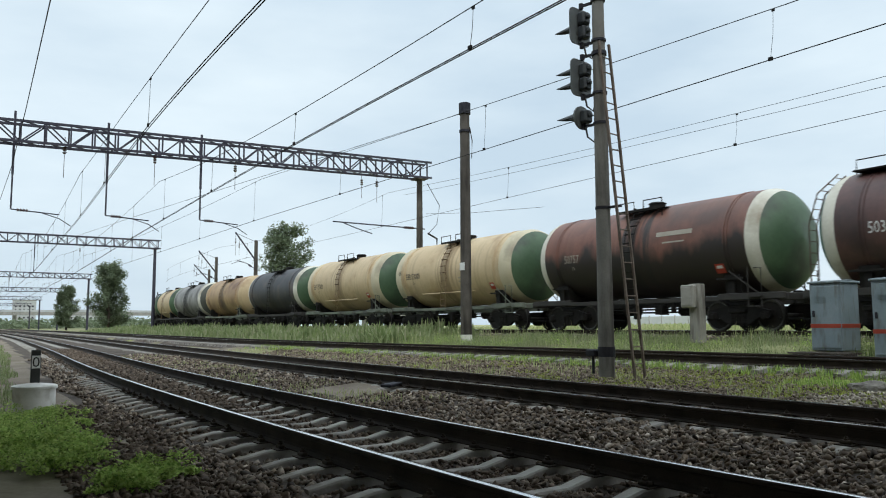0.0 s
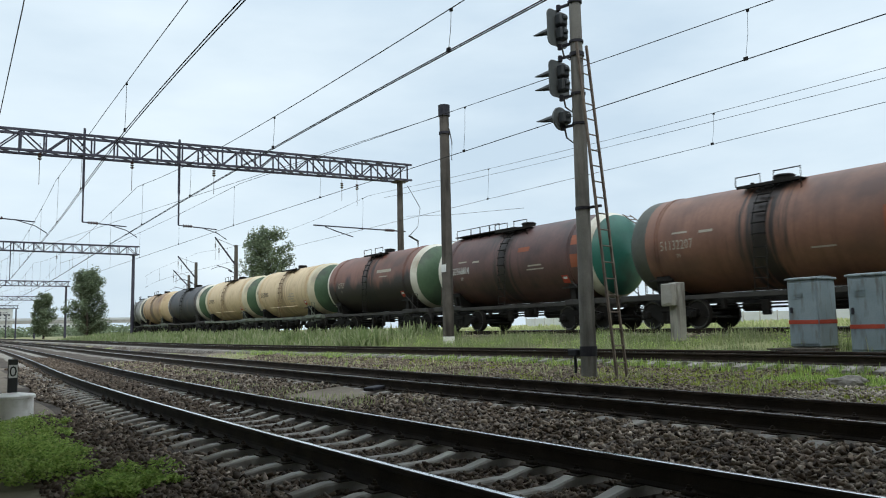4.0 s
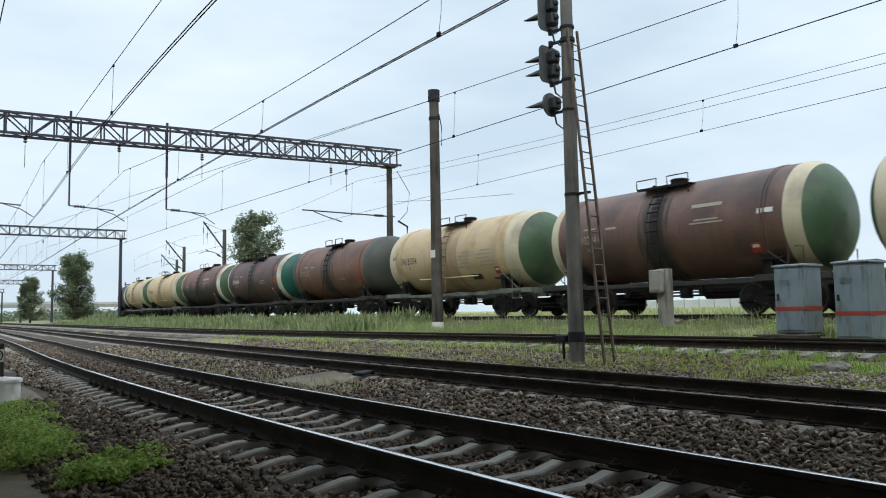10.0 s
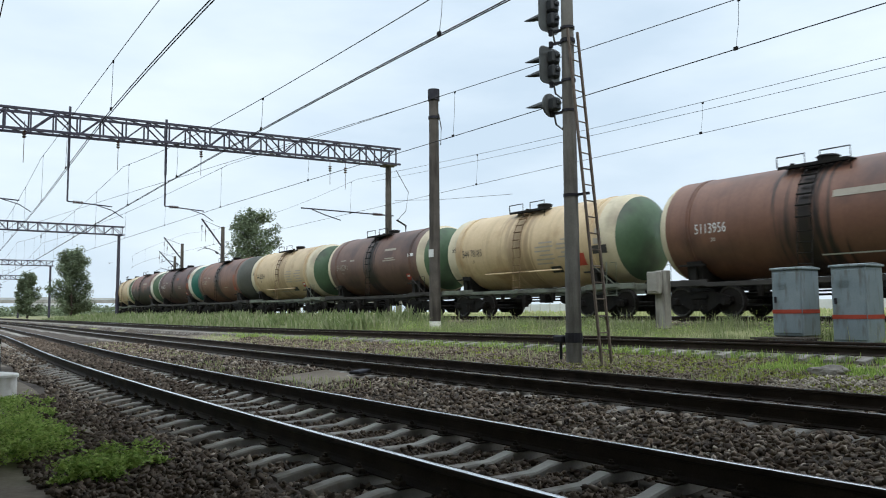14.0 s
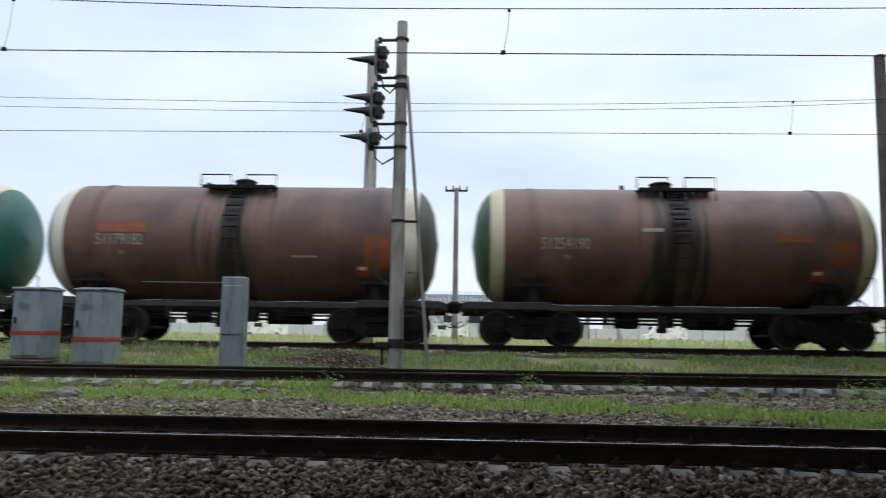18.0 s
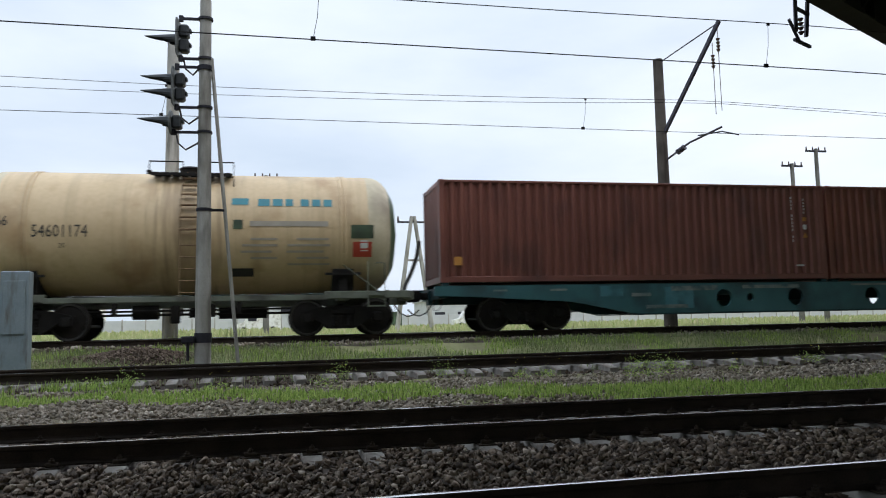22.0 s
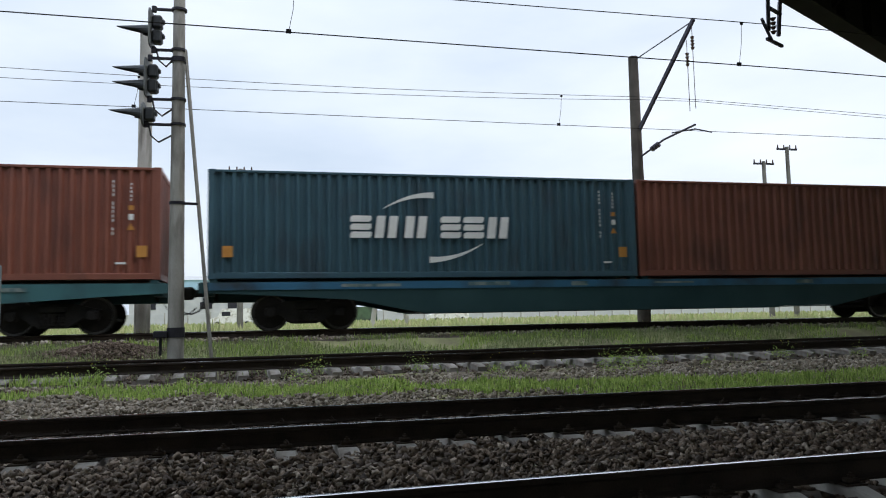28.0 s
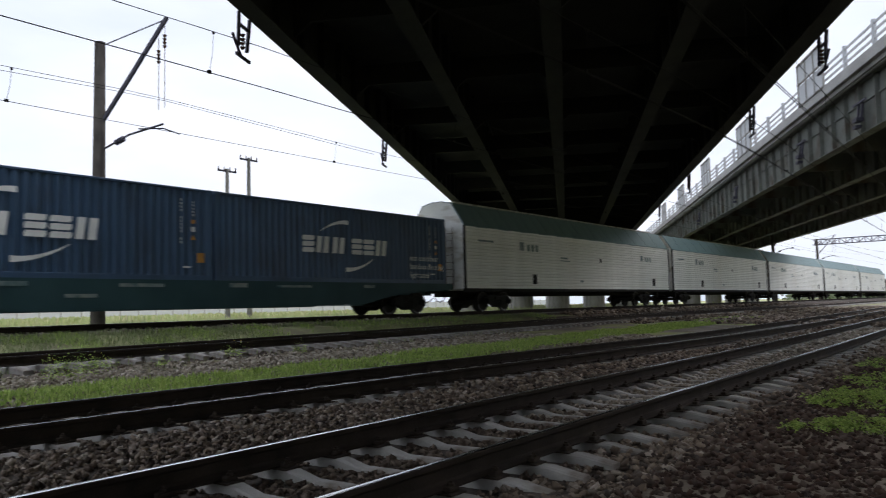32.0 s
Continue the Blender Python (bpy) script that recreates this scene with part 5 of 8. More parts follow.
def platform_wagon(label, paint, holes=True, strip=None):
    w = thing("platform_wagon", label, "flat wagon", group="platform wagons of the train")
    half = 12.81
    deck = 1.36 if holes or strip else 1.26

    def sill_poly():
        return [(-12.45, 1.25), (12.45, 1.25), (12.45, 1.0), (10.9, 0.93), (8.5, 0.78), (6.7, 0.42), (-6.7, 0.42), (-8.5, 0.78), (-10.9, 0.93), (-12.45, 1.0)]

    def side():
        bm = bmesh.new()
        vs = [bm.verts.new((x, 0.05, z)) for x, z in sill_poly()]
        f = bm.faces.new(vs)
        r = bmesh.ops.extrude_face_region(bm, geom=[f])
        bmesh.ops.translate(bm, verts=[v for v in r["geom"] if isinstance(v, bmesh.types.BMVert)], vec=(0, -0.1, 0))
        bmesh.ops.recalc_face_normals(bm, faces=bm.faces)
        me = bpy.data.meshes.new("side_sill"); bm.to_mesh(me); bm.free(); me.materials.append(paint)
        return me

    def side_with_holes():
        """The sill plate cut into strips round real round openings."""
        mb = MB()
        n = 20
        cuts = [(3.75, 0.26), (2.9, 0.12), (1.38, 0.26), (-1.3, 0.26), (-2.75, 0.12), (-3.8, 0.26)]
        zt, zm, zb = 1.25, 0.82, 0.42
        for y0, y1 in ((-0.05, 0.05),):
            x = 6.7
            for cx, r in cuts:
                a, b = cx + 0.36, cx - 0.36
                if x - a > 0.02:
                    mb.box(((x + a) / 2, 0, (zt + zb) / 2), (x - a, 0.1, zt - zb))
                ring, sq = [], []
                for i in range(n):
                    t = 2 * math.pi * i / n
                    c, s_ = math.cos(t), math.sin(t)
                    ring.append((cx + r * c, zm + r * s_))
                    k = min(0.36 / max(abs(c), 1e-6), ((zt - zm) if s_ > 0 else (zm - zb)) / max(abs(s_), 1e-6))
                    sq.append((cx + k * c, zm + k * s_))
                o = len(mb.v)
                for i in range(n):
                    for yy in (y0, y1):
                        mb.v += [(ring[i][0], yy, ring[i][1]), (sq[i][0], yy, sq[i][1])]
                for i in range(n):
                    j = (i + 1) % n
                    A = lambda q, e: o + q * 4 + e
                    mb.f += [(A(i, 0), A(i, 1), A(j, 1), A(j, 0)), (A(i, 2), A(j, 2), A(j, 3), A(i, 3)), (A(i, 0), A(j, 0), A(j, 2), A(i, 2))]
                # square corners round the hole
                for sx in (-1, 1):
                    for sz, zz in ((1, zt), (-1, zb)):
                        pts = sorted([p for p in sq if (p[0] - cx) * sx > 0.12 and (p[1] - zm) * sz > 0.12], key=lambda p: math.atan2(p[1] - zm, p[0] - cx))
                        poly = [(cx + sx * 0.36, zz)] + pts
                        if len(pts) > 1:
                            mb.prism(poly, y0, y1)
                x = b
            if x + 6.7 > 0.02:
                mb.box(((x - 6.7) / 2, 0, (zt + zb) / 2), (x + 6.7, 0.1, zt - zb))
        for s in (-1, 1):
            mb.prism([(s * 6.7, 0.42), (s * 6.7, 1.25), (s * 12.45, 1.25), (s * 12.45, 1.0), (s * 10.9, 0.93), (s * 8.5, 0.78)], -0.05, 0.05)
        me = mb.mesh("side_sill", paint); fix_normals(me)
        return me
    me = shared(("psill", paint.name, holes), side_with_holes if holes else side)
    for s in (-1, 1):
        part("side_sill", me, None, w, at=pose(0, s * 1.36, 0))

    def cross():
        mb = MB()
        mb.box((0, 0, 0.98), (24.8, 0.4, 0.4))
        for x in (-12.2, -9.6, -6.4, -3.4, 0, 3.4, 6.4, 9.6, 12.2):
            mb.box((x, 0, 1.08), (0.24, 2.66, 0.3))
        for s in (-1, 1):
            mb.box((0, s * 1.3, 1.262), (24.8, 0.1, 0.02))
            for x in (-12.1, -0.2, 0.2, 12.1):
                mb.box((x, s * 1.1, deck - 0.13), (0.2, 0.2, 0.26))
            mb.box((0, s * 1.36, 0.40), (13.2, 0.2, 0.03))
        return mb.mesh("underframe", FLAT_DARK)
    part("underframe", shared(("pcross", deck), cross), None, w)
    if strip:
        mb = MB()
        for s in (-1, 1):
            mb.box((0, s * 1.425, 1.16), (24.4, 0.02, 0.2))
        part("side_stripe", mb, strip, w)
    mb = MB()
    for x, z, ww, h in ((9.4, 1.1, 1.2, 0.1), (6.2, 1.12, 0.8, 0.12), (2.6, 1.1, 1.4, 0.1), (-0.8, 1.12, 0.7, 0.14), (-3.2, 1.1, 1.6, 0.08), (-7.0, 1.12, 0.6, 0.12), (4.4, 0.8, 0.9, 0.1)) if paint is FLAT_DARK and not strip else ((8.0, 1.16, 1.6, 0.08), (4.7, 1.18, 1.2, 0.1), (2.0, 1.16, 0.5, 0.12), (-1.0, 1.17, 1.3, 0.05), (-5.5, 1.16, 0.6, 0.1)) if strip else ((4.7, 1.12, 1.5, 0.14), (2.2, 1.14, 1.9, 0.1), (6.4, 0.95, 0.6, 0.1), (8.9, 1.12, 0.5, 0.06), (-4.5, 0.95, 0.5, 0.3), (10.6, 1.12, 0.4, 0.05), (-8.9, 1.12, 0.6, 0.1), (5.6, 0.6, 1.3, 0.1), (-1.2, 1.17, 1.3, 0.06)):
        mb = MB()
        mb.add([(x + ww / 2, 1.43 if not strip else 1.44, z - h / 2), (x - ww / 2, 1.43 if not strip else 1.44, z - h / 2), (x - ww / 2, 1.43 if not strip else 1.44, z + h / 2), (x + ww / 2, 1.43 if not strip else 1.44, z + h / 2)], [(0, 1, 2, 3)])
        part("marking", mb, MARK_WORN, w)
    if holes:
        for x, z, ww, h in ((5.2, 0.85, 0.9, 0.62), (7.3, 1.06, 0.7, 0.3), (-5.0, 0.95, 0.5, 0.34)):
            part("paint_patch", MB().add([(x + ww / 2, 1.418, z - h / 2), (x - ww / 2, 1.418, z - h / 2), (x - ww / 2, 1.418, z + h / 2), (x + ww / 2, 1.418, z + h / 2)], [(0, 1, 2, 3)]), TEAL_FRESH, w, "lighter teal paint patch")
    for x in (-9.72, 9.72):
        bogie(w, x)
    ends(w, half)
    return w


def car_carrier(label):
    """Long closed wagon with ribbed white sides and a faceted teal roof."""
    w = thing("covered_wagon", label, "covered wagon", group="covered wagons of the train")
    H = 12.35

    z0, z1, n = 1.05, 3.95, 19
    ph = (z1 - z0) / n

    def plank():
        mb = MB(); mb.prism([(0, 0), (0.05, 0.025), (0.05, ph - 0.025), (0, ph)], -H, H, "x")
        me = mb.mesh("plank", WAGON_WHITE); fix_normals(me)
        return me
    pk = shared("plank", plank)
    for s in (0, 180):
        for k in range(n):
            part("plank", pk, None, w, at=pose(0, 1.52 if s == 0 else -1.52, z0 + k * ph, 0, 0, s))

    def inner():
        mb = MB()
        mb.prism([(-1.53, 1.05), (1.53, 1.05), (1.53, 3.95), (0.85, 5.0), (0.3, 5.12), (-0.3, 5.12), (-0.85, 5.0), (-1.53, 3.95)], -H + 0.02, H - 0.02, "x")
        me = mb.mesh("end_wall", WAGON_WHITE); fix_normals(me)
        return me

    def roof(d):
        mb = MB()
        prof = [(-1.6, 3.93), (-0.87, 5.02), (-0.3, 5.15), (0.3, 5.15), (0.87, 5.02), (1.6, 3.93)]
        q = (H - 0.03) / 26
        mb.prism([(a, z + d) for a, z in prof] + [(a * 0.97, z - 0.04 + d) for a, z in prof[::-1]], -q, q, "x")
        me = mb.mesh("roof_panel", WAGON_ROOF); fix_normals(me)
        return me

    def fittings():
        mb = MB()
        for s in (-1, 1):
            mb.box((0, s * 1.5, 1.0), (2 * H, 0.12, 0.14))
            for x in (-H + 0.04, H - 0.04):
                mb.box((x, s * 1.55, 2.5), (0.1, 0.08, 2.9))
            for x in (-9.5, 6.2):
                mb.box((x, s * 1.585, 1.55), (0.36, 0.03, 0.5))
            mb.box((-1.5, s * 1.585, 2.75), (0.2, 0.03, 0.2))
        mb.box((0, 0, 0.86), (2 * H, 0.5, 0.3))
        return mb.mesh("underframe", RUNNING)

    MARKS = ((10.6, 3.3, 1.3, 0.09), (7.4, 3.2, 0.42, 0.42), (6.75, 3.15, 0.3, 0.34), (6.33, 3.15, 0.28, 0.34), (5.93, 3.15, 0.28, 0.34), (3.0, 2.75, 0.8, 0.09), (2.9, 2.6, 1.1, 0.06), (-7.6, 3.1, 0.4, 0.36), (-8.2, 3.06, 0.28, 0.3), (-8.6, 3.06, 0.26, 0.3), (-9.0, 3.06, 0.26, 0.3), (1.0, 1.5, 0.4, 0.12))

    def marks(item):
        mb = MB()
        y = 1.585
        for x, z, ww, h in (item,):
            mb.add([(x + ww / 2, y, z - h / 2), (x - ww / 2, y, z - h / 2), (x - ww / 2, y, z + h / 2), (x + ww / 2, y, z + h / 2)], [(0, 1, 2, 3)])
        return mb.mesh("marking", MARK_GREY)
    part("end_wall", shared("ccinner", inner), None, w)
    for k in range(26):
        part("roof_panel", shared(("ccroof", k % 2), lambda: roof(0.02 * (k % 2))), None, w, "dull teal roof panel", at=pose(-H + 0.03 + 2 * (H - 0.03) * (k + 0.5) / 26, 0, 0))
    part("underframe", shared("ccfit", fittings), None, w)
    for k, it in enumerate(MARKS):
        part("marking", shared(("ccmark", k), lambda: marks(it)), None, w)

    def ladder_():
        mb = MB()
        for s in (-1, 1):
            for e in (0.55, 0.95):
                mb.rod((s * (H + 0.06), e, 1.1), (s * (H + 0.06), e, 3.9), 0.02, n=5)
            for k in range(8):
                mb.rod((s * (H + 0.06), 0.55, 1.3 + k * 0.33), (s * (H + 0.06), 0.95, 1.3 + k * 0.33), 0.014, n=5)
        return mb.mesh("end_ladder", LADDER)
    part("end_ladder", shared("cclad", ladder_), None, w)
    for x in (-9.0, 9.0):
        bogie(w, x)
    ends(w, 12.72)
    return w


def gondola(label):
    w = thing("open_wagon", label, "open wagon")
    mb = MB()
    for s in (-1, 1):
        mb.box((0, s * 1.5, 2.15), (13.0, 0.08, 2.1))
        for k in range(9):
            mb.box((-6.3 + k * 1.575, s * 1.57, 2.15), (0.14, 0.1, 2.1))
    for s in (-1, 1):
        mb.box((s * 6.5, 0, 2.15), (0.08, 3.0, 2.1))
    mb.box((0, 0, 1.1), (13.0, 3.0, 0.16))
    part("body", mb, MAROON, w)
    for x in (-4.3, 4.3):
        bogie(w, x)
    ends(w, 6.96)
    return w


# the train as a list of (thing, distance behind the reference coupling, height above the rail)
TRAIN = [(wagons[k], 12.02 * k - 6.01, 0.0) for k in sorted(wagons)]
at = 12.02 * 10
DECK = 1.36
flat1 = platform_wagon("teal platform wagon with round holes in its sill", FLAT_TEAL)
flat2 = platform_wagon("blue and dark platform wagon with a fishbelly sill", FLAT_DARK, False, FLAT_BLUE)
flat3 = platform_wagon("dark green platform wagon with a fishbelly sill", FLAT_DARK, False)
for fw, pair in ((flat1, (("brown corrugated shipping container with small white codes", CONT_BROWN, "plain"), ("oxide-red corrugated shipping container, paint dulled", CONT_RED, "plain2"))),
                 (flat2, (("steel-blue shipping container with white block emblem", CONT_BLUE, "blocks"), ("rust-red corrugated shipping container beside a blue one", CONT_RED, "plain2"))),
                 (flat3, (("navy shipping container with block emblem and white lettering", CONT_NAVY, "blocks_text"), ("navy shipping container with emblem, lettering at its end", CONT_NAVY, "text_right")))):
    mid = at + 12.81
    TRAIN.append((fw, mid, 0.0))
    for k, (lab, paint, logo) in enumerate(pair):
        TRAIN.append((container(lab, paint, logo), mid + (-6.14 if k == 0 else 6.14), DECK - (0.1 if fw is flat3 else 0.0)))
    at += 25.62
first = car_carrier("long white ribbed covered wagon with a teal roof")
TRAIN.append((first, at + 12.72, 0.0))
at += 25.44
for _ in range(4):
    TRAIN.append((copy_thing(first, pose(0, 0, 0)), at + 12.72, 0.0))
    at += 25.44
TRAIN.append((gondola("dark maroon open wagon at the rear of the train"), at + 6.96, 0.0))


def train_s(t):
    """Where the reference coupling stands on the track at t seconds."""
    return 12.9593 + 4.534113 * t - 0.0017711 * t**2 + 0.00052928 * t**3 - 0.0000040117 * t**4


def train_pose(t, back, z):
    x, y, h = train_path(train_s(t) - back)
    return pose(x, y, HEAD[3] + z, 0, 0, h)


for ob, back, z in TRAIN:
    ob.matrix_basis = train_pose(0, back, z)

# ---------------------------------------------------------------- the two road bridges overhead
BD = Vector((0.4756, -0.8796, 0.0))    # along the bridges
BN = Vector((0.8796, 0.4756, 0.0))     # across them, towards the signals
GB = 6.9 + EZ                          # underside of the girders


def bridge_matrix(u=0.0, off=0.0, z=0.0):
    m = Matrix.Identity(4)
    for k, a in enumerate((BD, BN, Vector((0, 0, 1)))):
        m[0][k], m[1][k], m[2][k] = a
    m.translation = BD * u + BN * off + Vector((0, 0, z))
    return m


def girder_mesh(u0, u1, outer, mat, GH):
    """Plate girder along x with flanges and upright stiffeners, bottom at z 0."""
    mb = MB()
    L, c = u1 - u0, (u0 + u1) / 2
    mb.box((c, 0, GH / 2), (L, 0.03, GH))
    mb.box((c, 0, 0.02), (L, 0.5, 0.04)); mb.box((c, 0, GH - 0.02), (L, 0.5, 0.04))
    x = u0
    while x < u1:
        for s in (-1, 1):
            mb.box((x, s * 0.115, GH / 2), (0.03, 0.2, GH - 0.1))
        x += 1.75
    mb.box((c, outer * 0.05, GH * 0.62), (L, 0.07, 0.06))
    return mb.mesh("girder", mat)


def make_bridge(label, offs, u0, u1, rail_side, steel, edge_z=0.5, edge_h=1.2, rail_mat=WHITE, GH=1.55, over=1.15):
    b = thing("road_bridge", label, "bridge", bridge_matrix(0, 0, GB))
    lo, hi = min(offs), max(offs)
    for o in offs:
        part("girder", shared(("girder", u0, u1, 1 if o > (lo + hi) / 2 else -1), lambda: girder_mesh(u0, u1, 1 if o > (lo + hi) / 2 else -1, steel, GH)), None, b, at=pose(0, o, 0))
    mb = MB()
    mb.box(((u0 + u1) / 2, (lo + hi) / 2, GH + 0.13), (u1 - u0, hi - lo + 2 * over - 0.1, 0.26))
    # the near bridge's slab takes the shade-dark colour too, not concrete
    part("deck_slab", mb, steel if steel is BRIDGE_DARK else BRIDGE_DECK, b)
    # edge strips keep plain concrete, as the lit part of the soffit
    for o, sd in ((lo, -1), (hi, 1)):
        part("cantilever", MB().box(((u0 + u1) / 2, o + sd * (over / 2 + 0.1), GH - 0.03), (u1 - u0, over - 0.5, 0.05)), BRIDGE_DECK, b)
    for o in (lo - over, hi + over):
        part("edge_beam", MB().box(((u0 + u1) / 2, o, GH + edge_z), (u1 - u0, 0.28, edge_h)), BRIDGE_DECK, b)

    x = u0 + 1
    while x < u1 - 6:
        for a, c in zip(offs, offs[1:]):
            gap = c - a
            dm = shared(("diaphragm", round(gap, 2), GH), lambda: MB().prism([(-gap / 2 + 0.03, 0.35), (-gap / 2 + 0.5, 0.75), (gap / 2 - 0.5, 0.75), (gap / 2 - 0.03, 0.35), (gap / 2 - 0.03, GH - 0.1), (-gap / 2 + 0.03, GH - 0.1)], -0.05, 0.05, "x").mesh("diaphragm", steel))
            part("diaphragm", dm, None, b, at=pose(x, (a + c) / 2, 0))
        x += 6
    # railing with posts and rails
    post = MB(); post.box((0, 0, 0.62), (0.16, 0.16, 1.2), bev=0.02)
    pm = post.mesh("railing_post", rail_mat)
    for o in rail_side:
        x = u0 + 1
        while x < u1:
            part("railing_post", pm, None, b, at=pose(x, o, GH + edge_z + edge_h / 2 - 0.1))
            x += 3.2
        for z in (0.4, 0.7, 1.0):
            part("railing_bar", MB().box(((u0 + u1) / 2, o, GH + edge_z + edge_h / 2 + z - 0.05), (u1 - u0, 0.06, 0.09)), rail_mat, b)
    return b


make_bridge("road bridge above the tracks, steel plate girders coloured dark for shade", (-6.65, -3.3, 0.1, 3.5, 6.9), -42, 150, (8.0,), BRIDGE_DARK)
bridge2 = make_bridge("second road bridge, pale girders with upright stiffeners and railing", (-26.0, -21.9, -17.4, -12.95), -30, 190, (-12.4,), BRIDGE_STEEL, 0.42, 0.46, FENCE, 2.25, 0.6)


SP = MB().box((0, 0, 0), (3.7, 0.05, 0.95), bev=0.01).mesh("screen_sheet", FENCE)
SPOST = MB().box((0, 0, 1.05), (0.07, 0.1, 2.15)).mesh("screen_post", CONCRETE)
SRAIL = MB().box((0, 0, 0), (3.8, 0.1, 0.06)).mesh("screen_rail", CONCRETE)
for u in (10.8, 25.0, 39.2, 53.4, 67.6, 81.8, 96.0):
    m0 = 2.87
    for z in (0.57, 1.6):
        part("screen_sheet", SP, None, bridge2, "grey metal guard screen above the electric line", at=pose(u, -12.25, m0 + z))
    for x in (-1.88, -0.63, 0.63, 1.88):
        part("screen_post", SPOST, None, bridge2, at=pose(u + x, -12.22, m0))
    for z in (0.02, 1.13, 2.1):
        part("screen_rail", SRAIL, None, bridge2, at=pose(u, -12.2, m0 + z))


def pipe_bracket_mesh():
    mb = MB()
    mb.beam((-0.7, 0.15, 1.3), (0.7, 0.15, 1.3), 0.08); mb.beam((-0.2, 0.1, 1.3), (-0.2, 0.2, 0.5), 0.08); mb.beam((0.2, 0.1, 1.3), (0.2, 0.2, 0.5), 0.08)
    mb.box((0, 0.25, 0.55), (0.5, 0.3, 0.16)); mb.box((0, 0.3, 0.25), (0.4, 0.25, 0.12))
    return mb.mesh("bracket", GANTRY)


pb = pipe_bracket_mesh()
for u in (34.3, 42.5, 58.3, 74.0):
    part("bracket", pb, None, bridge2, at=pose(u, -12.75, 0))


def pier(x, y0, y1, cols, height):
    """A pier that stands parallel to the tracks, from y0 to y1."""
    p = thing("bridge_pier", "concrete bridge pier with a wide cap on round columns", "bridge pier", pose(x, 0, 0), group="bridge piers")
    mb = MB(); mb.prism([(y0, height - 0.75), (y0, height), (y1, height), (y1, height - 0.75), (y1 - 1.4, height - 1.1), (y0 + 1.4, height - 1.1)], -1.0, 1.0, "x")
    me = mb.mesh("cap", CONCRETE); fix_normals(me)
    part("cap", me, None, p)
    cm = MB(); cm.rod((0, 0, 0.2), (0, 0, height - 1.0), 0.95, 0.95, n=24); cm.rod((0, 0, height - 2.2), (0, 0, height - 1.0), 0.95, 1.5, n=24)
    cme = cm.mesh("column", CONCRETE, True)
    for y in cols:
        part("column", cme, None, p, at=pose(0, y, 0))
    return p


pier(30.5, -72.5, -39.9, (-42.5, -49.3, -55.0, -61.5, -68.0), GB)
pier(30.5, -113.0, -82.0, (-86.0, -93.5, -101.0, -109.0), GB)


def edge_bracket(u, off, label="small steel wire hanger under the bridge edge"):
    b = thing("wire_bracket", label, "bracket", bridge_matrix(u, off, GB), group="wire hangers on the bridge")
    mb = MB()
    for x in (-0.3, 0.3):
        mb.beam((x, 0, 0.05), (x * 0.8, 0.05, -0.75), 0.07)
    mb.beam((-0.55, 0.05, -0.55), (-0.1, 0.05, -0.95), 0.05); mb.beam((-0.35, 0.05, -0.95), (0.4, 0.05, -0.95), 0.06)
    mb.beam((-0.3, 0, -0.25), (0.3, 0, -0.25), 0.06)
    part("hanger_frame", mb, GANTRY, b)
    mi = MB()
    for k in range(4):
        mi.rod((0, 0.05, -0.4 - 0.1 * k), (0, 0.05, -0.46 - 0.1 * k), 0.07, 0.03, n=10)
    part("insulator", mi, INSULATOR, b)


for x, off in ((14.2, 7.2), (20.9, 7.2), (3.9, -6.95), (7.6, -6.95), (14.5, -6.95), (20.9, -6.95)):
    edge_bracket(x * BD.x + ((off - x * BN.x) / BN.y) * BD.y, off)


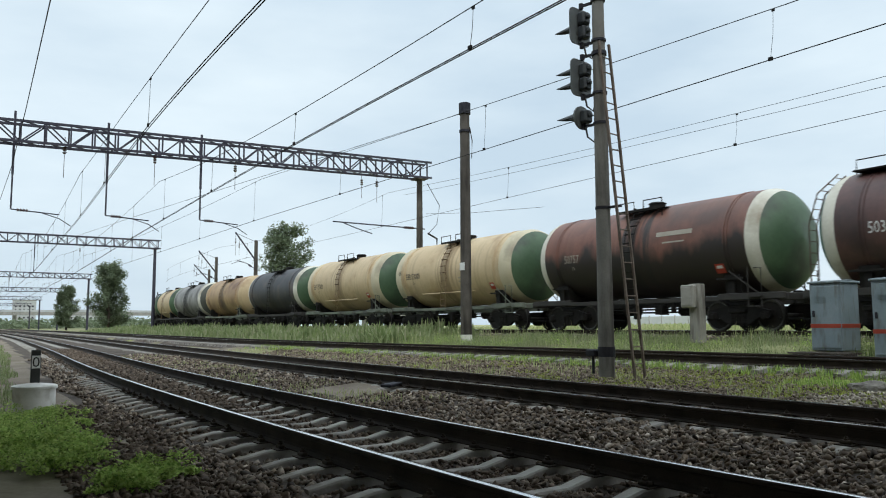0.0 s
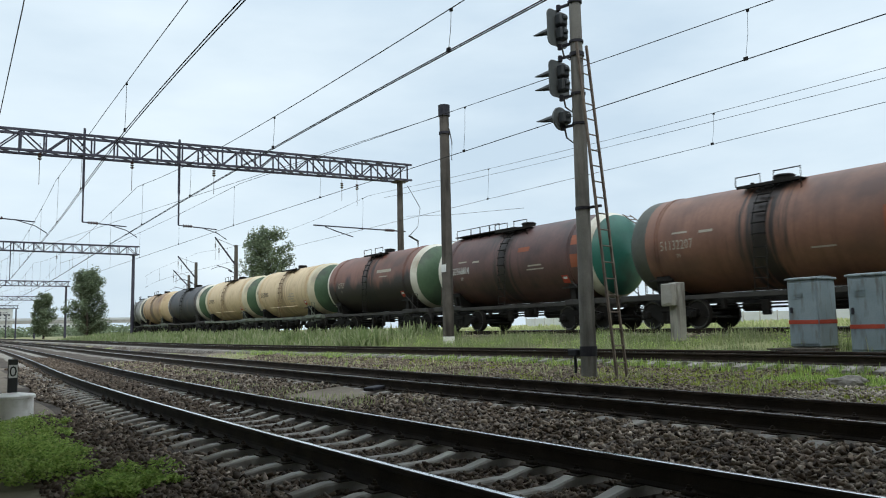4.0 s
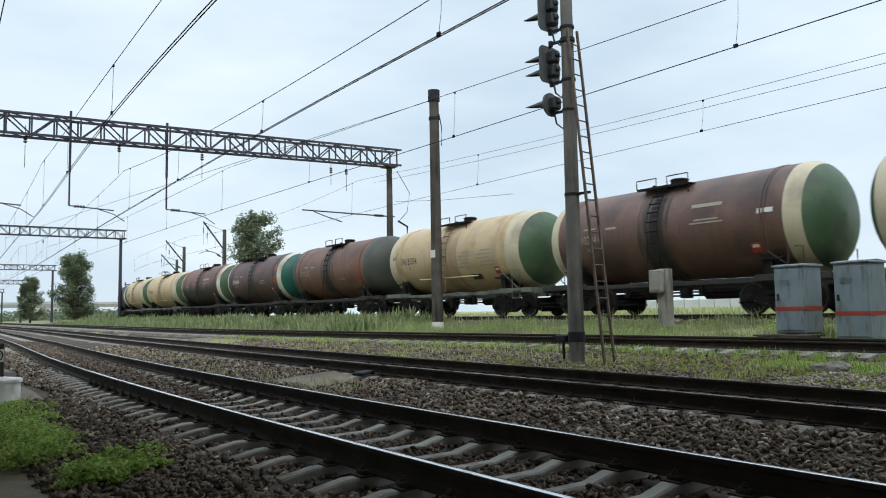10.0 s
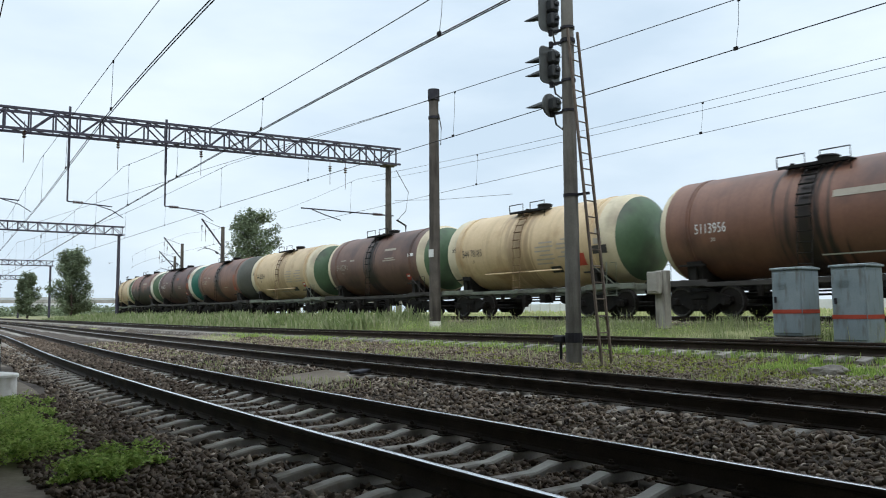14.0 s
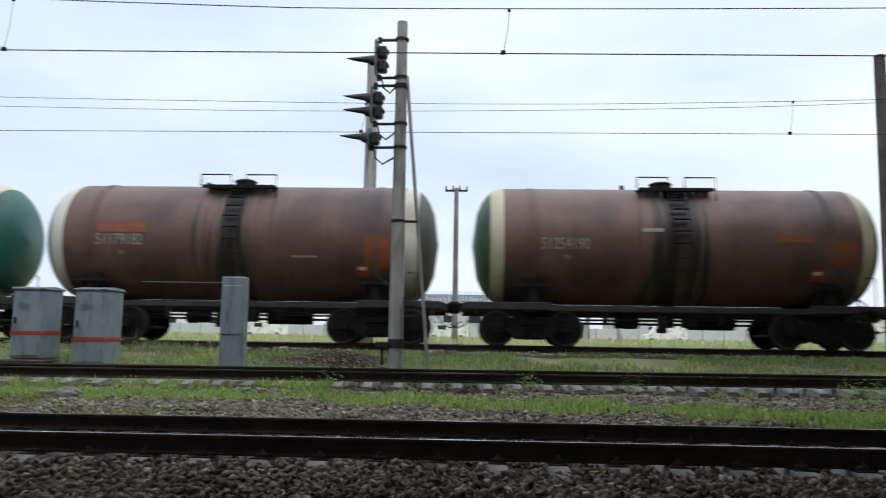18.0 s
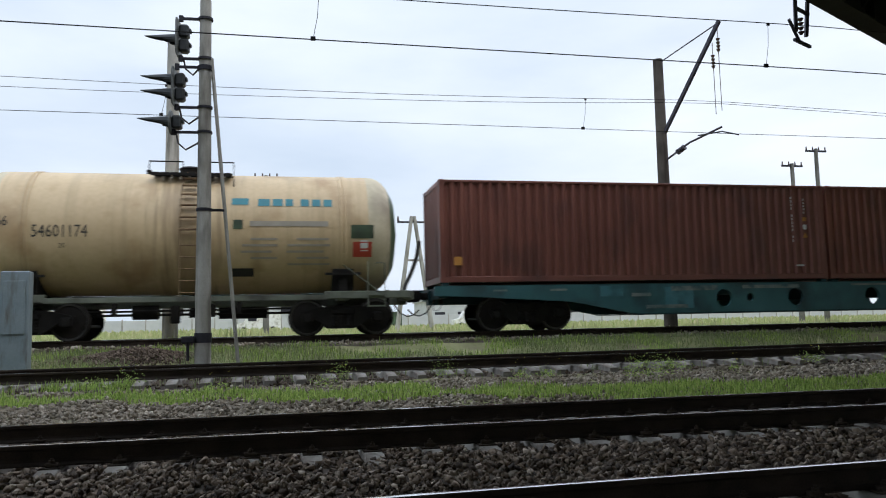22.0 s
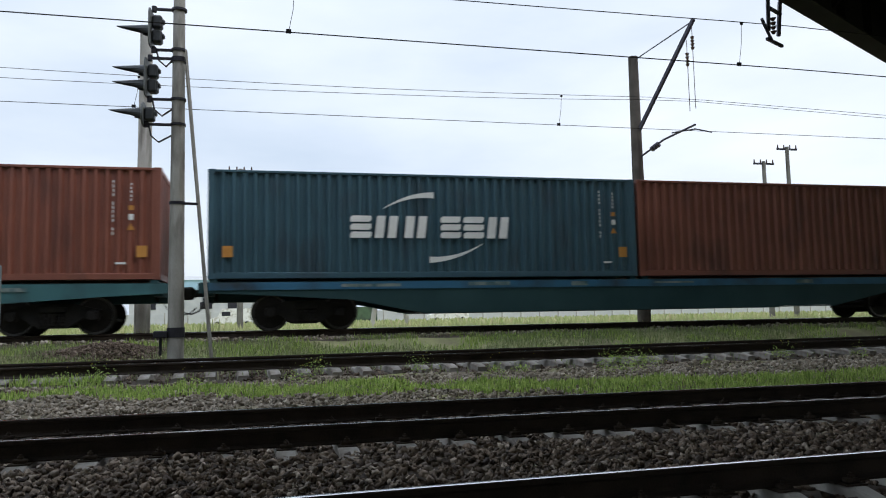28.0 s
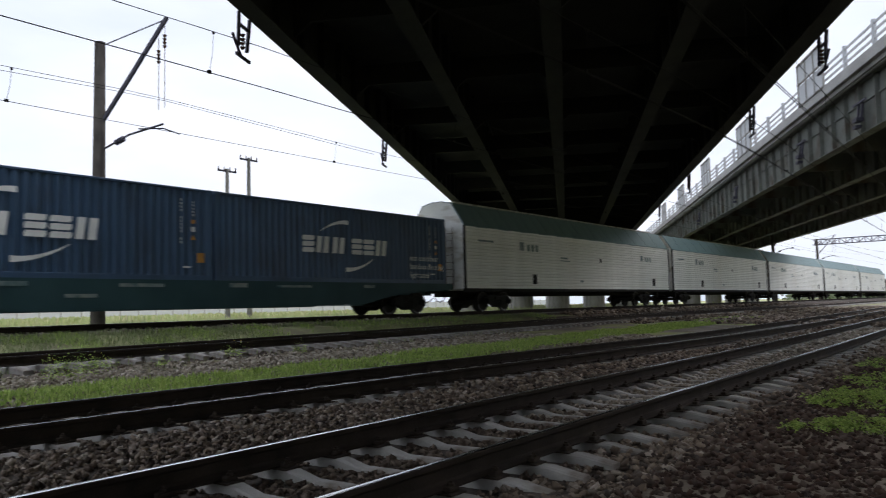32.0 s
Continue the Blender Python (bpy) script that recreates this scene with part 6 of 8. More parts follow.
# ---------------------------------------------------------------- gantries and masts of the electric line
def gantry(y, xr, xl, zb, depth, label, arms, detail, post_mat=GANTRY, hangers=(), fall=0.0):
    g = thing("catenary_gantry", label, "gantry", pose(0, y, 0), group="gantries of the electric line")
    w = 0.8
    chord = MB(); chord.beam((xl, 0, (xl - xr) * fall), (xr + 0.62, 0, 0.62 * fall), 0.11)
    cme = chord.mesh("chord", GANTRY)
    for a in (-w / 2, w / 2):
        for z in (zb, zb + depth):
            part("chord", cme, None, g, at=pose(0, a, z))
    n = int((xr - xl) / 1.0)
    p = (xr + 0.3 - xl) / n
    st = MB(); st.beam((0, 0, 0), (0, 0, depth), 0.07); stm = st.mesh("upright", GANTRY)
    dg = MB(); dg.beam((0, 0, 0), (p, 0, depth), 0.06); dgm = dg.mesh("diagonal", GANTRY)
    hz = MB(); hz.beam((0, -w / 2, 0), (p, w / 2, 0), 0.05); hzm = hz.mesh("lattice_bar", GANTRY)
    joined = MB()
    base_z = zb
    for k in range(n + 1):
        x = xl + k * p
        flip = k % 2
        zb = base_z + (x - xr) * fall
        for a in (-w / 2, w / 2):
            if detail:
                part("upright", stm, None, g, at=pose(x, a, zb))
                if k < n:
                    part("diagonal", dgm, None, g, at=pose(x, a, zb) if flip else pose(x + p, a, zb, 0, 0, 180))
            else:
                joined.beam((x, a, zb), (x, a, zb + depth), 0.07)
                if k < n:
                    joined.beam((x, a, zb if flip else zb + depth), (x + p, a, zb + depth if flip else zb), 0.06)
        if k < n:
            if detail:
                part("lattice_bar", hzm, None, g, at=pose(x, 0, zb)); part("lattice_bar", hzm, None, g, at=pose(x, 0, zb + depth))
            else:
                joined.beam((x, -w / 2, zb), (x + p, w / 2, zb), 0.05)
    zb = base_z
    if joined.v:
        part("lattice", joined, GANTRY, g)
    for x in (xl + 0.2, xr):
        mb = MB(); z0 = ground_height(x, y) - 0.3
        mb.rod((0, 0, z0), (0, 0, zb + 0.1), 0.23, 0.17, n=14)
        mb.box((0, 0, zb - 0.05), (0.7, 0.9, 0.12))
        part("post", mb, post_mat, g, at=pose(x, 0, 0))
    for ax, az, s in arms:
        mb = MB()
        mb.beam((ax, 0, zb + depth), (ax, 0, az + 1.6), 0.1); mb.beam((ax, 0, az + 1.7), (ax, 0, az), 0.07)
        mb.tube([(ax, 0, az), (ax + s * 2.0, 0, az - 0.12)], 0.03)
        mb.tube([(ax + s * 1.3, 0, az - 0.1), (ax + s * 2.0, 0, az - 0.3), (ax + s * 2.5, 0, az - 0.62)], 0.022)
        part("steady_arm", mb, GANTRY, g)
        mi = MB()
        for k in range(4):
            mi.rod((ax + s * (0.25 + 0.12 * k), 0, az - 0.02), (ax + s * (0.33 + 0.12 * k), 0, az - 0.02), 0.085, 0.05, n=10)
        part("insulator", mi, INSULATOR, g)
    for hx, hz_ in hangers:
        mi = MB()
        mi.rod((hx, 0, zb), (hx, 0, zb - 0.5), 0.015, n=5)
        for k in range(3):
            mi.rod((hx, 0, zb - 0.5 - 0.12 * k), (hx, 0, zb - 0.58 - 0.12 * k), 0.1, 0.05, n=10)
        mi.rod((hx, 0, zb - 0.85), (hx, 0, hz_), 0.015, n=5)
        part("hanger", mi, INSULATOR, g)
    return g


GZ = 8.97 + EZ
GANTRIES = (39.6, 100.0, 156.0, 202.0, 245.0, 300.0)
gantry(39.6, 23.95, -9.0, GZ, 0.95, "long dark lattice gantry across the tracks on tall posts", ((6.2, 5.35 + EZ, 1), (10.7, 5.45 + EZ, 1), (2.2, 5.35 + EZ, 1)), True, POLE_DARK, ((4.3, 7.0 + EZ), (8.4, 7.05 + EZ), (12.5, 7.2 + EZ), (20.0, 7.4 + EZ), (21.0, 7.2 + EZ)), fall=0.024)
gantry(100.0, 21.6, -8, 9.75 + EZ, 1.0, "dark lattice gantry across the tracks, farther off", ((8.2, 6.3 + EZ, 1),), False, GANTRY, ((4.5, 8.4 + EZ), (13, 8.4 + EZ)))
gantry(156.0, 22, -8, 8.9 + EZ, 0.9, "distant lattice gantry across the tracks", ((9, 6.3 + EZ, 1),), False)
gantry(202.0, 22, -8, 8.2 + EZ, 0.9, "distant lattice gantry across the tracks", (), False)
gantry(245.0, 22, -8, 7.6 + EZ, 0.9, "distant lattice gantry across the tracks", (), False)
gantry(300.0, 24, -8, 7.2 + EZ, 0.9, "very distant lattice gantry across the tracks", (), False)
gantry(-150.0, 30, -8, 9.5 + EZ, 0.9, "lattice gantry beyond the bridges", (), False)

# fittings on the post of the near gantry
arm = thing("cantilever_arm", "thin steel cantilever arm on the gantry post", "cantilever", pose(24.3, 39.6, 0))
mb = MB(); mb.tube([(0, 0, 5.85 + EZ), (-6.1, 0, 5.9 + EZ)], 0.04); mb.tube([(-5.4, 0, 5.85 + EZ), (-4.6, 0, 5.6 + EZ), (-3.6, 0, 5.35 + EZ)], 0.03)
part("tube", mb, GANTRY, arm)
mb = MB()
for k in range(5):
    mb.rod((-1.4 + 0.13 * k, 0, 5.86 + EZ), (-1.3 + 0.13 * k, 0, 5.86 + EZ), 0.09, 0.05, n=10)
part("insulator", mb, INSULATOR, arm)
mb = MB(); mb.tube([(0.25, 0, 5.6 + EZ), (0.9, 0, 5.3 + EZ), (0.9, 0, 4.4 + EZ), (0.2, 0, 4.2 + EZ)], 0.06); mb.tube([(0.2, 0, 8.7 + EZ), (1.1, 0, 7.4 + EZ), (0.9, 0, 6.2 + EZ), (0.3, 0, 5.6 + EZ)], 0.02)
part("cable", mb, CABLE, arm)


def concrete_pole(x, y, top, label, r0=0.2, r1=0.15, mat=CONCRETE_DARK, lean=0.0, name="concrete_pole", base=None):
    z0 = ground_height(x, y) - 0.1 if base is None else base
    p = thing(name, label, "pole", pose(x, y, z0))
    mb = MB(); mb.rod((0, 0, -0.3), (math.tan(radians(lean)) * (top - z0), 0, top - z0), r0, r1, n=20)
    part("shaft", mb, mat, p, smooth=True)
    return p


pole = concrete_pole(17.2, 24.9, 8.93 + EZ, "tall dark concrete pole standing in the grass between tracks", 0.23, 0.19, POLE_DARK)
mb = MB()
h = 8.93 + EZ - ground_height(17.2, 24.9)
mb.rod((0, 0, h - 0.35), (0, 0, h + 0.1), 0.24, n=16)
part("cap", mb, STEEL, pole)
mb = MB(); mb.rod((0, 0, h - 1.1), (0, 0, h - 1.0), 0.23, n=16)
part("band", mb, STEEL, pole)
mb = MB(); mb.box((-0.21, -0.05, 3.1), (0.03, 0.3, 0.3))
part("marker_plate", mb, MARK_WHITE, pole, "small pale plate")
mb = MB(); mb.tube([(0.1, -0.2, h - 0.9), (0.12, -0.34, h - 1.5), (0.12, -0.3, h - 2.2)], 0.02)
part("wire_tail", mb, CABLE, pole)
mb = MB(); mb.rod((0, 0, 0.0), (0, 0, 0.42), 0.236, 0.236, n=20)
part("whitewash", mb, WHITE, pole)

concrete_pole(24.6, 3.4, 9.2 + EZ, "weathered concrete pole standing behind the train", 0.24, 0.18, CONCRETE)


def bracket_mast(x, y, top, label, side=-1, mat=POLE_DARK):
    """Concrete mast with a slanting bracket towards the track, insulator strings and a cantilever."""
    p = concrete_pole(x, y, top, label, 0.24, 0.17, mat, name="catenary_mast")
    H = top - (ground_height(x, y) - 0.1)
    a = HEAD[3] - ground_height(x, y) + 0.1
    mb = MB()
    mb.beam((0.0, 0, a + 6.6), (side * 2.4, -1.0, H + 0.55), 0.11)
    mb.beam((0, 0, H - 0.15), (side * 2.4, -1.0, H + 0.5), 0.03)
    part("bracket", mb, GANTRY, p)
    mi = MB()
    for ex, ez in ((side * 2.35, H + 0.4), (side * 2.0, H - 0.05)):
        mi.rod((ex, -0.95, ez), (ex, -0.95, a + 7.0), 0.012, n=5)
        for k in range(4):
            mi.rod((ex, -0.95, ez - 0.45 - 0.12 * k), (ex, -0.95, ez - 0.53 - 0.12 * k), 0.07, 0.04, n=8)
    part("insulator_string", mi, INSULATOR, p)
    mb = MB()
    mb.tube([(0, 0, a + 5.75), (side * 1.0, -0.5, a + 6.25), (side * 2.2, -1.0, a + 6.5)], 0.035)
    mb.tube([(side * 1.4, -0.6, a + 6.4), (side * 2.2, -1.0, a + 6.35), (side * 2.8, -1.2, a + 6.1)], 0.025)
    for k in range(3):
        mb.rod((side * (0.55 + 0.1 * k), -0.28 - 0.05 * k, a + 6.0 + 0.05 * k), (side * (0.62 + 0.1 * k), -0.31 - 0.05 * k, a + 6.04 + 0.05 * k), 0.1, n=8)
    part("cantilever", mb, GANTRY, p)
    return p


bracket_mast(24.5, -13.15, 9.28 + EZ, "concrete catenary mast with slanting bracket and insulators")
bracket_mast(25.3, 73.0, 8.4 + EZ, "distant concrete catenary mast with slanting bracket")
bracket_mast(31.0, 109.0, 8.0 + EZ, "distant concrete catenary mast with slanting bracket")
bracket_mast(27.0, 92.0, 8.3 + EZ, "distant concrete catenary mast with slanting bracket")
bracket_mast(25.0, -100.0, 8.8 + EZ, "catenary mast beyond the bridges")
bracket_mast(25.0, -125.0, 8.8 + EZ, "catenary mast beyond the bridges")


# ---------------------------------------------------------------- overhead wires
def wire_line(label, pts_contact, pts_mess, r=0.011, dropper=9.0, start=0.0, twin=False):
    w = thing("overhead_wire", label, "overhead wire", group="overhead wires")
    part("contact_wire", MB().tube(pts_contact, r, 6), WIRE, w)
    if twin:
        part("contact_wire", MB().tube([(x + 0.055, y, z) for x, y, z in pts_contact], r, 6), WIRE, w)
    part("messenger_wire", MB().tube(pts_mess, r * 0.85, 6), WIRE, w)
    c, m = np.array(pts_contact), np.array(pts_mess)
    y = start if start else c[0, 1] + 3
    while y < c[-1, 1]:
        a = [float(np.interp(y, c[:, 1], c[:, k])) for k in (0, 2)]
        b = [float(np.interp(y, m[:, 1], m[:, k])) for k in (0, 2)]
        if b[1] - a[1] > 0.12:
            d = MB()
            d.tube([(b[0], y, b[1]), ((a[0] + b[0]) / 2, y + 0.03, (a[1] + b[1]) / 2), (a[0], y + 0.12, a[1])], 0.006, 4)
            d.box((a[0], y + 0.12, a[1] + 0.02), (0.04, 0.1, 0.08)); d.box((b[0], y, b[1] - 0.03), (0.04, 0.06, 0.06))
            part("dropper", d, WIRE, w)
        y += dropper
    return w


def along(knots):
    k = np.array(knots, float)
    return lambda y: float(np.interp(y, k[:, 0], k[:, 1]))


def sagging(sup):
    """Height of a messenger wire hung between supports (y, height, sag to the next support)."""
    def z(y):
        for (a, za, dip), (b, zb, _) in zip(sup, sup[1:]):
            if a <= y <= b:
                u = (y - a) / (b - a)
                return za + (zb - za) * u - 4 * dip * u * (1 - u)
        return sup[-1][1] if y > sup[-1][0] else sup[0][1]
    return z


FAR_SUP = [(100, 8.4, 0.9), (156, 7.9, 0.8), (202, 7.4, 0.7), (245, 7.0, 0.6), (300, 6.6, 0)]
BACK = [(-260, 7.2, 0.9), (-150, 7.3, 0.7)]
wire_ys = [float(v) for v in np.arange(-250, 292, 1.8)]
for label, xf, cz, zf, step, first, last in (
        ("thin copper contact wire with messenger above the bright track", lambda y: NEAR1(y) + 1.0, 5.15, sagging(BACK + [(-40, 6.4, 0.1), (8, 6.26, 0.0), (14.4, 6.3, 0.02), (21.4, 6.42, 0.03), (39.6, 7.3, 0.8)] + FAR_SUP), 9.2, -90.2, 290),
        ("thin copper contact wire with messenger above the rusty track", lambda y: NEAR2(y) + 0.8, 5.22, sagging(BACK + [(-34, 6.4, 0.1), (0.5, 6.3, 0.7), (39.6, 7.3, 0.8)] + FAR_SUP), 9.0, -96.6, 290),
        ("thin copper contact wire with messenger above the overgrown track", along([(-250, 20), (-100, 17.2), (-30, 16.0), (-12, 15.3), (7, 15.0), (20.6, 14.65), (39.6, 14.0), (100, 13.2), (300, 18)]), 5.77, sagging(BACK + [(-50, 6.6, 0.0), (-12, 6.83, 0.03), (3.5, 6.72, 0.03), (20.8, 7.29, 0.04), (39.6, 7.95, 0.42)] + FAR_SUP), 10.35, -104.2, 290),
        ("thin copper contact wire with messenger above the train", lambda y: track4_x(y), 5.93, sagging(BACK + [(-60, 6.5, 0.0), (-24, 6.7, 0.0), (-13.2, 7.0, 0.02), (-3.5, 6.8, 0.03), (7, 6.85, 0.03), (21, 7.12, 0.06), (39.6, 7.9, 0.62), (73, 7.6, 0.3), (110, 7.6, 0)]), 12.4, -96.0, 108)):
    ys = [y for y in wire_ys if y < last]
    con = [(xf(y), y, cz + EZ) for y in ys]
    mes = [(xf(y), y, max(zf(y), cz + 0.3) + EZ) for y in ys]
    wire_line(label, con, mes, 0.009 if cz > 5.9 else 0.012, step, first, cz < 5.5)

feeder = thing("feeder_wire", "thin feeder wires strung along the pole line", "overhead wire", group="overhead wires")
fz = sagging([(-24, 6.62, 0.0), (-13.2, 6.97, 0.05), (-3.5, 6.66, 0.03), (7, 6.6, 0.03), (21, 6.87, 0.06), (39.6, 7.6, 0.0)])
part("strand", MB().tube([(TRAIN_X + 0.1, y, fz(y) + EZ) for y in np.arange(-24, 40, 2.0)], 0.008, 5), WIRE, feeder)
part("strand", MB().tube([(17.3, 24.9, 8.6 + EZ), (11.5, 60, 8.2 + EZ), (9, 99, 9.2 + EZ)], 0.012, 5), WIRE, feeder)
part("strand", MB().tube([(24.4, 39.6, 6.8 + EZ), (24.6, 35, 6.3 + EZ), (24.8, 29, 5.85 + EZ)], 0.01, 5), WIRE, feeder)
part("strand", MB().tube([(1.58, 18.4, 7.2 + EZ), (1.85, 28, 7.15 + EZ), (2.15, 39.6, 7.3 + EZ), (3, 100, 8.6 + EZ)], 0.014, 5), WIRE, feeder)
part("strand", MB().tube([(1.0, 4, 7.3 + EZ), (1.58, 18.4, 7.2 + EZ)], 0.014, 5), WIRE, feeder)


# ---------------------------------------------------------------- colour-light signals
def hood(mb, c, r, d):
    """A lamp hood that reaches in direction d (unit vector) from c, longer above."""
    n = 12
    d = Vector(d); side = Vector((0, 0, 1)).cross(d).normalized(); up = Vector((0, 0, 1))
    c = Vector(c)
    o = len(mb.v)
    for i in range(n + 1):
        a = radians(-35 + 250 * i / n)
        off = side * math.cos(a) * r + up * math.sin(a) * r
        ln = 0.16 + 0.5 * max(0.0, math.sin(a)) ** 0.7
        for t, k in ((0, 1.0), (ln, 0.62)):
            mb.v += [tuple(c + off * k + d * t), tuple(c + off * k * 0.94 + d * t)]
    for i in range(n):
        q = o + i * 4
        mb.f += [(q, q + 4, q + 6, q + 2), (q + 1, q + 3, q + 7, q + 5), (q + 2, q + 6, q + 7, q + 3)]
    mb.rod(c - d * 0.02, c + d * 0.02, r * 0.95, n=16)


def signal_mast(x, y, base, top, lean, label, heads, face, arm_dir, mat, rungs_to, lad_off, lad_top):
    """A concrete mast with lamp heads. heads: (height of the head's centre, number of lamps, width); face: where the lamps look; arm_dir: from mast to head."""
    s = thing("railway_signal", label, "railway signal", pose(x, y, base), group="railway signals")
    H = top - base
    ln = math.tan(radians(lean))
    mb = MB(); mb.rod((0, 0, -0.3), (0, -ln * H, H), 0.165, 0.115, n=20)
    part("mast", mb, mat, s, smooth=True)
    fd, ad = Vector(face).normalized(), Vector(arm_dir).normalized()
    for z, lamps, dist, hoods in heads:
        zc = z - base
        c = Vector((0, -ln * zc, zc)) + ad * dist
        bd = -fd
        hb = MB()
        hh = 0.34 if lamps == 1 else 0.37 * lamps
        side = Vector((0, 0, 1)).cross(fd).normalized()
        rot = Matrix((fd, side, Vector((0, 0, 1)))).transposed()
        if lamps == 1:
            hb.rod(c - fd * 0.02, c + fd * 0.02, 0.25, n=20)
        else:
            k = 8
            poly = []
            w2, h2, rr = 0.32, hh / 2 + 0.03, 0.13
            for cx, cz, a0 in ((w2 - rr, h2 - rr, 0), (-w2 + rr, h2 - rr, 90), (-w2 + rr, -h2 + rr, 180), (w2 - rr, -h2 + rr, 270)):
                for i in range(5):
                    a = radians(a0 + 90 * i / 4)
                    poly.append((cx + rr * math.cos(a), cz + rr * math.sin(a)))
            n0 = len(poly)
            hb.add([rot @ Vector((d, a, b)) + c for d in (-0.012, 0.012) for a, b in poly], [tuple(range(n0)), tuple(range(2 * n0 - 1, n0 - 1, -1))] + [(i, (i + 1) % n0, n0 + (i + 1) % n0, n0 + i) for i in range(n0)])
        head = part("background_plate", hb, SIGNAL_BACK, s)
        for k in range(lamps):
            lb = MB(); hd = MB()
            zz = (k - (lamps - 1) / 2) * 0.31
            cc = c + Vector((0, 0, zz))
            lb.box(cc - fd * 0.12, (0.2, 0.24, 0.28), rot, bev=0.04)
            lb.box(cc - fd * 0.24 + Vector((0, 0, 0.02)), (0.05, 0.13, 0.09), rot, bev=0.02)
            if k < hoods:
                hood(hd, cc + fd * 0.03 + Vector((0, 0, 0.12 if lamps > hoods else 0)), 0.14, fd)
            lbx = part("lamp_box", lb, SIGNAL, s)
            if k < hoods:
                part("hood", hd, SIGNAL, lbx)
        mz = Vector((0, -ln * zc, zc))
        for zz in ((-hh / 2 - 0.05, hh / 2 + 0.08) if lamps > 1 else (-0.2,)):
            ar = MB()
            ar.beam(mz + Vector((0, 0, zz)), c + Vector((0, 0, zz)) - ad * 0.05, 0.05)
            ar.rod(c + Vector((0, 0, zz - 0.06)) - ad * 0.05, c + Vector((0, 0, zz + 0.06)) - ad * 0.05, 0.05, n=8)
            ar.rod(mz + Vector((0, 0, zz - 0.025)), mz + Vector((0, 0, zz + 0.025)), 0.155, n=14)
            part("arm", ar, STEEL, s)
        cb = MB(); lo = c - Vector((0, 0, hh / 2 + 0.02)) - fd * 0.1
        cb.tube([lo, lo + Vector((0, 0, -0.25)) - ad * 0.05, lo + Vector((0, 0, -0.38)) - ad * 0.2, mz + Vector((0, 0, -hh / 2 - 0.25)) + ad * 0.12], 0.02)
        part("cable", cb, CABLE, s)
    # ladder that leans on the mast
    ld = Vector(lad_off)
    zt = lad_top - base
    foot, headp = Vector((ld.x, ld.y, -0.1)), Vector((0, -ln * zt, zt)) + ld.normalized() * 0.13
    across = Vector((0, 0, 1)).cross(ld).normalized() * 0.17
    lad = MB()
    for k in (-1, 1):
        lad.beam(foot + across * k, headp + across * k, 0.045)
    m = int((headp - foot).length / 0.33)
    for i in range(1, m):
        p = foot.lerp(headp, i / m)
        lad.rod(p - across, p + across, 0.014, n=6)
    part("ladder", lad, LADDER if mat is CONCRETE_DARK else CONCRETE, s)
    for q in (0.5, 0.97):
        tie = MB()
        p = foot.lerp(headp, q); tie.beam(p, Vector((0, -ln * p.z, p.z)), 0.05); tie.rod((0, -ln * p.z, p.z - 0.03), (0, -ln * p.z, p.z + 0.03), 0.16, n=14)
        part("ladder_stay", tie, STEEL, s)
    bx = MB(); bx.box((-0.1, 0.28, 0.42), (0.2, 0.26, 0.14), bev=0.02); bx.rod((-0.1, 0.28, 0.0), (-0.1, 0.28, 0.4), 0.03, n=8); bx.rod((0, 0, 0.35), (0, 0, 0.55), 0.175, n=16)
    part("cable_box", bx, STEEL, s)
    return s


signal_mast(11.22, 11.27, EZ - 1.0, 8.3 + EZ, 0.0, "concrete signal mast with dark lamp heads and a ladder", ((6.35 + EZ, 2, 0.46, 1), (5.22 + EZ, 2, 0.46, 2), (4.36 + EZ, 1, 0.46, 1)), (-0.12, 1, 0), (-0.25, 1, 0), CONCRETE_DARK, 5.8, (0.12, -0.77, 0), 5.85 + EZ)
signal_mast(16.35, 1.62, EZ - 0.62, 6.96 + EZ, 0.0, "pale concrete signal mast with hooded lamps and a leaning ladder", ((6.1 + EZ, 2, 0.55, 1), (5.05 + EZ, 2, 0.62, 2), (4.3 + EZ, 1, 0.68, 1)), (0.05, 1, 0), (0.05, 1, 0), CONCRETE, 5.6, (0.1, -0.69, 0), 5.65 + EZ)


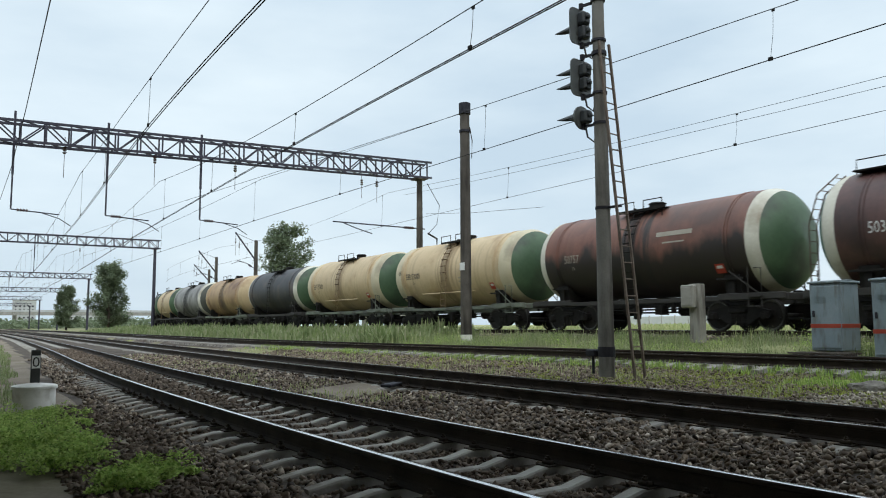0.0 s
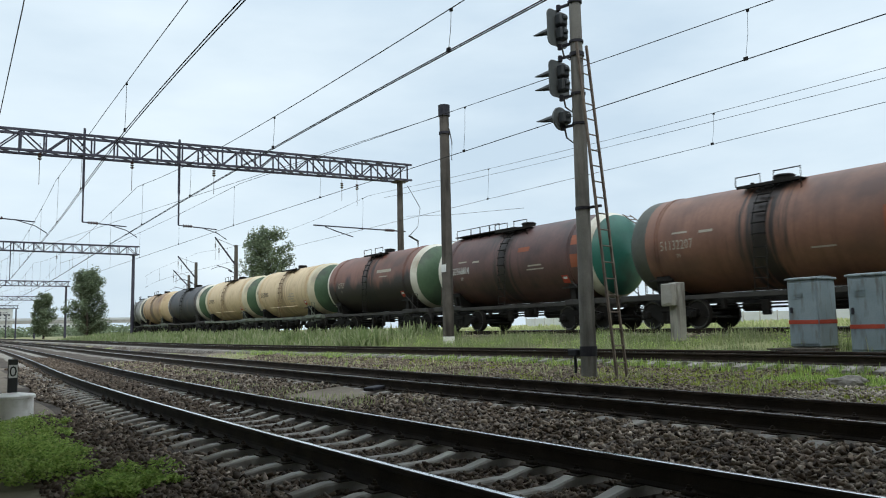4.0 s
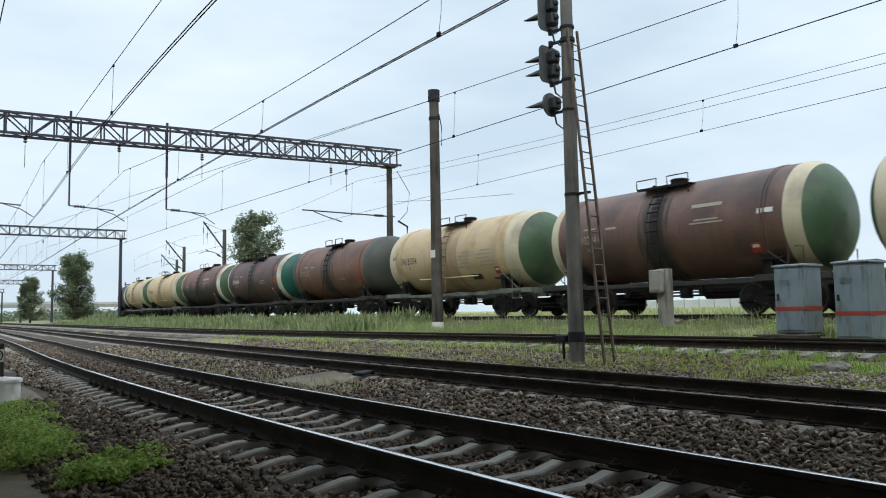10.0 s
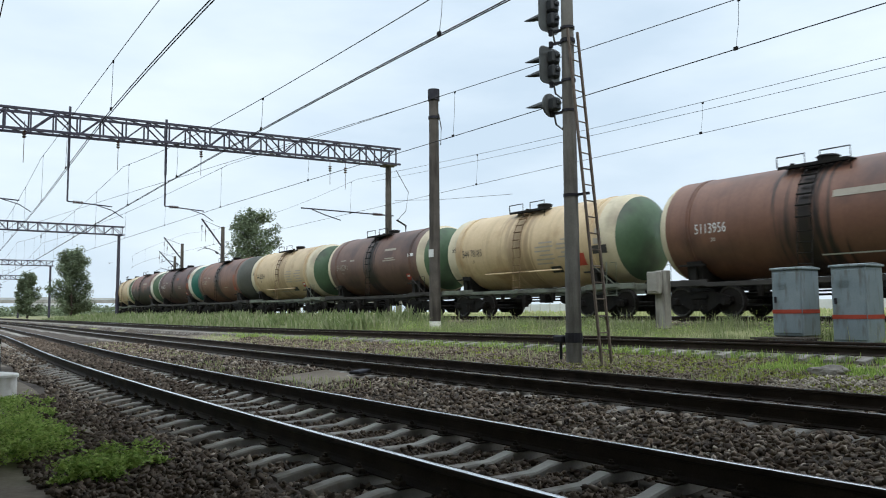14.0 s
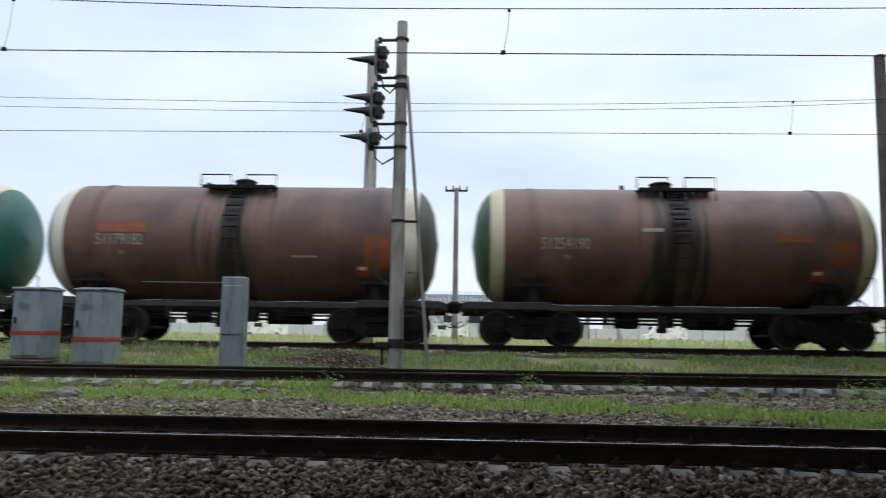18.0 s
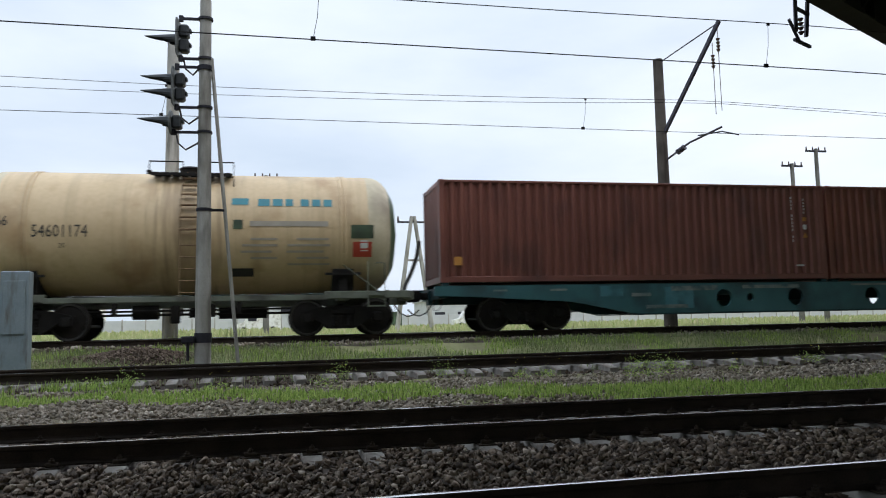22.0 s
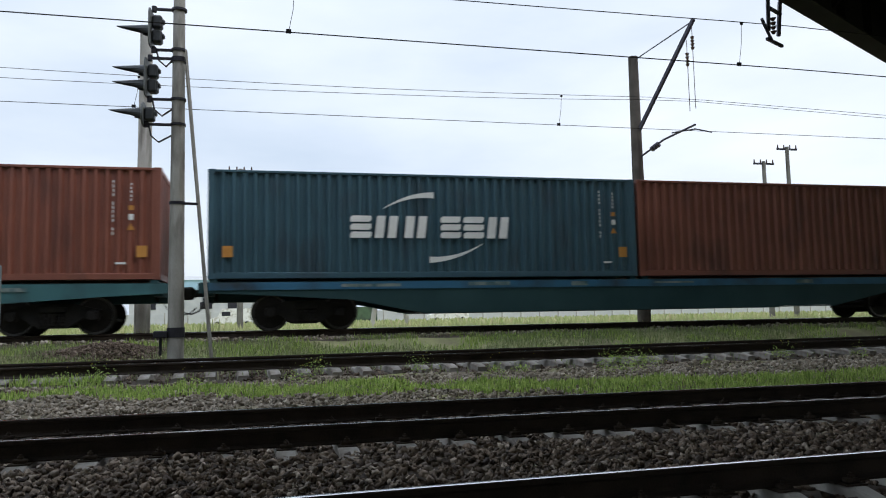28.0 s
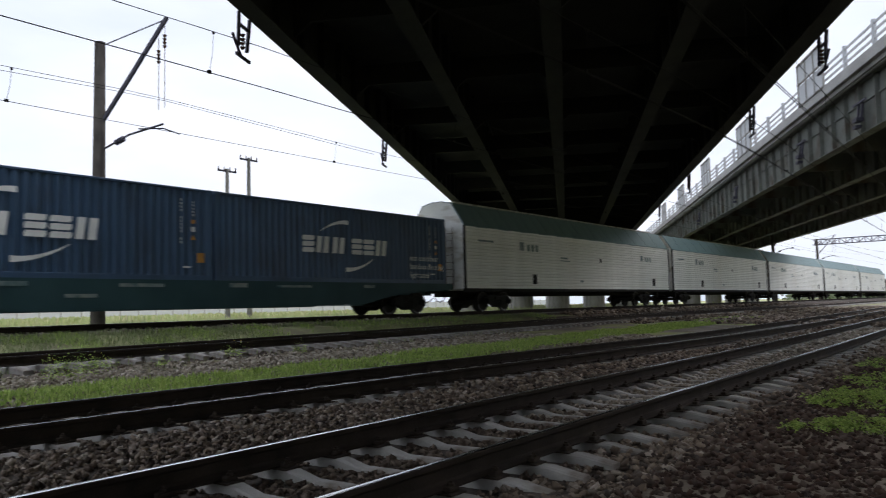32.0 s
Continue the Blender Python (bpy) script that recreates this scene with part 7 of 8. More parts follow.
# ---------------------------------------------------------------- cabinets and small lineside things
def relay_cabinet(x, y, z, turn, label, W=0.73, H=1.52):
    c = thing("relay_cabinet", label, "equipment cabinet", pose(x, y, z, 0, 0, turn), group="trackside cabinets")
    D = 0.74
    mb = MB(); mb.box((0, 0, H / 2), (D, W, H), bev=0.015); part("body", mb, CAB_GREY, c)
    mb = MB(); mb.box((0, 0, H + 0.025), (D + 0.08, W + 0.08, 0.05), bev=0.015); mb.prism([(-D / 2 - 0.03, H + 0.05), (D / 2 + 0.03, H + 0.05), (0, H + 0.085)], -W / 2 - 0.03, W / 2 + 0.03); part("lid", mb, CAB_GREY, c)
    mb = MB(); mb.box((-D / 2 - 0.012, 0.0, H / 2), (0.024, W - 0.06, H - 0.12), bev=0.008); d = part("door", mb, CAB_GREY, c)
    mb = MB(); mb.box((-D / 2 - 0.04, W / 2 - 0.1, H * 0.55), (0.04, 0.05, 0.14), bev=0.01); part("handle", mb, STEEL, d)
    mb = MB()
    for k in range(4):
        mb.box((-D / 2 - 0.03, 0.1, H - 0.3 - 0.04 * k), (0.012, 0.26, 0.018))
    part("vent", mb, CAB_GREY, d)
    mb = MB(); mb.box((-D / 2 - 0.026, 0, 0.56), (0.008, W - 0.02, 0.09)); mb.box((0, -W / 2 - 0.004, 0.56), (D, 0.008, 0.09)); mb.box((0, W / 2 + 0.004, 0.56), (D, 0.008, 0.09)); part("stripe", mb, RED, c, "orange-red warning stripe")
    mb = MB()
    for k in (-0.25, 0.25):
        mb.box((0, k, -0.1), (D * 0.9, 0.12, 0.2))
    part("foot", mb, CONCRETE, c)
    return c


zc = EZ - 0.62
relay_cabinet(17.07, 9.87, zc, 0, "grey-blue metal relay cabinet with a red stripe")
relay_cabinet(17.07, 8.45, zc - 0.12, 0, "grey-blue metal relay cabinet beside its twin", 0.75, 1.64)
pal = thing("pallet", "weathered dark timber pallet before the cabinets", "pallet", pose(16.35, 9.75, ground_height(16.35, 9.75) + 0.02))
for k in range(5):
    mb = MB(); mb.box((-0.3 + 0.15 * k, 0, 0.27), (0.11, 1.3, 0.035)); part("board", mb, WOOD, pal)
for k in (-0.5, 0, 0.5):
    mb = MB(); mb.box((0, k, 0.125), (0.7, 0.1, 0.25)); part("bearer", mb, WOOD, pal)


def post_box(x, y, z, h, label, w=0.52, split=True):
    p = thing("junction_post", label, "junction box", pose(x, y, z))
    mb = MB(); mb.box((0, 0, h / 2), (0.3, w, h), bev=0.02); part("post", mb, JUNCTION if split else CAB_GREY, p)
    mb = MB()
    if split:
        mb.box((-0.24, 0.1, h - 0.36), (0.2, 0.44, 0.66), bev=0.03)
    else:
        mb.box((-0.165, 0, h - 0.75), (0.03, w - 0.12, 1.1), bev=0.01)
    part("box", mb, JUNCTION if split else CAB_GREY, p)
    mb = MB()
    if split:
        mb.box((-0.35, 0.1, h - 0.36), (0.02, 0.34, 0.52), bev=0.01)
    else:
        mb.box((-0.185, 0.0, h - 0.85), (0.02, 0.06, 0.2))
    part("door", mb, JUNCTION if split else CAB_GREY, p)
    return p


post_box(18.2, 14.6, EZ - 0.55, 1.7, "grey concrete post with a junction box in tall grass", 0.36)
post_box(17.3, 5.42, EZ - 0.79, 2.07, "narrow grey metal cabinet post by the train's track", 0.55, False)

mk = thing("track_marker", "white round concrete marker block with a black zero post", "track marker", pose(1.22, 13.75, EZ - 1.27))
mb = MB(); mb.lathe([(-0.05, 0.02), (-0.05, 0.305), (0.3, 0.305), (0.305, 0.33), (0.345, 0.33), (0.36, 0.31), (0.4, 0.02)], 32, "z"); me = mb.mesh("base", WHITE, True); fix_normals(me); part("base", me, None, mk)
mb = MB(); mb.box((0, 0, 0.65), (0.135, 0.09, 0.52), bev=0.01); part("post", mb, BLACK, mk)
v, f = letters("0", 0.23)
mb = MB(); mb.add([(p[0], -0.054, 0.71 + p[1]) for p in v], f); part("digit", mb, BLACK, mk)
mb = MB(); mb.box((0, -0.05, 0.72), (0.12, 0.006, 0.2)); part("plate", mb, MARK_WHITE, mk)

pl = thing("iron_plate", "dark iron plate lying in the ballast", "plate", pose(6.95, 12.5, 0.36, 0, 0, 40))
mb = MB(); mb.box((0, 0, 0), (0.62, 0.2, 0.06), bev=0.015); part("plate", mb, STEEL, pl)


def boulder(x, y, z, s, label):
    bm = bmesh.new(); bmesh.ops.create_icosphere(bm, subdivisions=3, radius=1)
    for v_ in bm.verts:
        n_ = noise.noise(v_.co * 1.3 + Vector((x, y, 0))) * 0.5 + noise.noise(v_.co * 4) * 0.15
        v_.co = Vector((v_.co.x * s[0], v_.co.y * s[1], v_.co.z * s[2])) * (1 + n_)
    me = bpy.data.meshes.new("boulder"); bm.to_mesh(me); bm.free(); me.materials.append(ROCK)
    return tagged(new("boulder", me), label, "rock") , me


rk, _ = boulder(1, 2, 3, (0.18, 0.28, 0.13), "rough dark lump of broken concrete in the grass")
rk.matrix_basis = pose(12.1, 6.5, 0.42)


# ---------------------------------------------------------------- far background
def warehouse(x, y0, y1, h, mat, label, band=None, band_h=1.6, depth=18):
    z0 = 0.9
    w = thing("warehouse", label, "warehouse", pose(x, 0, z0), group="far warehouses")
    part("wall", MB().box((depth / 2, (y0 + y1) / 2, h / 2), (depth, abs(y1 - y0), h)), mat, w)
    part("roof", MB().prism([(-0.5, h), (depth / 2, h + 1.2), (depth + 0.5, h)], min(y0, y1) - 0.4, max(y0, y1) + 0.4), FENCE, w)
    if band:
        part("sign_band", MB().box((-0.12, (y0 + y1) / 2, h - band_h / 2), (0.2, abs(y1 - y0) * 0.96, band_h)), band, w)
    n = int(abs(y1 - y0) / 5)
    win = MB().box((0, 0, 0), (0.1, 2.2, 1.3)).mesh("window", STEEL)
    for k in range(n):
        part("window", win, None, w, at=pose(-0.06, min(y0, y1) + 2.5 + 5 * k, h * 0.45))
    return w


wh = warehouse(150, 23, -8, 8.7, FENCE, "low pale warehouse with a light-blue sign band", SIGN_BLUE, 2.6)
v, f = letters("АВТОЗАПЧАСТИ", 2.3, 1.05)
wx = max(p[0] for p in v)
part("sign_lettering", MB().add([(-0.26, 3.4 - p[0] * 6.3 / wx, 7.35 + p[1]) for p in v], f), MARK_RED, wh, "red lettering on the sign")
warehouse(170, 75, 40, 6.5, WHITE, "long white warehouse far behind the yard")
warehouse(160, -30, -75, 5.5, FENCE, "long grey warehouse far behind the yard")
warehouse(190, -95, -150, 6.0, WHITE, "white warehouse far behind the fence")

fence = thing("concrete_fence", "long pale concrete panel fence beyond the yard", "fence")
pan = MB().box((0, 0, 0.95), (0.14, 2.9, 1.9), bev=0.02).mesh("panel", FENCE)
fp = MB().box((0, 0, 1.0), (0.2, 0.16, 2.1)).mesh("fence_post", CONCRETE)
for k in range(110):
    y = 130 - 3.05 * k
    part("panel", pan, None, fence, at=pose(112, y, 0.95))
    part("fence_post", fp, None, fence, at=pose(112, y + 1.52, 0.95))


def crossarm_pole(x, y, top, label, arms=2, mat=CONCRETE_DARK, span=1.4):
    p = concrete_pole(x, y, top, label, 0.17, 0.11, mat, name="utility_pole", base=0.6)
    H = top - 0.6
    for k in range(arms):
        a = part("crossarm", MB().box((0, 0, H - 0.15 - 0.9 * k), (0.1, span * (1 - 0.25 * k), 0.1)), STEEL, p)
        for e in (-0.46, -0.15, 0.15, 0.46):
            part("insulator", MB().rod((0, e * span * (1 - 0.25 * k), H - 0.1 - 0.9 * k), (0, e * span * (1 - 0.25 * k), H + 0.12 - 0.9 * k), 0.05, 0.03, n=8), INSULATOR, a)
    return p


crossarm_pole(40, -31.6, 10.1 + EZ, "concrete utility pole with a crossarm of insulators", 1)
crossarm_pole(40, -29.9, 9.15 + EZ, "shorter concrete utility pole with a crossarm", 1)
crossarm_pole(40, 0.9, 7.85 + EZ, "thin utility pole with a short crossarm", 1, span=1.2)
crossarm_pole(60, 24.4, 7.3 + EZ, "thin far utility pole", 1, span=1.0)
crossarm_pole(75, -6.0, 6.5 + EZ, "thin far utility pole", 1, span=1.2)
af = thing("a_frame_pole", "pale concrete pole of two leaning legs with insulators", "utility pole", pose(45, -7.6, 0.7))
for s in (-1, 1):
    part("leg", MB().rod((0, s * 1.15, -0.2), (0, s * 0.08, 7.25), 0.15, 0.11, n=12), CONCRETE, af)
part("tie", MB().beam((0, -0.45, 4.6), (0, 0.45, 4.6), 0.12), CONCRETE, af)
part("crossarm", MB().box((0, 0, 6.9), (0.1, 1.9, 0.1)), STEEL, af)
for e in (-0.9, 0, 0.9):
    part("insulator", MB().rod((0, e, 6.95), (0, e, 7.25), 0.07, 0.04, n=8), INSULATOR, af)


def van(x, y, paint, label, L=5.2, H=2.2):
    v = thing("parked_van", label, "van", pose(x, y, 0.95), group="vehicles parked far off")
    part("body", MB().add(*van_shape(L, H)), paint, v)
    for yy in (-L / 2 + 0.9, L / 2 - 0.9):
        for xx in (-0.9, 0.9):
            part("wheel", MB().rod((xx - 0.1, yy, 0.34), (xx + 0.1, yy, 0.34), 0.34, n=14), BLACK, v)
    part("window", MB().box((-0.965, L / 2 - 1.9, H * 0.72), (0.03, 1.0, 0.5)), STEEL, v)
    return v


def van_shape(L, H):
    prof = [(-L / 2, 0.35), (L / 2, 0.35), (L / 2, 1.0), (L / 2 - 0.9, 1.25), (L / 2 - 1.5, H), (-L / 2, H)]
    n = len(prof)
    vs = [(d, a, b) for d in (-0.95, 0.95) for a, b in prof]
    return vs, [tuple(range(n))[::-1], tuple(range(n, 2 * n))] + [(i, (i + 1) % n, n + (i + 1) % n, n + i) for i in range(n)]


for x, y, paint, lab in ((95, 3.0, WHITE, "white van parked before the far fence"), (97, -12.0, GREEN, "green van parked before the far fence"), (96, 26.0, WHITE, "white van parked before the far fence"), (97, -24, WHITE, "white van parked near the far fence")):
    van(x, y, paint, lab)

# unfinished concrete frame far behind
fb = thing("unfinished_building", "unfinished grey concrete building frame, floors open", "building", pose(200, -12.3, 1.0))
fs_ = MB().box((0, 0, 0), (14, 13.6, 0.45)).mesh("floor_slab", CONCRETE)
cm_ = MB().box((0, 0, 1.55), (0.55, 0.55, 3.2)).mesh("column", CONCRETE)
bw_ = MB().box((0, 0, 1.5), (0.4, 13.0, 3.0)).mesh("back_wall", CONCRETE_DARK)
for k in range(5):
    part("floor_slab", fs_, None, fb, at=pose(0, 0, 3.1 * k + 0.2))
    if k < 4:
        part("back_wall", bw_, None, fb, at=pose(5.5, 0, 3.1 * k + 0.4))
        for i in range(6):
            for d in (-6.6, 0):
                part("column", cm_, None, fb, at=pose(d, -6.4 + 2.56 * i, 3.1 * k + 0.3))
for i in (0, 2, 5):
    part("column", cm_, None, fb, at=pose(-6.6, -6.4 + 2.56 * i, 12.6))

# far viaduct at the end of the view along the tracks
via = thing("viaduct", "long low concrete road viaduct in the distance", "viaduct", pose(0, 430, 0))
part("deck", MB().box((60, 0, 6.6 + EZ), (420, 9, 1.6)), CONCRETE, via)
col = MB().box((0, 0, 3.2), (1.4, 6, 6.6)).mesh("column", CONCRETE)
for k in range(18):
    part("column", col, None, via, at=pose(-140 + 24 * k, 0, 0.8))
rl = MB().box((60, -4.4, 7.9 + EZ), (420, 0.15, 0.9))
part("parapet", rl, FENCE, via)
for x, y, w, h in ((52, 700, 16, 22), (96, 720, 30, 15), (30, 760, 12, 18)):
    blk = thing("apartment_block", "pale distant apartment block behind the viaduct", "building", pose(x, y, 0.5), group="distant blocks")
    part("wall", MB().box((0, 0, h / 2), (w, 12, h)), FENCE, blk)
    wm = MB().box((0, 0, 0), (1.2, 0.1, 1.4)).mesh("window", STEEL)
    for i in range(int(w / 3)):
        for j in range(int(h / 3) - 1):
            part("window", wm, None, blk, at=pose(-w / 2 + 1.6 + 3 * i, -6.05, 2.4 + 3 * j))
    part("roof", MB().box((0, 0, h + 0.2), (w + 0.6, 12.6, 0.4)), CONCRETE, blk)

rng = np.random.default_rng(7)


def soup(name, base_v, base_f, place, size, turn, mat, squash=None):
    """Many copies of small pieces joined: base shapes chosen in turn, each placed, scaled and turned."""
    n = len(place)
    kinds = len(base_v)
    vs, fs, off = [], [], 0
    for k in range(kinds):
        sel = np.arange(k, n, kinds)
        if not len(sel):
            continue
        b = base_v[k]
        R = turn[sel]
        s = size[sel]
        s = s[:, None, None] if s.ndim == 1 else s[:, None, :]
        v = np.einsum("nij,nvj->nvi", R, b[None] * s) + place[sel][:, None]
        m = len(b)
        f = (base_f[k][None] + (np.arange(len(sel)) * m)[:, None, None] + off)
        vs.append(v.reshape(-1, 3)); fs.append(f.reshape(-1, base_f[k].shape[1])); off += len(sel) * m
    V, F = np.concatenate(vs), np.concatenate(fs)
    me = bpy.data.meshes.new(name)
    me.vertices.add(len(V)); me.vertices.foreach_set("co", V.astype(np.float32).ravel())
    k = F.shape[1]
    me.loops.add(F.size); me.loops.foreach_set("vertex_index", F.astype(np.int32).ravel())
    me.polygons.add(len(F)); me.polygons.foreach_set("loop_start", np.arange(0, F.size, k, dtype=np.int32))
    me.polygons.foreach_set("loop_total", np.full(len(F), k, dtype=np.int32))
    me.update(calc_edges=True)
    me.materials.append(mat)
    return me


def spin(n, full=True):
    """Random turns: all ways, or about the upright axis alone."""
    a = rng.uniform(0, 2 * np.pi, n)
    c, s, z, o = np.cos(a), np.sin(a), np.zeros(n), np.ones(n)
    Z = np.stack([np.stack([c, -s, z], -1), np.stack([s, c, z], -1), np.stack([z, z, o], -1)], 1)
    if not full:
        return Z
    b = rng.uniform(-0.9, 0.9, n)
    c, s = np.cos(b), np.sin(b)
    X = np.stack([np.stack([o, z, z], -1), np.stack([z, c, -s], -1), np.stack([z, s, c], -1)], 1)
    b = rng.uniform(-0.9, 0.9, n)
    c, s = np.cos(b), np.sin(b)
    Y = np.stack([np.stack([c, z, s], -1), np.stack([z, o, z], -1), np.stack([-s, z, c], -1)], 1)
    return Z @ X @ Y


GYS = np.arange(-60, 121, 0.5)
GXS = np.arange(-12, 45, 0.25)
GTAB = np.array([[ground_height(x, y) for x in GXS] for y in GYS])
NTAB = np.array([[NEAR1(y), NEAR2(y), NEAR3(y), track4_x(y)] for y in GYS])


def gz(x, y):
    """Ground heights for arrays of places."""
    i = np.clip((y - GYS[0]) / 0.5, 0, len(GYS) - 1.001); j = np.clip((x - GXS[0]) / 0.25, 0, len(GXS) - 1.001)
    i0, j0 = i.astype(int), j.astype(int)
    u, v = i - i0, j - j0
    return GTAB[i0, j0] * (1 - u) * (1 - v) + GTAB[i0 + 1, j0] * u * (1 - v) + GTAB[i0, j0 + 1] * (1 - u) * v + GTAB[i0 + 1, j0 + 1] * u * v


def near(k, y):
    return np.interp(y, GYS, NTAB[:, k])


def patches(x, y, f, seed):
    return np.array([noise.noise((a * f, b * f, seed)) for a, b in zip(x, y)])


# ---------------------------------------------------------------- ballast stones
CUBE = np.array([[i, j, k] for i in (-1, 1) for j in (-1, 1) for k in (-1, 1)], float)
CUBE_F = np.array([(0, 1, 3, 2), (4, 6, 7, 5), (0, 4, 5, 1), (2, 3, 7, 6), (0, 2, 6, 4), (1, 5, 7, 3)])
ROCKS = []
for _ in range(14):
    q = CUBE * rng.uniform(0.55, 1.05, (1, 3)) * np.array([1.25, 1.0, 0.62]) + rng.uniform(-0.45, 0.45, (8, 3)) * np.array([1, 1, 0.7])
    ROCKS.append(q * 0.62)


def stones(name, x0, x1, y0, y1, density, radius, fade, label, mat=STONE, zone=None):
    n = int((x1 - x0) * (y1 - y0) * density)
    y = rng.uniform(y0, y1, n)
    x = rng.uniform(x0, x1, n)
    keep = np.ones(n, bool)
    d = np.hypot(x, y)
    keep &= rng.uniform(0, 1, n) < fade(d)
    t1, t2, t3 = near(0, y) + 0.79, near(1, y) + 0.79, near(2, y) + 0.79
    for c, head, start in ((t1, HEAD[0], -300), (t2, HEAD[1], -300), (t3, HEAD[2], -300)):
        ph = (y - start + 0.2725) % 0.545 - 0.2725
        on = (np.abs(x - c) < (1.15 if c is t2 else 1.4)) & (np.abs(ph) < (0.1 if c is t1 else 0.13))
        keep &= ~(on & (rng.uniform(0, 1, n) < 0.97))
        keep &= ~((np.abs(np.abs(x - c) - 0.79) < 0.1))
    if zone:
        keep &= zone(x, y, t1, t2, t3)
    x, y, d = x[keep], y[keep], d[keep]
    r = radius * rng.uniform(0.6, 1.45, len(x)) * (1 + np.clip(d - 10, 0, 20) * 0.03)
    z = gz(x, y) + np.where(np.abs(x - near(0, y) - 0.79) > 1.0, 0.05, 0.0) * np.array([noise.noise((a * 0.9, b * 0.9, 0)) for a, b in zip(x, y)]) + r * rng.uniform(-0.1, 0.5, len(x))
    P = np.stack([x, y, z], -1)
    me = soup(name, ROCKS, [CUBE_F] * len(ROCKS), P, r, spin(len(x)), mat)
    return tagged(new(name, me), label, "ballast", kind="stuff")


def edge(y, f=0.35, seed=31.0):
    """A wandering line for the borders between kinds of stone."""
    return np.array([noise.noise((0.3, v * f, seed)) for v in y]) * 0.9


near_fade = lambda d: np.where(d < 9, 1.0, 0.6)
far_fade = lambda d: np.clip(1.5 - d / 34, 0.25, 1)
inside = lambda x, y, a, b, c: np.abs(x - a) < 1.02
middle = lambda x, y, a, b, c: (np.abs(x - a) > 1.0) & (x > a - 1.75 + 0.3 * edge(y)) & (x < b + 1.75 + 0.3 * edge(y, 0.6))
stones("ballast_stones", 0.9, 11.5, -9, 12, 430, 0.036, near_fade, "angular brown crushed stone ballast round the rails", STONE, middle)
stones("ballast_stones", 1.6, 11.5, 12, 34, 190, 0.034, far_fade, "angular brown crushed stone ballast farther along", STONE, lambda x, y, a, b, c: middle(x, y, a, b, c) & ~((np.abs(x - 6.5) < 0.9) & (np.abs(y - 12.7) < 1.3)))
stones("ballast_stones", 1.2, 12.0, -36, -9, 150, 0.037, far_fade, "angular brown crushed stone ballast under the bridge", STONE, middle)
stones("track_stones", 2.6, 6.0, -9, 12, 480, 0.032, near_fade, "small dark stones between the sleepers of the bright track", STONE_BROWN, inside)
stones("track_stones", 2.6, 6.5, 12, 46, 250, 0.044, lambda d: np.clip(1.6 - d / 50, 0.4, 1), "dark stones between the sleepers farther along", STONE_BROWN, inside)
stones("track_stones", 2.6, 8.0, -34, -7, 200, 0.034, far_fade, "pale fine stones between the sleepers under the bridge", STONE_GREY, lambda x, y, a, b, c: inside(x, y, a, b, c) & (y + edge(x, 2.0) < -7.5))
stones("far_stones", 3.0, 20.0, -85, -36, 26, 0.075, lambda d: np.clip(1.6 - d / 80, 0.3, 1), "brown ballast along the tracks beyond the bridge", STONE, lambda x, y, a, b, c: (x > a - 2.0) & (np.abs(x - c + 3.3) > 1.0))
stones("mound_stones", 0.9, 3.2, 3.5, 14.2, 520, 0.031, near_fade, "dark brown earthy stones heaped beside the sleepers", STONE_BROWN, lambda x, y, a, b, c: (x < a - 1.6 + 0.3 * edge(y)) & (x > a - 2.75 + 0.35 * edge(y, 0.6) - 0.04 * (8 - y)))
stones("rusty_stones", 0.2, 4.2, -30, 3.5, 260, 0.034, lambda d: np.clip(1.6 - d / 22, 0.2, 1), "rust-red stones and earth beside the bright track", STONE_RED, lambda x, y, a, b, c: (x < a - 1.6 + 0.3 * edge(y)) & (x > a - 3.4 + 0.8 * edge(y, 0.5)))
stones("gravel_stones", 8.6, 15.0, 6, 30, 230, 0.032, lambda d: np.clip(1.5 - d / 30, 0.25, 1), "brown earthy gravel before the overgrown track", STONE_EARTH, lambda x, y, a, b, c: (x > b + 1.7 + 0.3 * edge(y, 0.6)) & (x < c - 1.3) & (y > 6.5 + edge(x, 1.5)))
stones("gravel_stones", 8.6, 15.0, -24, 8, 230, 0.034, lambda d: np.clip(1.5 - d / 26, 0.2, 1), "loose grey gravel before the overgrown track", STONE_GREY, lambda x, y, a, b, c: (x > b + 1.7 + 0.3 * edge(y, 0.6)) & (x < c - 1.55) & (y < 6.5 + edge(x, 1.5)))
stones("gravel_stones", 12.0, 18.0, -24, 26, 60, 0.034, lambda d: np.clip(1.6 - d / 26, 0.3, 1), "dull gravel between the overgrown track's sleepers", STONE_BROWN, lambda x, y, a, b, c: (x > c - 1.5) & (x < c + 2.2))
stones("gravel_stones", 20.1, 24.0, -30, 45, 34, 0.045, lambda d: np.clip(1.7 - d / 36, 0.3, 1), "grey ballast along the train's track", STONE_GREY)
n = 2600
hx, hy = rng.normal(18.6, 0.42, n), rng.normal(3.3, 0.75, n)
hz = gz(hx, hy) + 0.24 * np.exp(-((hx - 18.6) / 0.55) ** 2 - ((hy - 3.3) / 0.95) ** 2) * rng.uniform(0.75, 1.0, n)
tagged(new("gravel_heap", soup("gravel_heap", ROCKS, [CUBE_F] * len(ROCKS), np.stack([hx, hy, hz], -1), rng.uniform(0.025, 0.055, n), spin(n), STONE_BROWN)), "low heap of grey-brown gravel beside the train's track", "gravel", kind="stuff")

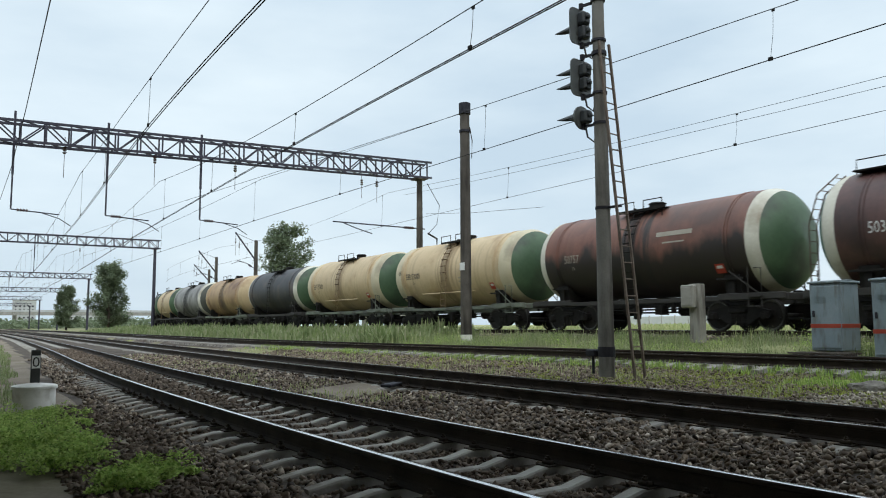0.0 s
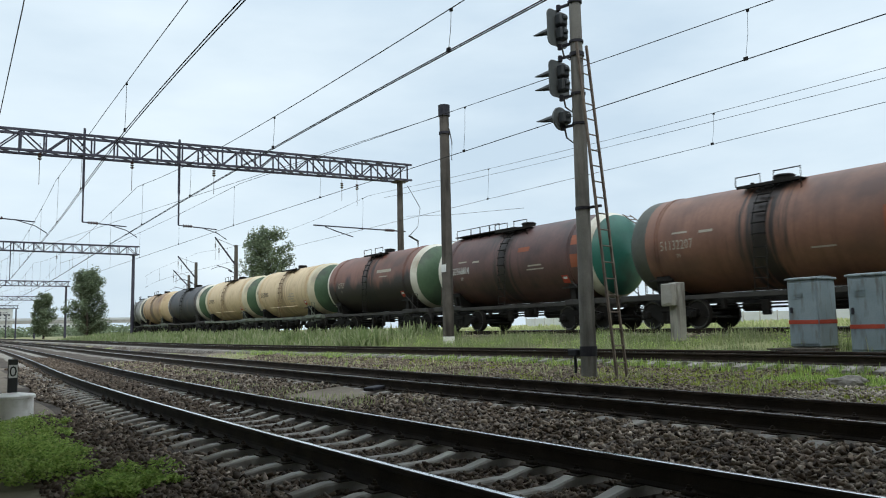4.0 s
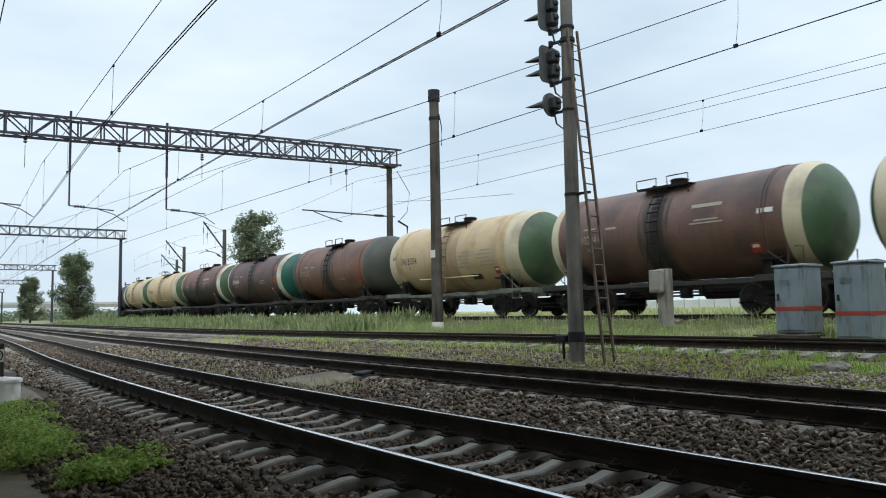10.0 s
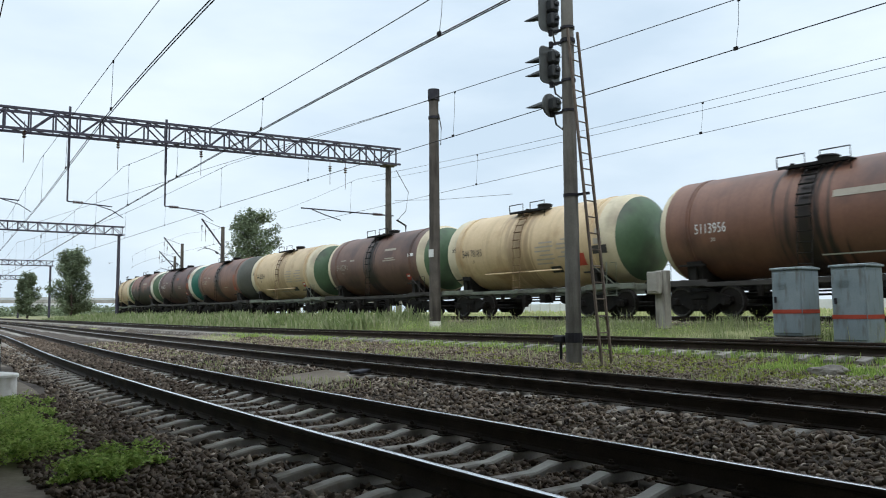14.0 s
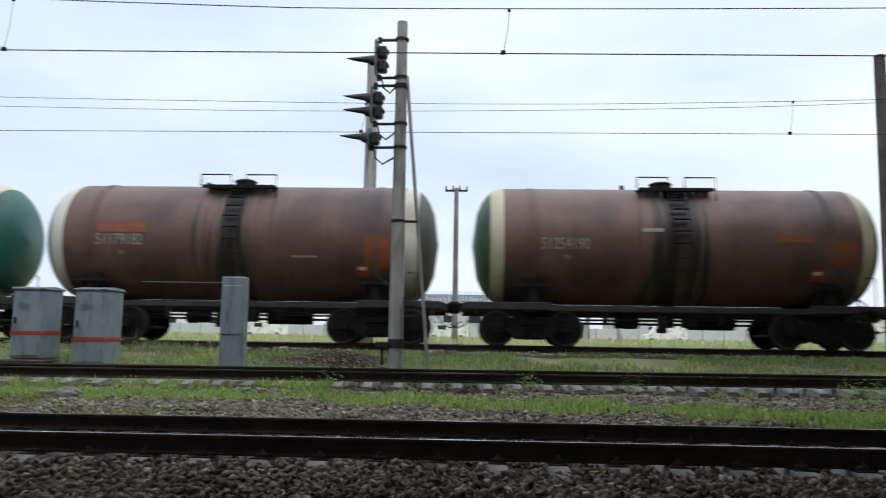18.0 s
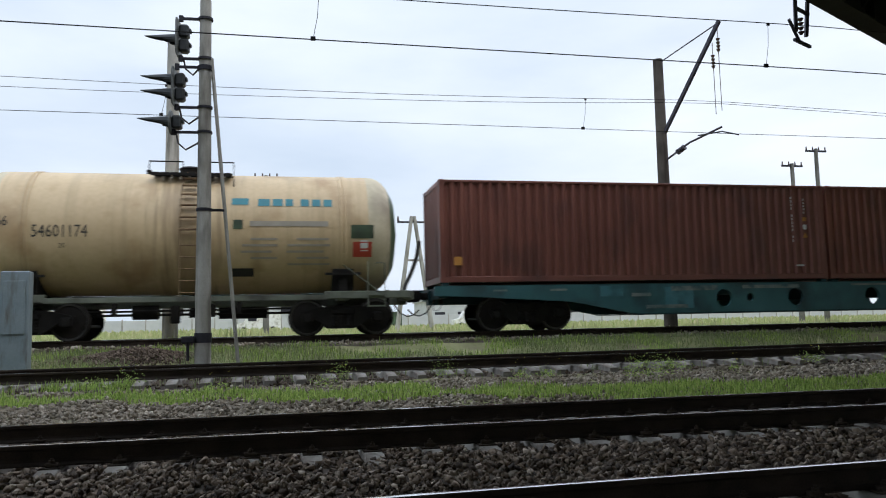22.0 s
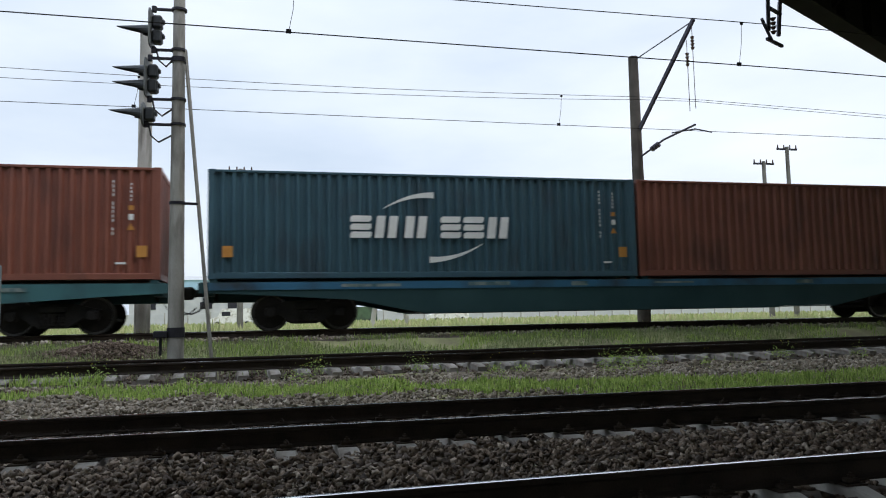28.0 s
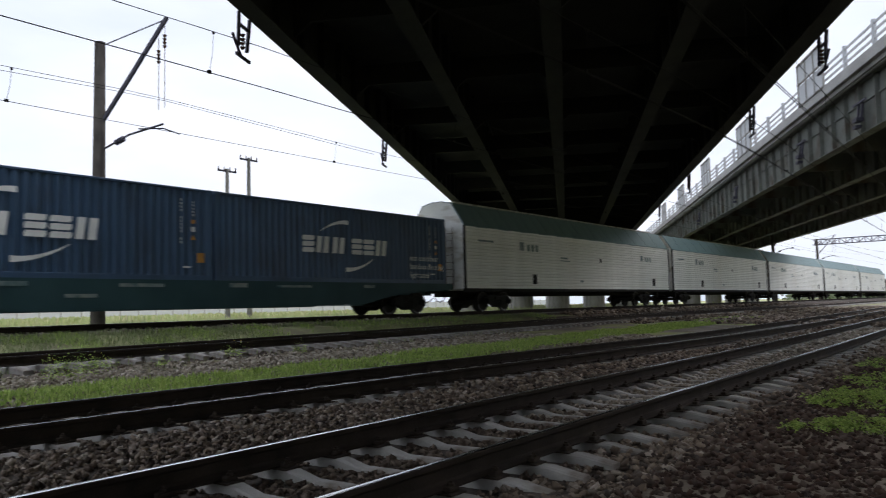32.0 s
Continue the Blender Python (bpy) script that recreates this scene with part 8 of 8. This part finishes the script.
# ---------------------------------------------------------------- grass and weeds
BLADES = []
for bend in (0.1, 0.25, 0.45, 0.7, 0.95):
    pts = []
    for t, w in ((0, 0.022), (0.5, 0.018), (0.85, 0.009), (1.0, 0.002)):
        x_, z_ = bend * t * t * 0.7, t * (1 - 0.25 * bend * t)
        pts += [(x_, -w, z_), (x_, w, z_)]
    BLADES.append(np.array(pts))
BLADE_F = np.array([(0, 1, 3, 2), (2, 3, 5, 4), (4, 5, 7, 6)])


def grass(name, x, y, height, label, mat=None, width=1.0):
    n = len(x)
    near_zone = (x > -9) & (x < 28) & (y > -60) & (y < 80)
    z = gz(x, y) - 0.02
    z[near_zone] += 0.05 * patches(x[near_zone], y[near_zone], 0.9, 0)
    P = np.stack([x, y, z], -1)
    S = np.stack([height, np.full(n, 1.0) * width * (0.35 + height), height], -1)
    me = soup(name, BLADES, [BLADE_F] * len(BLADES), P, S, spin(n, False), mat or GRASS)
    return tagged(new(name, me), label, "grass", kind="stuff")


def scatter(x0, x1, y0, y1, density, f=0.0, seed=0, cut=0.0):
    n = int((x1 - x0) * (y1 - y0) * density)
    x, y = rng.uniform(x0, x1, n), rng.uniform(y0, y1, n)
    if f:
        k = patches(x, y, f, seed) + rng.uniform(-0.12, 0.12, n) > cut
        x, y = x[k], y[k]
    return x, y


# tall grass between the overgrown track and the train
x, y = scatter(14.0, 21.0, 7, 80, 330, 0.35, 3, -0.34)
lo = near(2, y) + 2.3
k = (x > lo) & ~((np.abs(x - 16.2) < 0.7) & (np.abs(y - 9.5) < 1.0)) & (x < near(3, y) - 1.5) & (rng.uniform(0, 1, len(x)) < np.clip(1.5 - y / 60, 0.4, 1))
x, y = x[k], y[k]
grass("tall_grass", x, y, rng.uniform(0.07, 0.38, len(x)) * (0.45 + 0.9 * np.clip(patches(x, y, 0.55, 9) + 0.35, 0, 1)), "tall uncut yellow-green grass beside the train", None, 0.42)
x, y = scatter(12.0, 40.0, 28, 118, 55, 0.3, 34, -0.35)
x += np.clip(near(3, y) - 26, 0, 20)
k = (x > near(2, y) + 2.0) & (x < near(3, y) - 1.5)
grass("tall_grass", x[k], y[k], rng.uniform(0.2, 0.75, k.sum()) * (0.5 + np.clip(patches(x[k], y[k], 0.4, 35) + 0.4, 0, 1)), "tall grey-green weeds along the line far ahead", None, 2.4)
x, y = scatter(14.5, 20.5, 6, 50, 12, 0.6, 33, 0.0)
k = (x > near(2, y) + 2.2) & (x < near(3, y) - 1.4)
grass("tall_grass", x[k], y[k], rng.uniform(0.3, 0.7, k.sum()), "tall pale seed-bearing stalks in the grass", DRY, 0.35)
x, y = scatter(15.6, 20.6, -34, 7.5, 420, 0.5, 4, -0.2)
k = (x > near(2, y) + 2.3) & (x < near(3, y) - 1.9)
grass("short_grass", x[k], y[k], rng.uniform(0.05, 0.2, k.sum()), "short patchy grass beside the train's track", None, 0.7)
x, y = scatter(15.6, 20.4, -34, 7.5, 240, 0.8, 61, 0.0)
k = (x > near(2, y) + 2.0) & (x < near(3, y) - 1.7)
grass("short_grass", x[k], y[k], rng.uniform(0.06, 0.2, k.sum()), "bright green tufts between the overgrown track and the train", LUSH, 0.8)
# grass strip before the sleepers of the overgrown track
x, y = scatter(9.2, 15.5, -46, 8, 700)
mid, wide = strip_line(y)
u = x - near(2, y) - mid
k = np.abs(u) + 0.5 * patches(x, y, 0.9, 5) + 0.25 * patches(x, y, 3.0, 6) + rng.uniform(-0.15, 0.15, len(x)) < wide * np.where(y > -3, np.clip(0.75 + patches(x, y, 0.5, 15), 0.3, 1.2), 1.0)
grass("track_grass", x[k], y[k], rng.uniform(0.06, 0.17, k.sum()), "bright green grass strip along the overgrown track", LUSH, 1.1)
x, y = scatter(12.4, 17.0, -24, 30, 30, 0.7, 6, -0.1)
k = (x > near(2, y) - 0.8) & (x < near(2, y) + 2.6)
grass("track_weeds", x[k], y[k], rng.uniform(0.05, 0.22, k.sum()), "weeds growing between the sleepers")
x, y = scatter(10.5, 15.0, 2, 34, 420, 1.1, 51, -0.12)
k = (x > near(2, y) - 0.75) & (x < near(2, y) - 0.12)
grass("sleeper_grass", x[k], y[k], rng.uniform(0.08, 0.24, k.sum()), "grass hiding the sleeper ends of the overgrown track", LUSH, 0.8)
# moss and low herbs before the first signal
x, y = scatter(9.6, 14.2, 4, 24, 1300)
e = 1.0 - ((x - 12.4) / 1.7) ** 2 - ((y - 9.2) / 3.6) ** 2
e = np.maximum(e, -0.15 + 0.0 * x) + 0.75 * patches(x, y, 0.7, 8) + 0.4 * patches(x, y, 2.5, 9)
k = (x > near(1, y) + 2.7) & (x < near(2, y) - 0.4) & (e > 0.08 + rng.uniform(-0.12, 0.12, len(x)))
grass("moss_patch", x[k], y[k], rng.uniform(0.025, 0.075, k.sum()), "low yellow-green moss and herbs before the signal mast", MOSS_LEAF, 1.3)
x, y = scatter(9.0, 14.2, 4, 34, 60, 0.9, 18, 0.1)
k = (x > near(1, y) + 2.2) & (x < near(2, y) + 0.2)
grass("low_grass", x[k], y[k], rng.uniform(0.05, 0.22, k.sum()), "thin low grass tufts in the gravel", DRY)
x, y = scatter(4.6, 8.0, 10, 34, 90, 0.8, 19, 0.02)
k = (x > near(0, y) + 2.2) & (x < near(1, y) - 0.6)
grass("low_grass", x[k], y[k], rng.uniform(0.03, 0.16, k.sum()), "dry brownish weeds between the two nearer tracks", DRY)
# behind the train
x, y = scatter(23.6, 44, -85, 60, 60, 0.15, 2, -0.4)
grass("meadow_grass", x, y, rng.uniform(0.12, 0.5, len(x)) * (0.5 + np.clip(patches(x, y, 0.3, 41) + 0.5, 0, 1)), "pale meadow grass behind the train", DRY, 1.1)
x, y = scatter(44, 75, -110, 60, 7, 0.1, 2, -0.4)
grass("meadow_grass", x, y, rng.uniform(0.3, 0.8, len(x)), "pale meadow grass far behind the train", DRY, 6)
x, y = scatter(-11, -0.2, 12, 55, 90, 0.3, 12, -0.2)
grass("verge_grass", x, y, rng.uniform(0.1, 0.3, len(x)), "green verge grass beside the line")
x, y = scatter(-2.0, 3.2, 14.6, 60, 170, 0.5, 13, -0.22)
k = x < near(0, y) - 1.7 + 0.5 * patches(x, y, 0.6, 14)
grass("verge_grass", x[k], y[k], rng.uniform(0.06, 0.2, k.sum()), "thin verge grass beside the bright track")

LEAFLET = np.array([(0, 0, 0), (0.5, 0.32, 0.12), (1.0, 0, 0.0), (0.5, -0.32, 0.12)], float)
LEAFLET_F = np.array([(0, 1, 2, 3)])


def weed_clump(cx, cy, r, h, n, label):
    """Many small tufts of leaflets on stems, uneven in height and spread."""
    m = max(4, int(28 * r * r / 0.2))
    a, q = rng.uniform(0, 2 * np.pi, m), np.sqrt(rng.uniform(0, 1, m)) * r
    tx, ty = cx + q * np.cos(a) * 1.15, cy + q * np.sin(a)
    th = h * rng.uniform(0.45, 1.25, m) * np.clip(1.2 - 0.8 * (q / r) ** 2, 0.35, 1)
    i = rng.integers(0, m, n)
    u = rng.uniform(0.05, 1, n) ** 0.7
    sp = 0.42 * th[i] + 0.02
    x = tx[i] + rng.normal(0, 1, n) * sp * (0.35 + 0.5 * u)
    y = ty[i] + rng.normal(0, 1, n) * sp * (0.35 + 0.5 * u)
    z = gz(x, y) + th[i] * u * np.clip(1.15 - 0.3 * np.hypot(x - tx[i], y - ty[i]) / sp, 0.3, 1.1)
    me = soup("weed_clump", [LEAFLET], [LEAFLET_F], np.stack([x, y, z], -1), rng.uniform(0.018, 0.05, n), spin(n), LUSH)
    return tagged(new("weed_clump", me), label, "weeds", kind="stuff")


for cx, cy, r, h, n in ((1.62, 6.95, 0.28, 0.21, 2400), (1.25, 6.7, 0.32, 0.2, 2400), (0.85, 8.0, 0.42, 0.28, 3200), (1.0, 9.1, 0.45, 0.28, 3200), (0.8, 10.0, 0.5, 0.28, 2800), (1.1, 11.2, 0.5, 0.22, 2600), (0.45, 9.0, 0.5, 0.2, 2800), (0.35, 10.8, 0.6, 0.25, 2600), (1.45, 12.6, 0.35, 0.16, 1500), (0.85, 12.6, 0.45, 0.2, 1800), (0.2, 12.4, 0.6, 0.2, 1800)):
    weed_clump(cx, cy, r, h, n, "bright green leafy weeds in the gravel")
for cx, cy, r, h, n in ((1.6, -10.6, 0.75, 0.16, 3600), (1.25, -8.6, 0.5, 0.14, 2400), (1.8, -8.1, 0.25, 0.1, 700), (1.3, -13.0, 1.0, 0.18, 3600), (1.6, -16.2, 1.0, 0.18, 3000), (0.2, -11.5, 1.2, 0.2, 3000), (0.2, -16, 1.4, 0.2, 3000)):
    weed_clump(cx, cy, r, h, n, "dull green leafy weeds on red-brown earth")
for cx, cy, r, h, n in ((13.0, -6.75, 0.28, 0.6, 420), (12.9, -6.2, 0.18, 0.35, 200)):
    weed_clump(cx, cy, r, h, n, "single tall green weed among the sleepers")
for i in range(26):
    cy = 8.2 + 1.15 * i + 0.5 * math.sin(i * 1.9)
    cx = NEAR3(cy) + 2.7 + 1.6 * (0.5 + 0.5 * math.sin(i * 2.7))
    weed_clump(cx, cy, 0.35 + 0.15 * (i % 3), 0.3 + 0.1 * (i % 4), 420, "leafy weeds standing in the tall grass")
FLOWER = island("yellow_flower", [(0.6, 0.5, 0.05), (0.7, 0.62, 0.12)], 0.8)
for i in range(16):
    cy = 6.0 - 1.25 * i + 0.5 * math.sin(i * 2.3)
    cx = NEAR3(cy) - 0.75 - 0.35 * math.sin(i * 1.7)
    weed_clump(cx, cy, 0.12 + 0.04 * (i % 3), 0.22 + 0.07 * (i % 4), 130, "slender weed with yellow flowers by the sleepers")
    k = 3
    P = np.stack([cx + rng.normal(0, 0.07, k), cy + rng.normal(0, 0.09, k), float(ground_height(cx, cy)) + rng.uniform(0.2, 0.42, k)], -1)
    tagged(new("weed_flowers", soup("weed_flowers", [LEAFLET], [LEAFLET_F], P, rng.uniform(0.03, 0.045, k), spin(k), FLOWER)), "small yellow weed flowers", "flowers", kind="stuff")


# ---------------------------------------------------------------- trees
def tree(x, y, h, w, base_frac, seed, label, leaves=7000, leaf=0.3, mat=None):
    """A tapered trunk with limbs and a crown of many leaf clumps round the limb ends."""
    g = np.random.default_rng(seed)
    t = thing("tree", label, "tree", pose(x, y, ground_height(x, max(-400, min(400, y))) - 0.1))
    tb = MB()
    pts = [Vector((0.12 * math.sin(k * 1.3 + seed), 0.12 * math.cos(k * 1.7), h * 0.92 * k / 7)) for k in range(8)]
    for k in range(7):
        tb.rod(pts[k], pts[k + 1], h * 0.022 * (1 - k / 8) + 0.02, h * 0.022 * (1 - (k + 1) / 8) + 0.02, n=10, caps=False)
    part("trunk", tb, BARK, t, smooth=True)
    centres, rad = [], []
    lb = MB()
    for k in range(46):
        z = h * (base_frac + (0.96 - base_frac) * (k + g.uniform(0, 1)) / 46)
        u = (z / h - base_frac) / (1 - base_frac)
        reach = w / 2 * (0.55 + 0.6 * math.sin(math.pi * min(1, u * 0.85 + 0.15))) * g.uniform(0.55, 1.05) * (1 - 0.35 * u)
        a = g.uniform(0, 2 * math.pi)
        end = Vector((math.cos(a) * reach, math.sin(a) * reach, z + reach * g.uniform(0.1, 0.5)))
        start = Vector((0, 0, max(h * 0.12, z - reach * 0.5)))
        lb.rod(start, end, 0.06 * h / 10, 0.015, n=6, caps=False)
        for q in (0.35, 0.6, 0.82, 1.0):
            p = start.lerp(end, q)
            centres.append((p.x, p.y, p.z)); rad.append(w * 0.125 * g.uniform(0.6, 1.25))
    part("limb", lb, BARK, t)
    C, Rr = np.array(centres), np.array(rad)
    i = g.integers(0, len(C), leaves)
    d = g.normal(0, 1, (leaves, 3)); d /= np.linalg.norm(d, axis=1)[:, None]
    P = C[i] + d * (Rr[i] * g.uniform(0.2, 1.0, leaves) ** 0.6)[:, None]
    me = soup("crown", [LEAFLET], [LEAFLET_F], P, leaf * g.uniform(0.6, 1.3, leaves), spin(leaves), mat or LEAF)
    tagged(part("crown", me, None, t), kind="stuff")
    return t


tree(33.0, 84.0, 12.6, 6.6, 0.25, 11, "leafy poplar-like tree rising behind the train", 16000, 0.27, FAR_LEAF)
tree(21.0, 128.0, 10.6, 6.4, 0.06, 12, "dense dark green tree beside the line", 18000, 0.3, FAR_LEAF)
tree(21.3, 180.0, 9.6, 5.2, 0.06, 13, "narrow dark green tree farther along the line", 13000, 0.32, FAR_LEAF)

n = 9000
wx, wy = rng.uniform(-60, 130, n), rng.uniform(360, 415, n)
hh = 2.0 + 3.4 * (0.5 + 0.5 * patches(wx, wy, 0.05, 21))
P = np.stack([wx, wy, 0.8 + rng.uniform(0, 1, n) * hh], -1)
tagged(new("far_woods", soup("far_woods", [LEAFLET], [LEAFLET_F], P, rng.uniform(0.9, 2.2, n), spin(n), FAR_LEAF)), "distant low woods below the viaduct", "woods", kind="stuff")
n = 3000
P = np.stack([rng.uniform(30, 75, n), rng.uniform(-360, -300, n), 0.8 + rng.uniform(0, 1, n) * 6], -1)
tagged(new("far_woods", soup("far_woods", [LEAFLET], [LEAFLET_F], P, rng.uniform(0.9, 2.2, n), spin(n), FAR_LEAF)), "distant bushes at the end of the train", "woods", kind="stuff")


# ---------------------------------------------------------------- a bird crossing the sky
def make_bird():
    b = thing("bird", "small dark bird gliding across the overcast sky", "bird")
    body = MB().lathe([(-0.19, 0.004), (-0.12, 0.03), (0.0, 0.055), (0.1, 0.045), (0.15, 0.04), (0.19, 0.022), (0.215, 0.003)], 14)
    part("body", body, SIGNAL, b, smooth=True)
    for sd in (-1, 1):
        wing = MB().prism([(0.09, 0.03 * sd), (0.05, 0.2 * sd), (-0.06, 0.42 * sd), (-0.1, 0.4 * sd), (-0.07, 0.2 * sd), (-0.06, 0.03 * sd)], 0.01, 0.022, "z").mesh("wing", SIGNAL)
        fix_normals(wing)
        part("wing", wing, None, b, at=pose(0, 0, 0, 22 * sd))
    tail = MB().prism([(-0.15, 0.02), (-0.32, 0.06), (-0.3, 0.0), (-0.32, -0.06), (-0.15, -0.02)], 0.0, 0.01, "z").mesh("tail", SIGNAL)
    fix_normals(tail)
    part("tail", tail, None, b)
    return b


bird = make_bird()
BIRD_A, BIRD_B, BIRD_T = Vector((35.06, 23.47, 17.11)), Vector((32.86, 50.76, 15.13)), (2.8, 5.7)


def bird_pose(t):
    """The bird glides straight on at an even pace."""
    u = (t - BIRD_T[0]) / (BIRD_T[1] - BIRD_T[0])
    p, d = BIRD_A.lerp(BIRD_B, u), BIRD_B - BIRD_A
    return pose(p.x, p.y, p.z, 0, 0, math.degrees(math.atan2(d.y, d.x)))


bird.matrix_basis = bird_pose(0)


def motions():
    """The train rolls away along its track, its wheels turning; a bird crosses the sky."""
    for ob, back, z in TRAIN:
        walk(ob, [(float(t), train_pose(float(t), back, z)) for t in range(0, 33)])
    walk(bird, [(float(t), bird_pose(t)) for t in (0, 2, 4, 6, 8, 16, 24, 32)])
    rolling = []
    for ob, back, z in TRAIN:
        if -20 < back < 235 and z == 0.0:
            rolling += [w for b in ob.children if b.name.startswith("bogie") for w in b.children]
    for w in rolling:
        e = w.location.x
        walk(w, [(t, pose(e, 0, 0.475, 0, math.degrees((train_s(t) - train_s(0)) / 0.475) % 360, 0)) for t in [k * 4 / 30 for k in range(241)]])


motions()
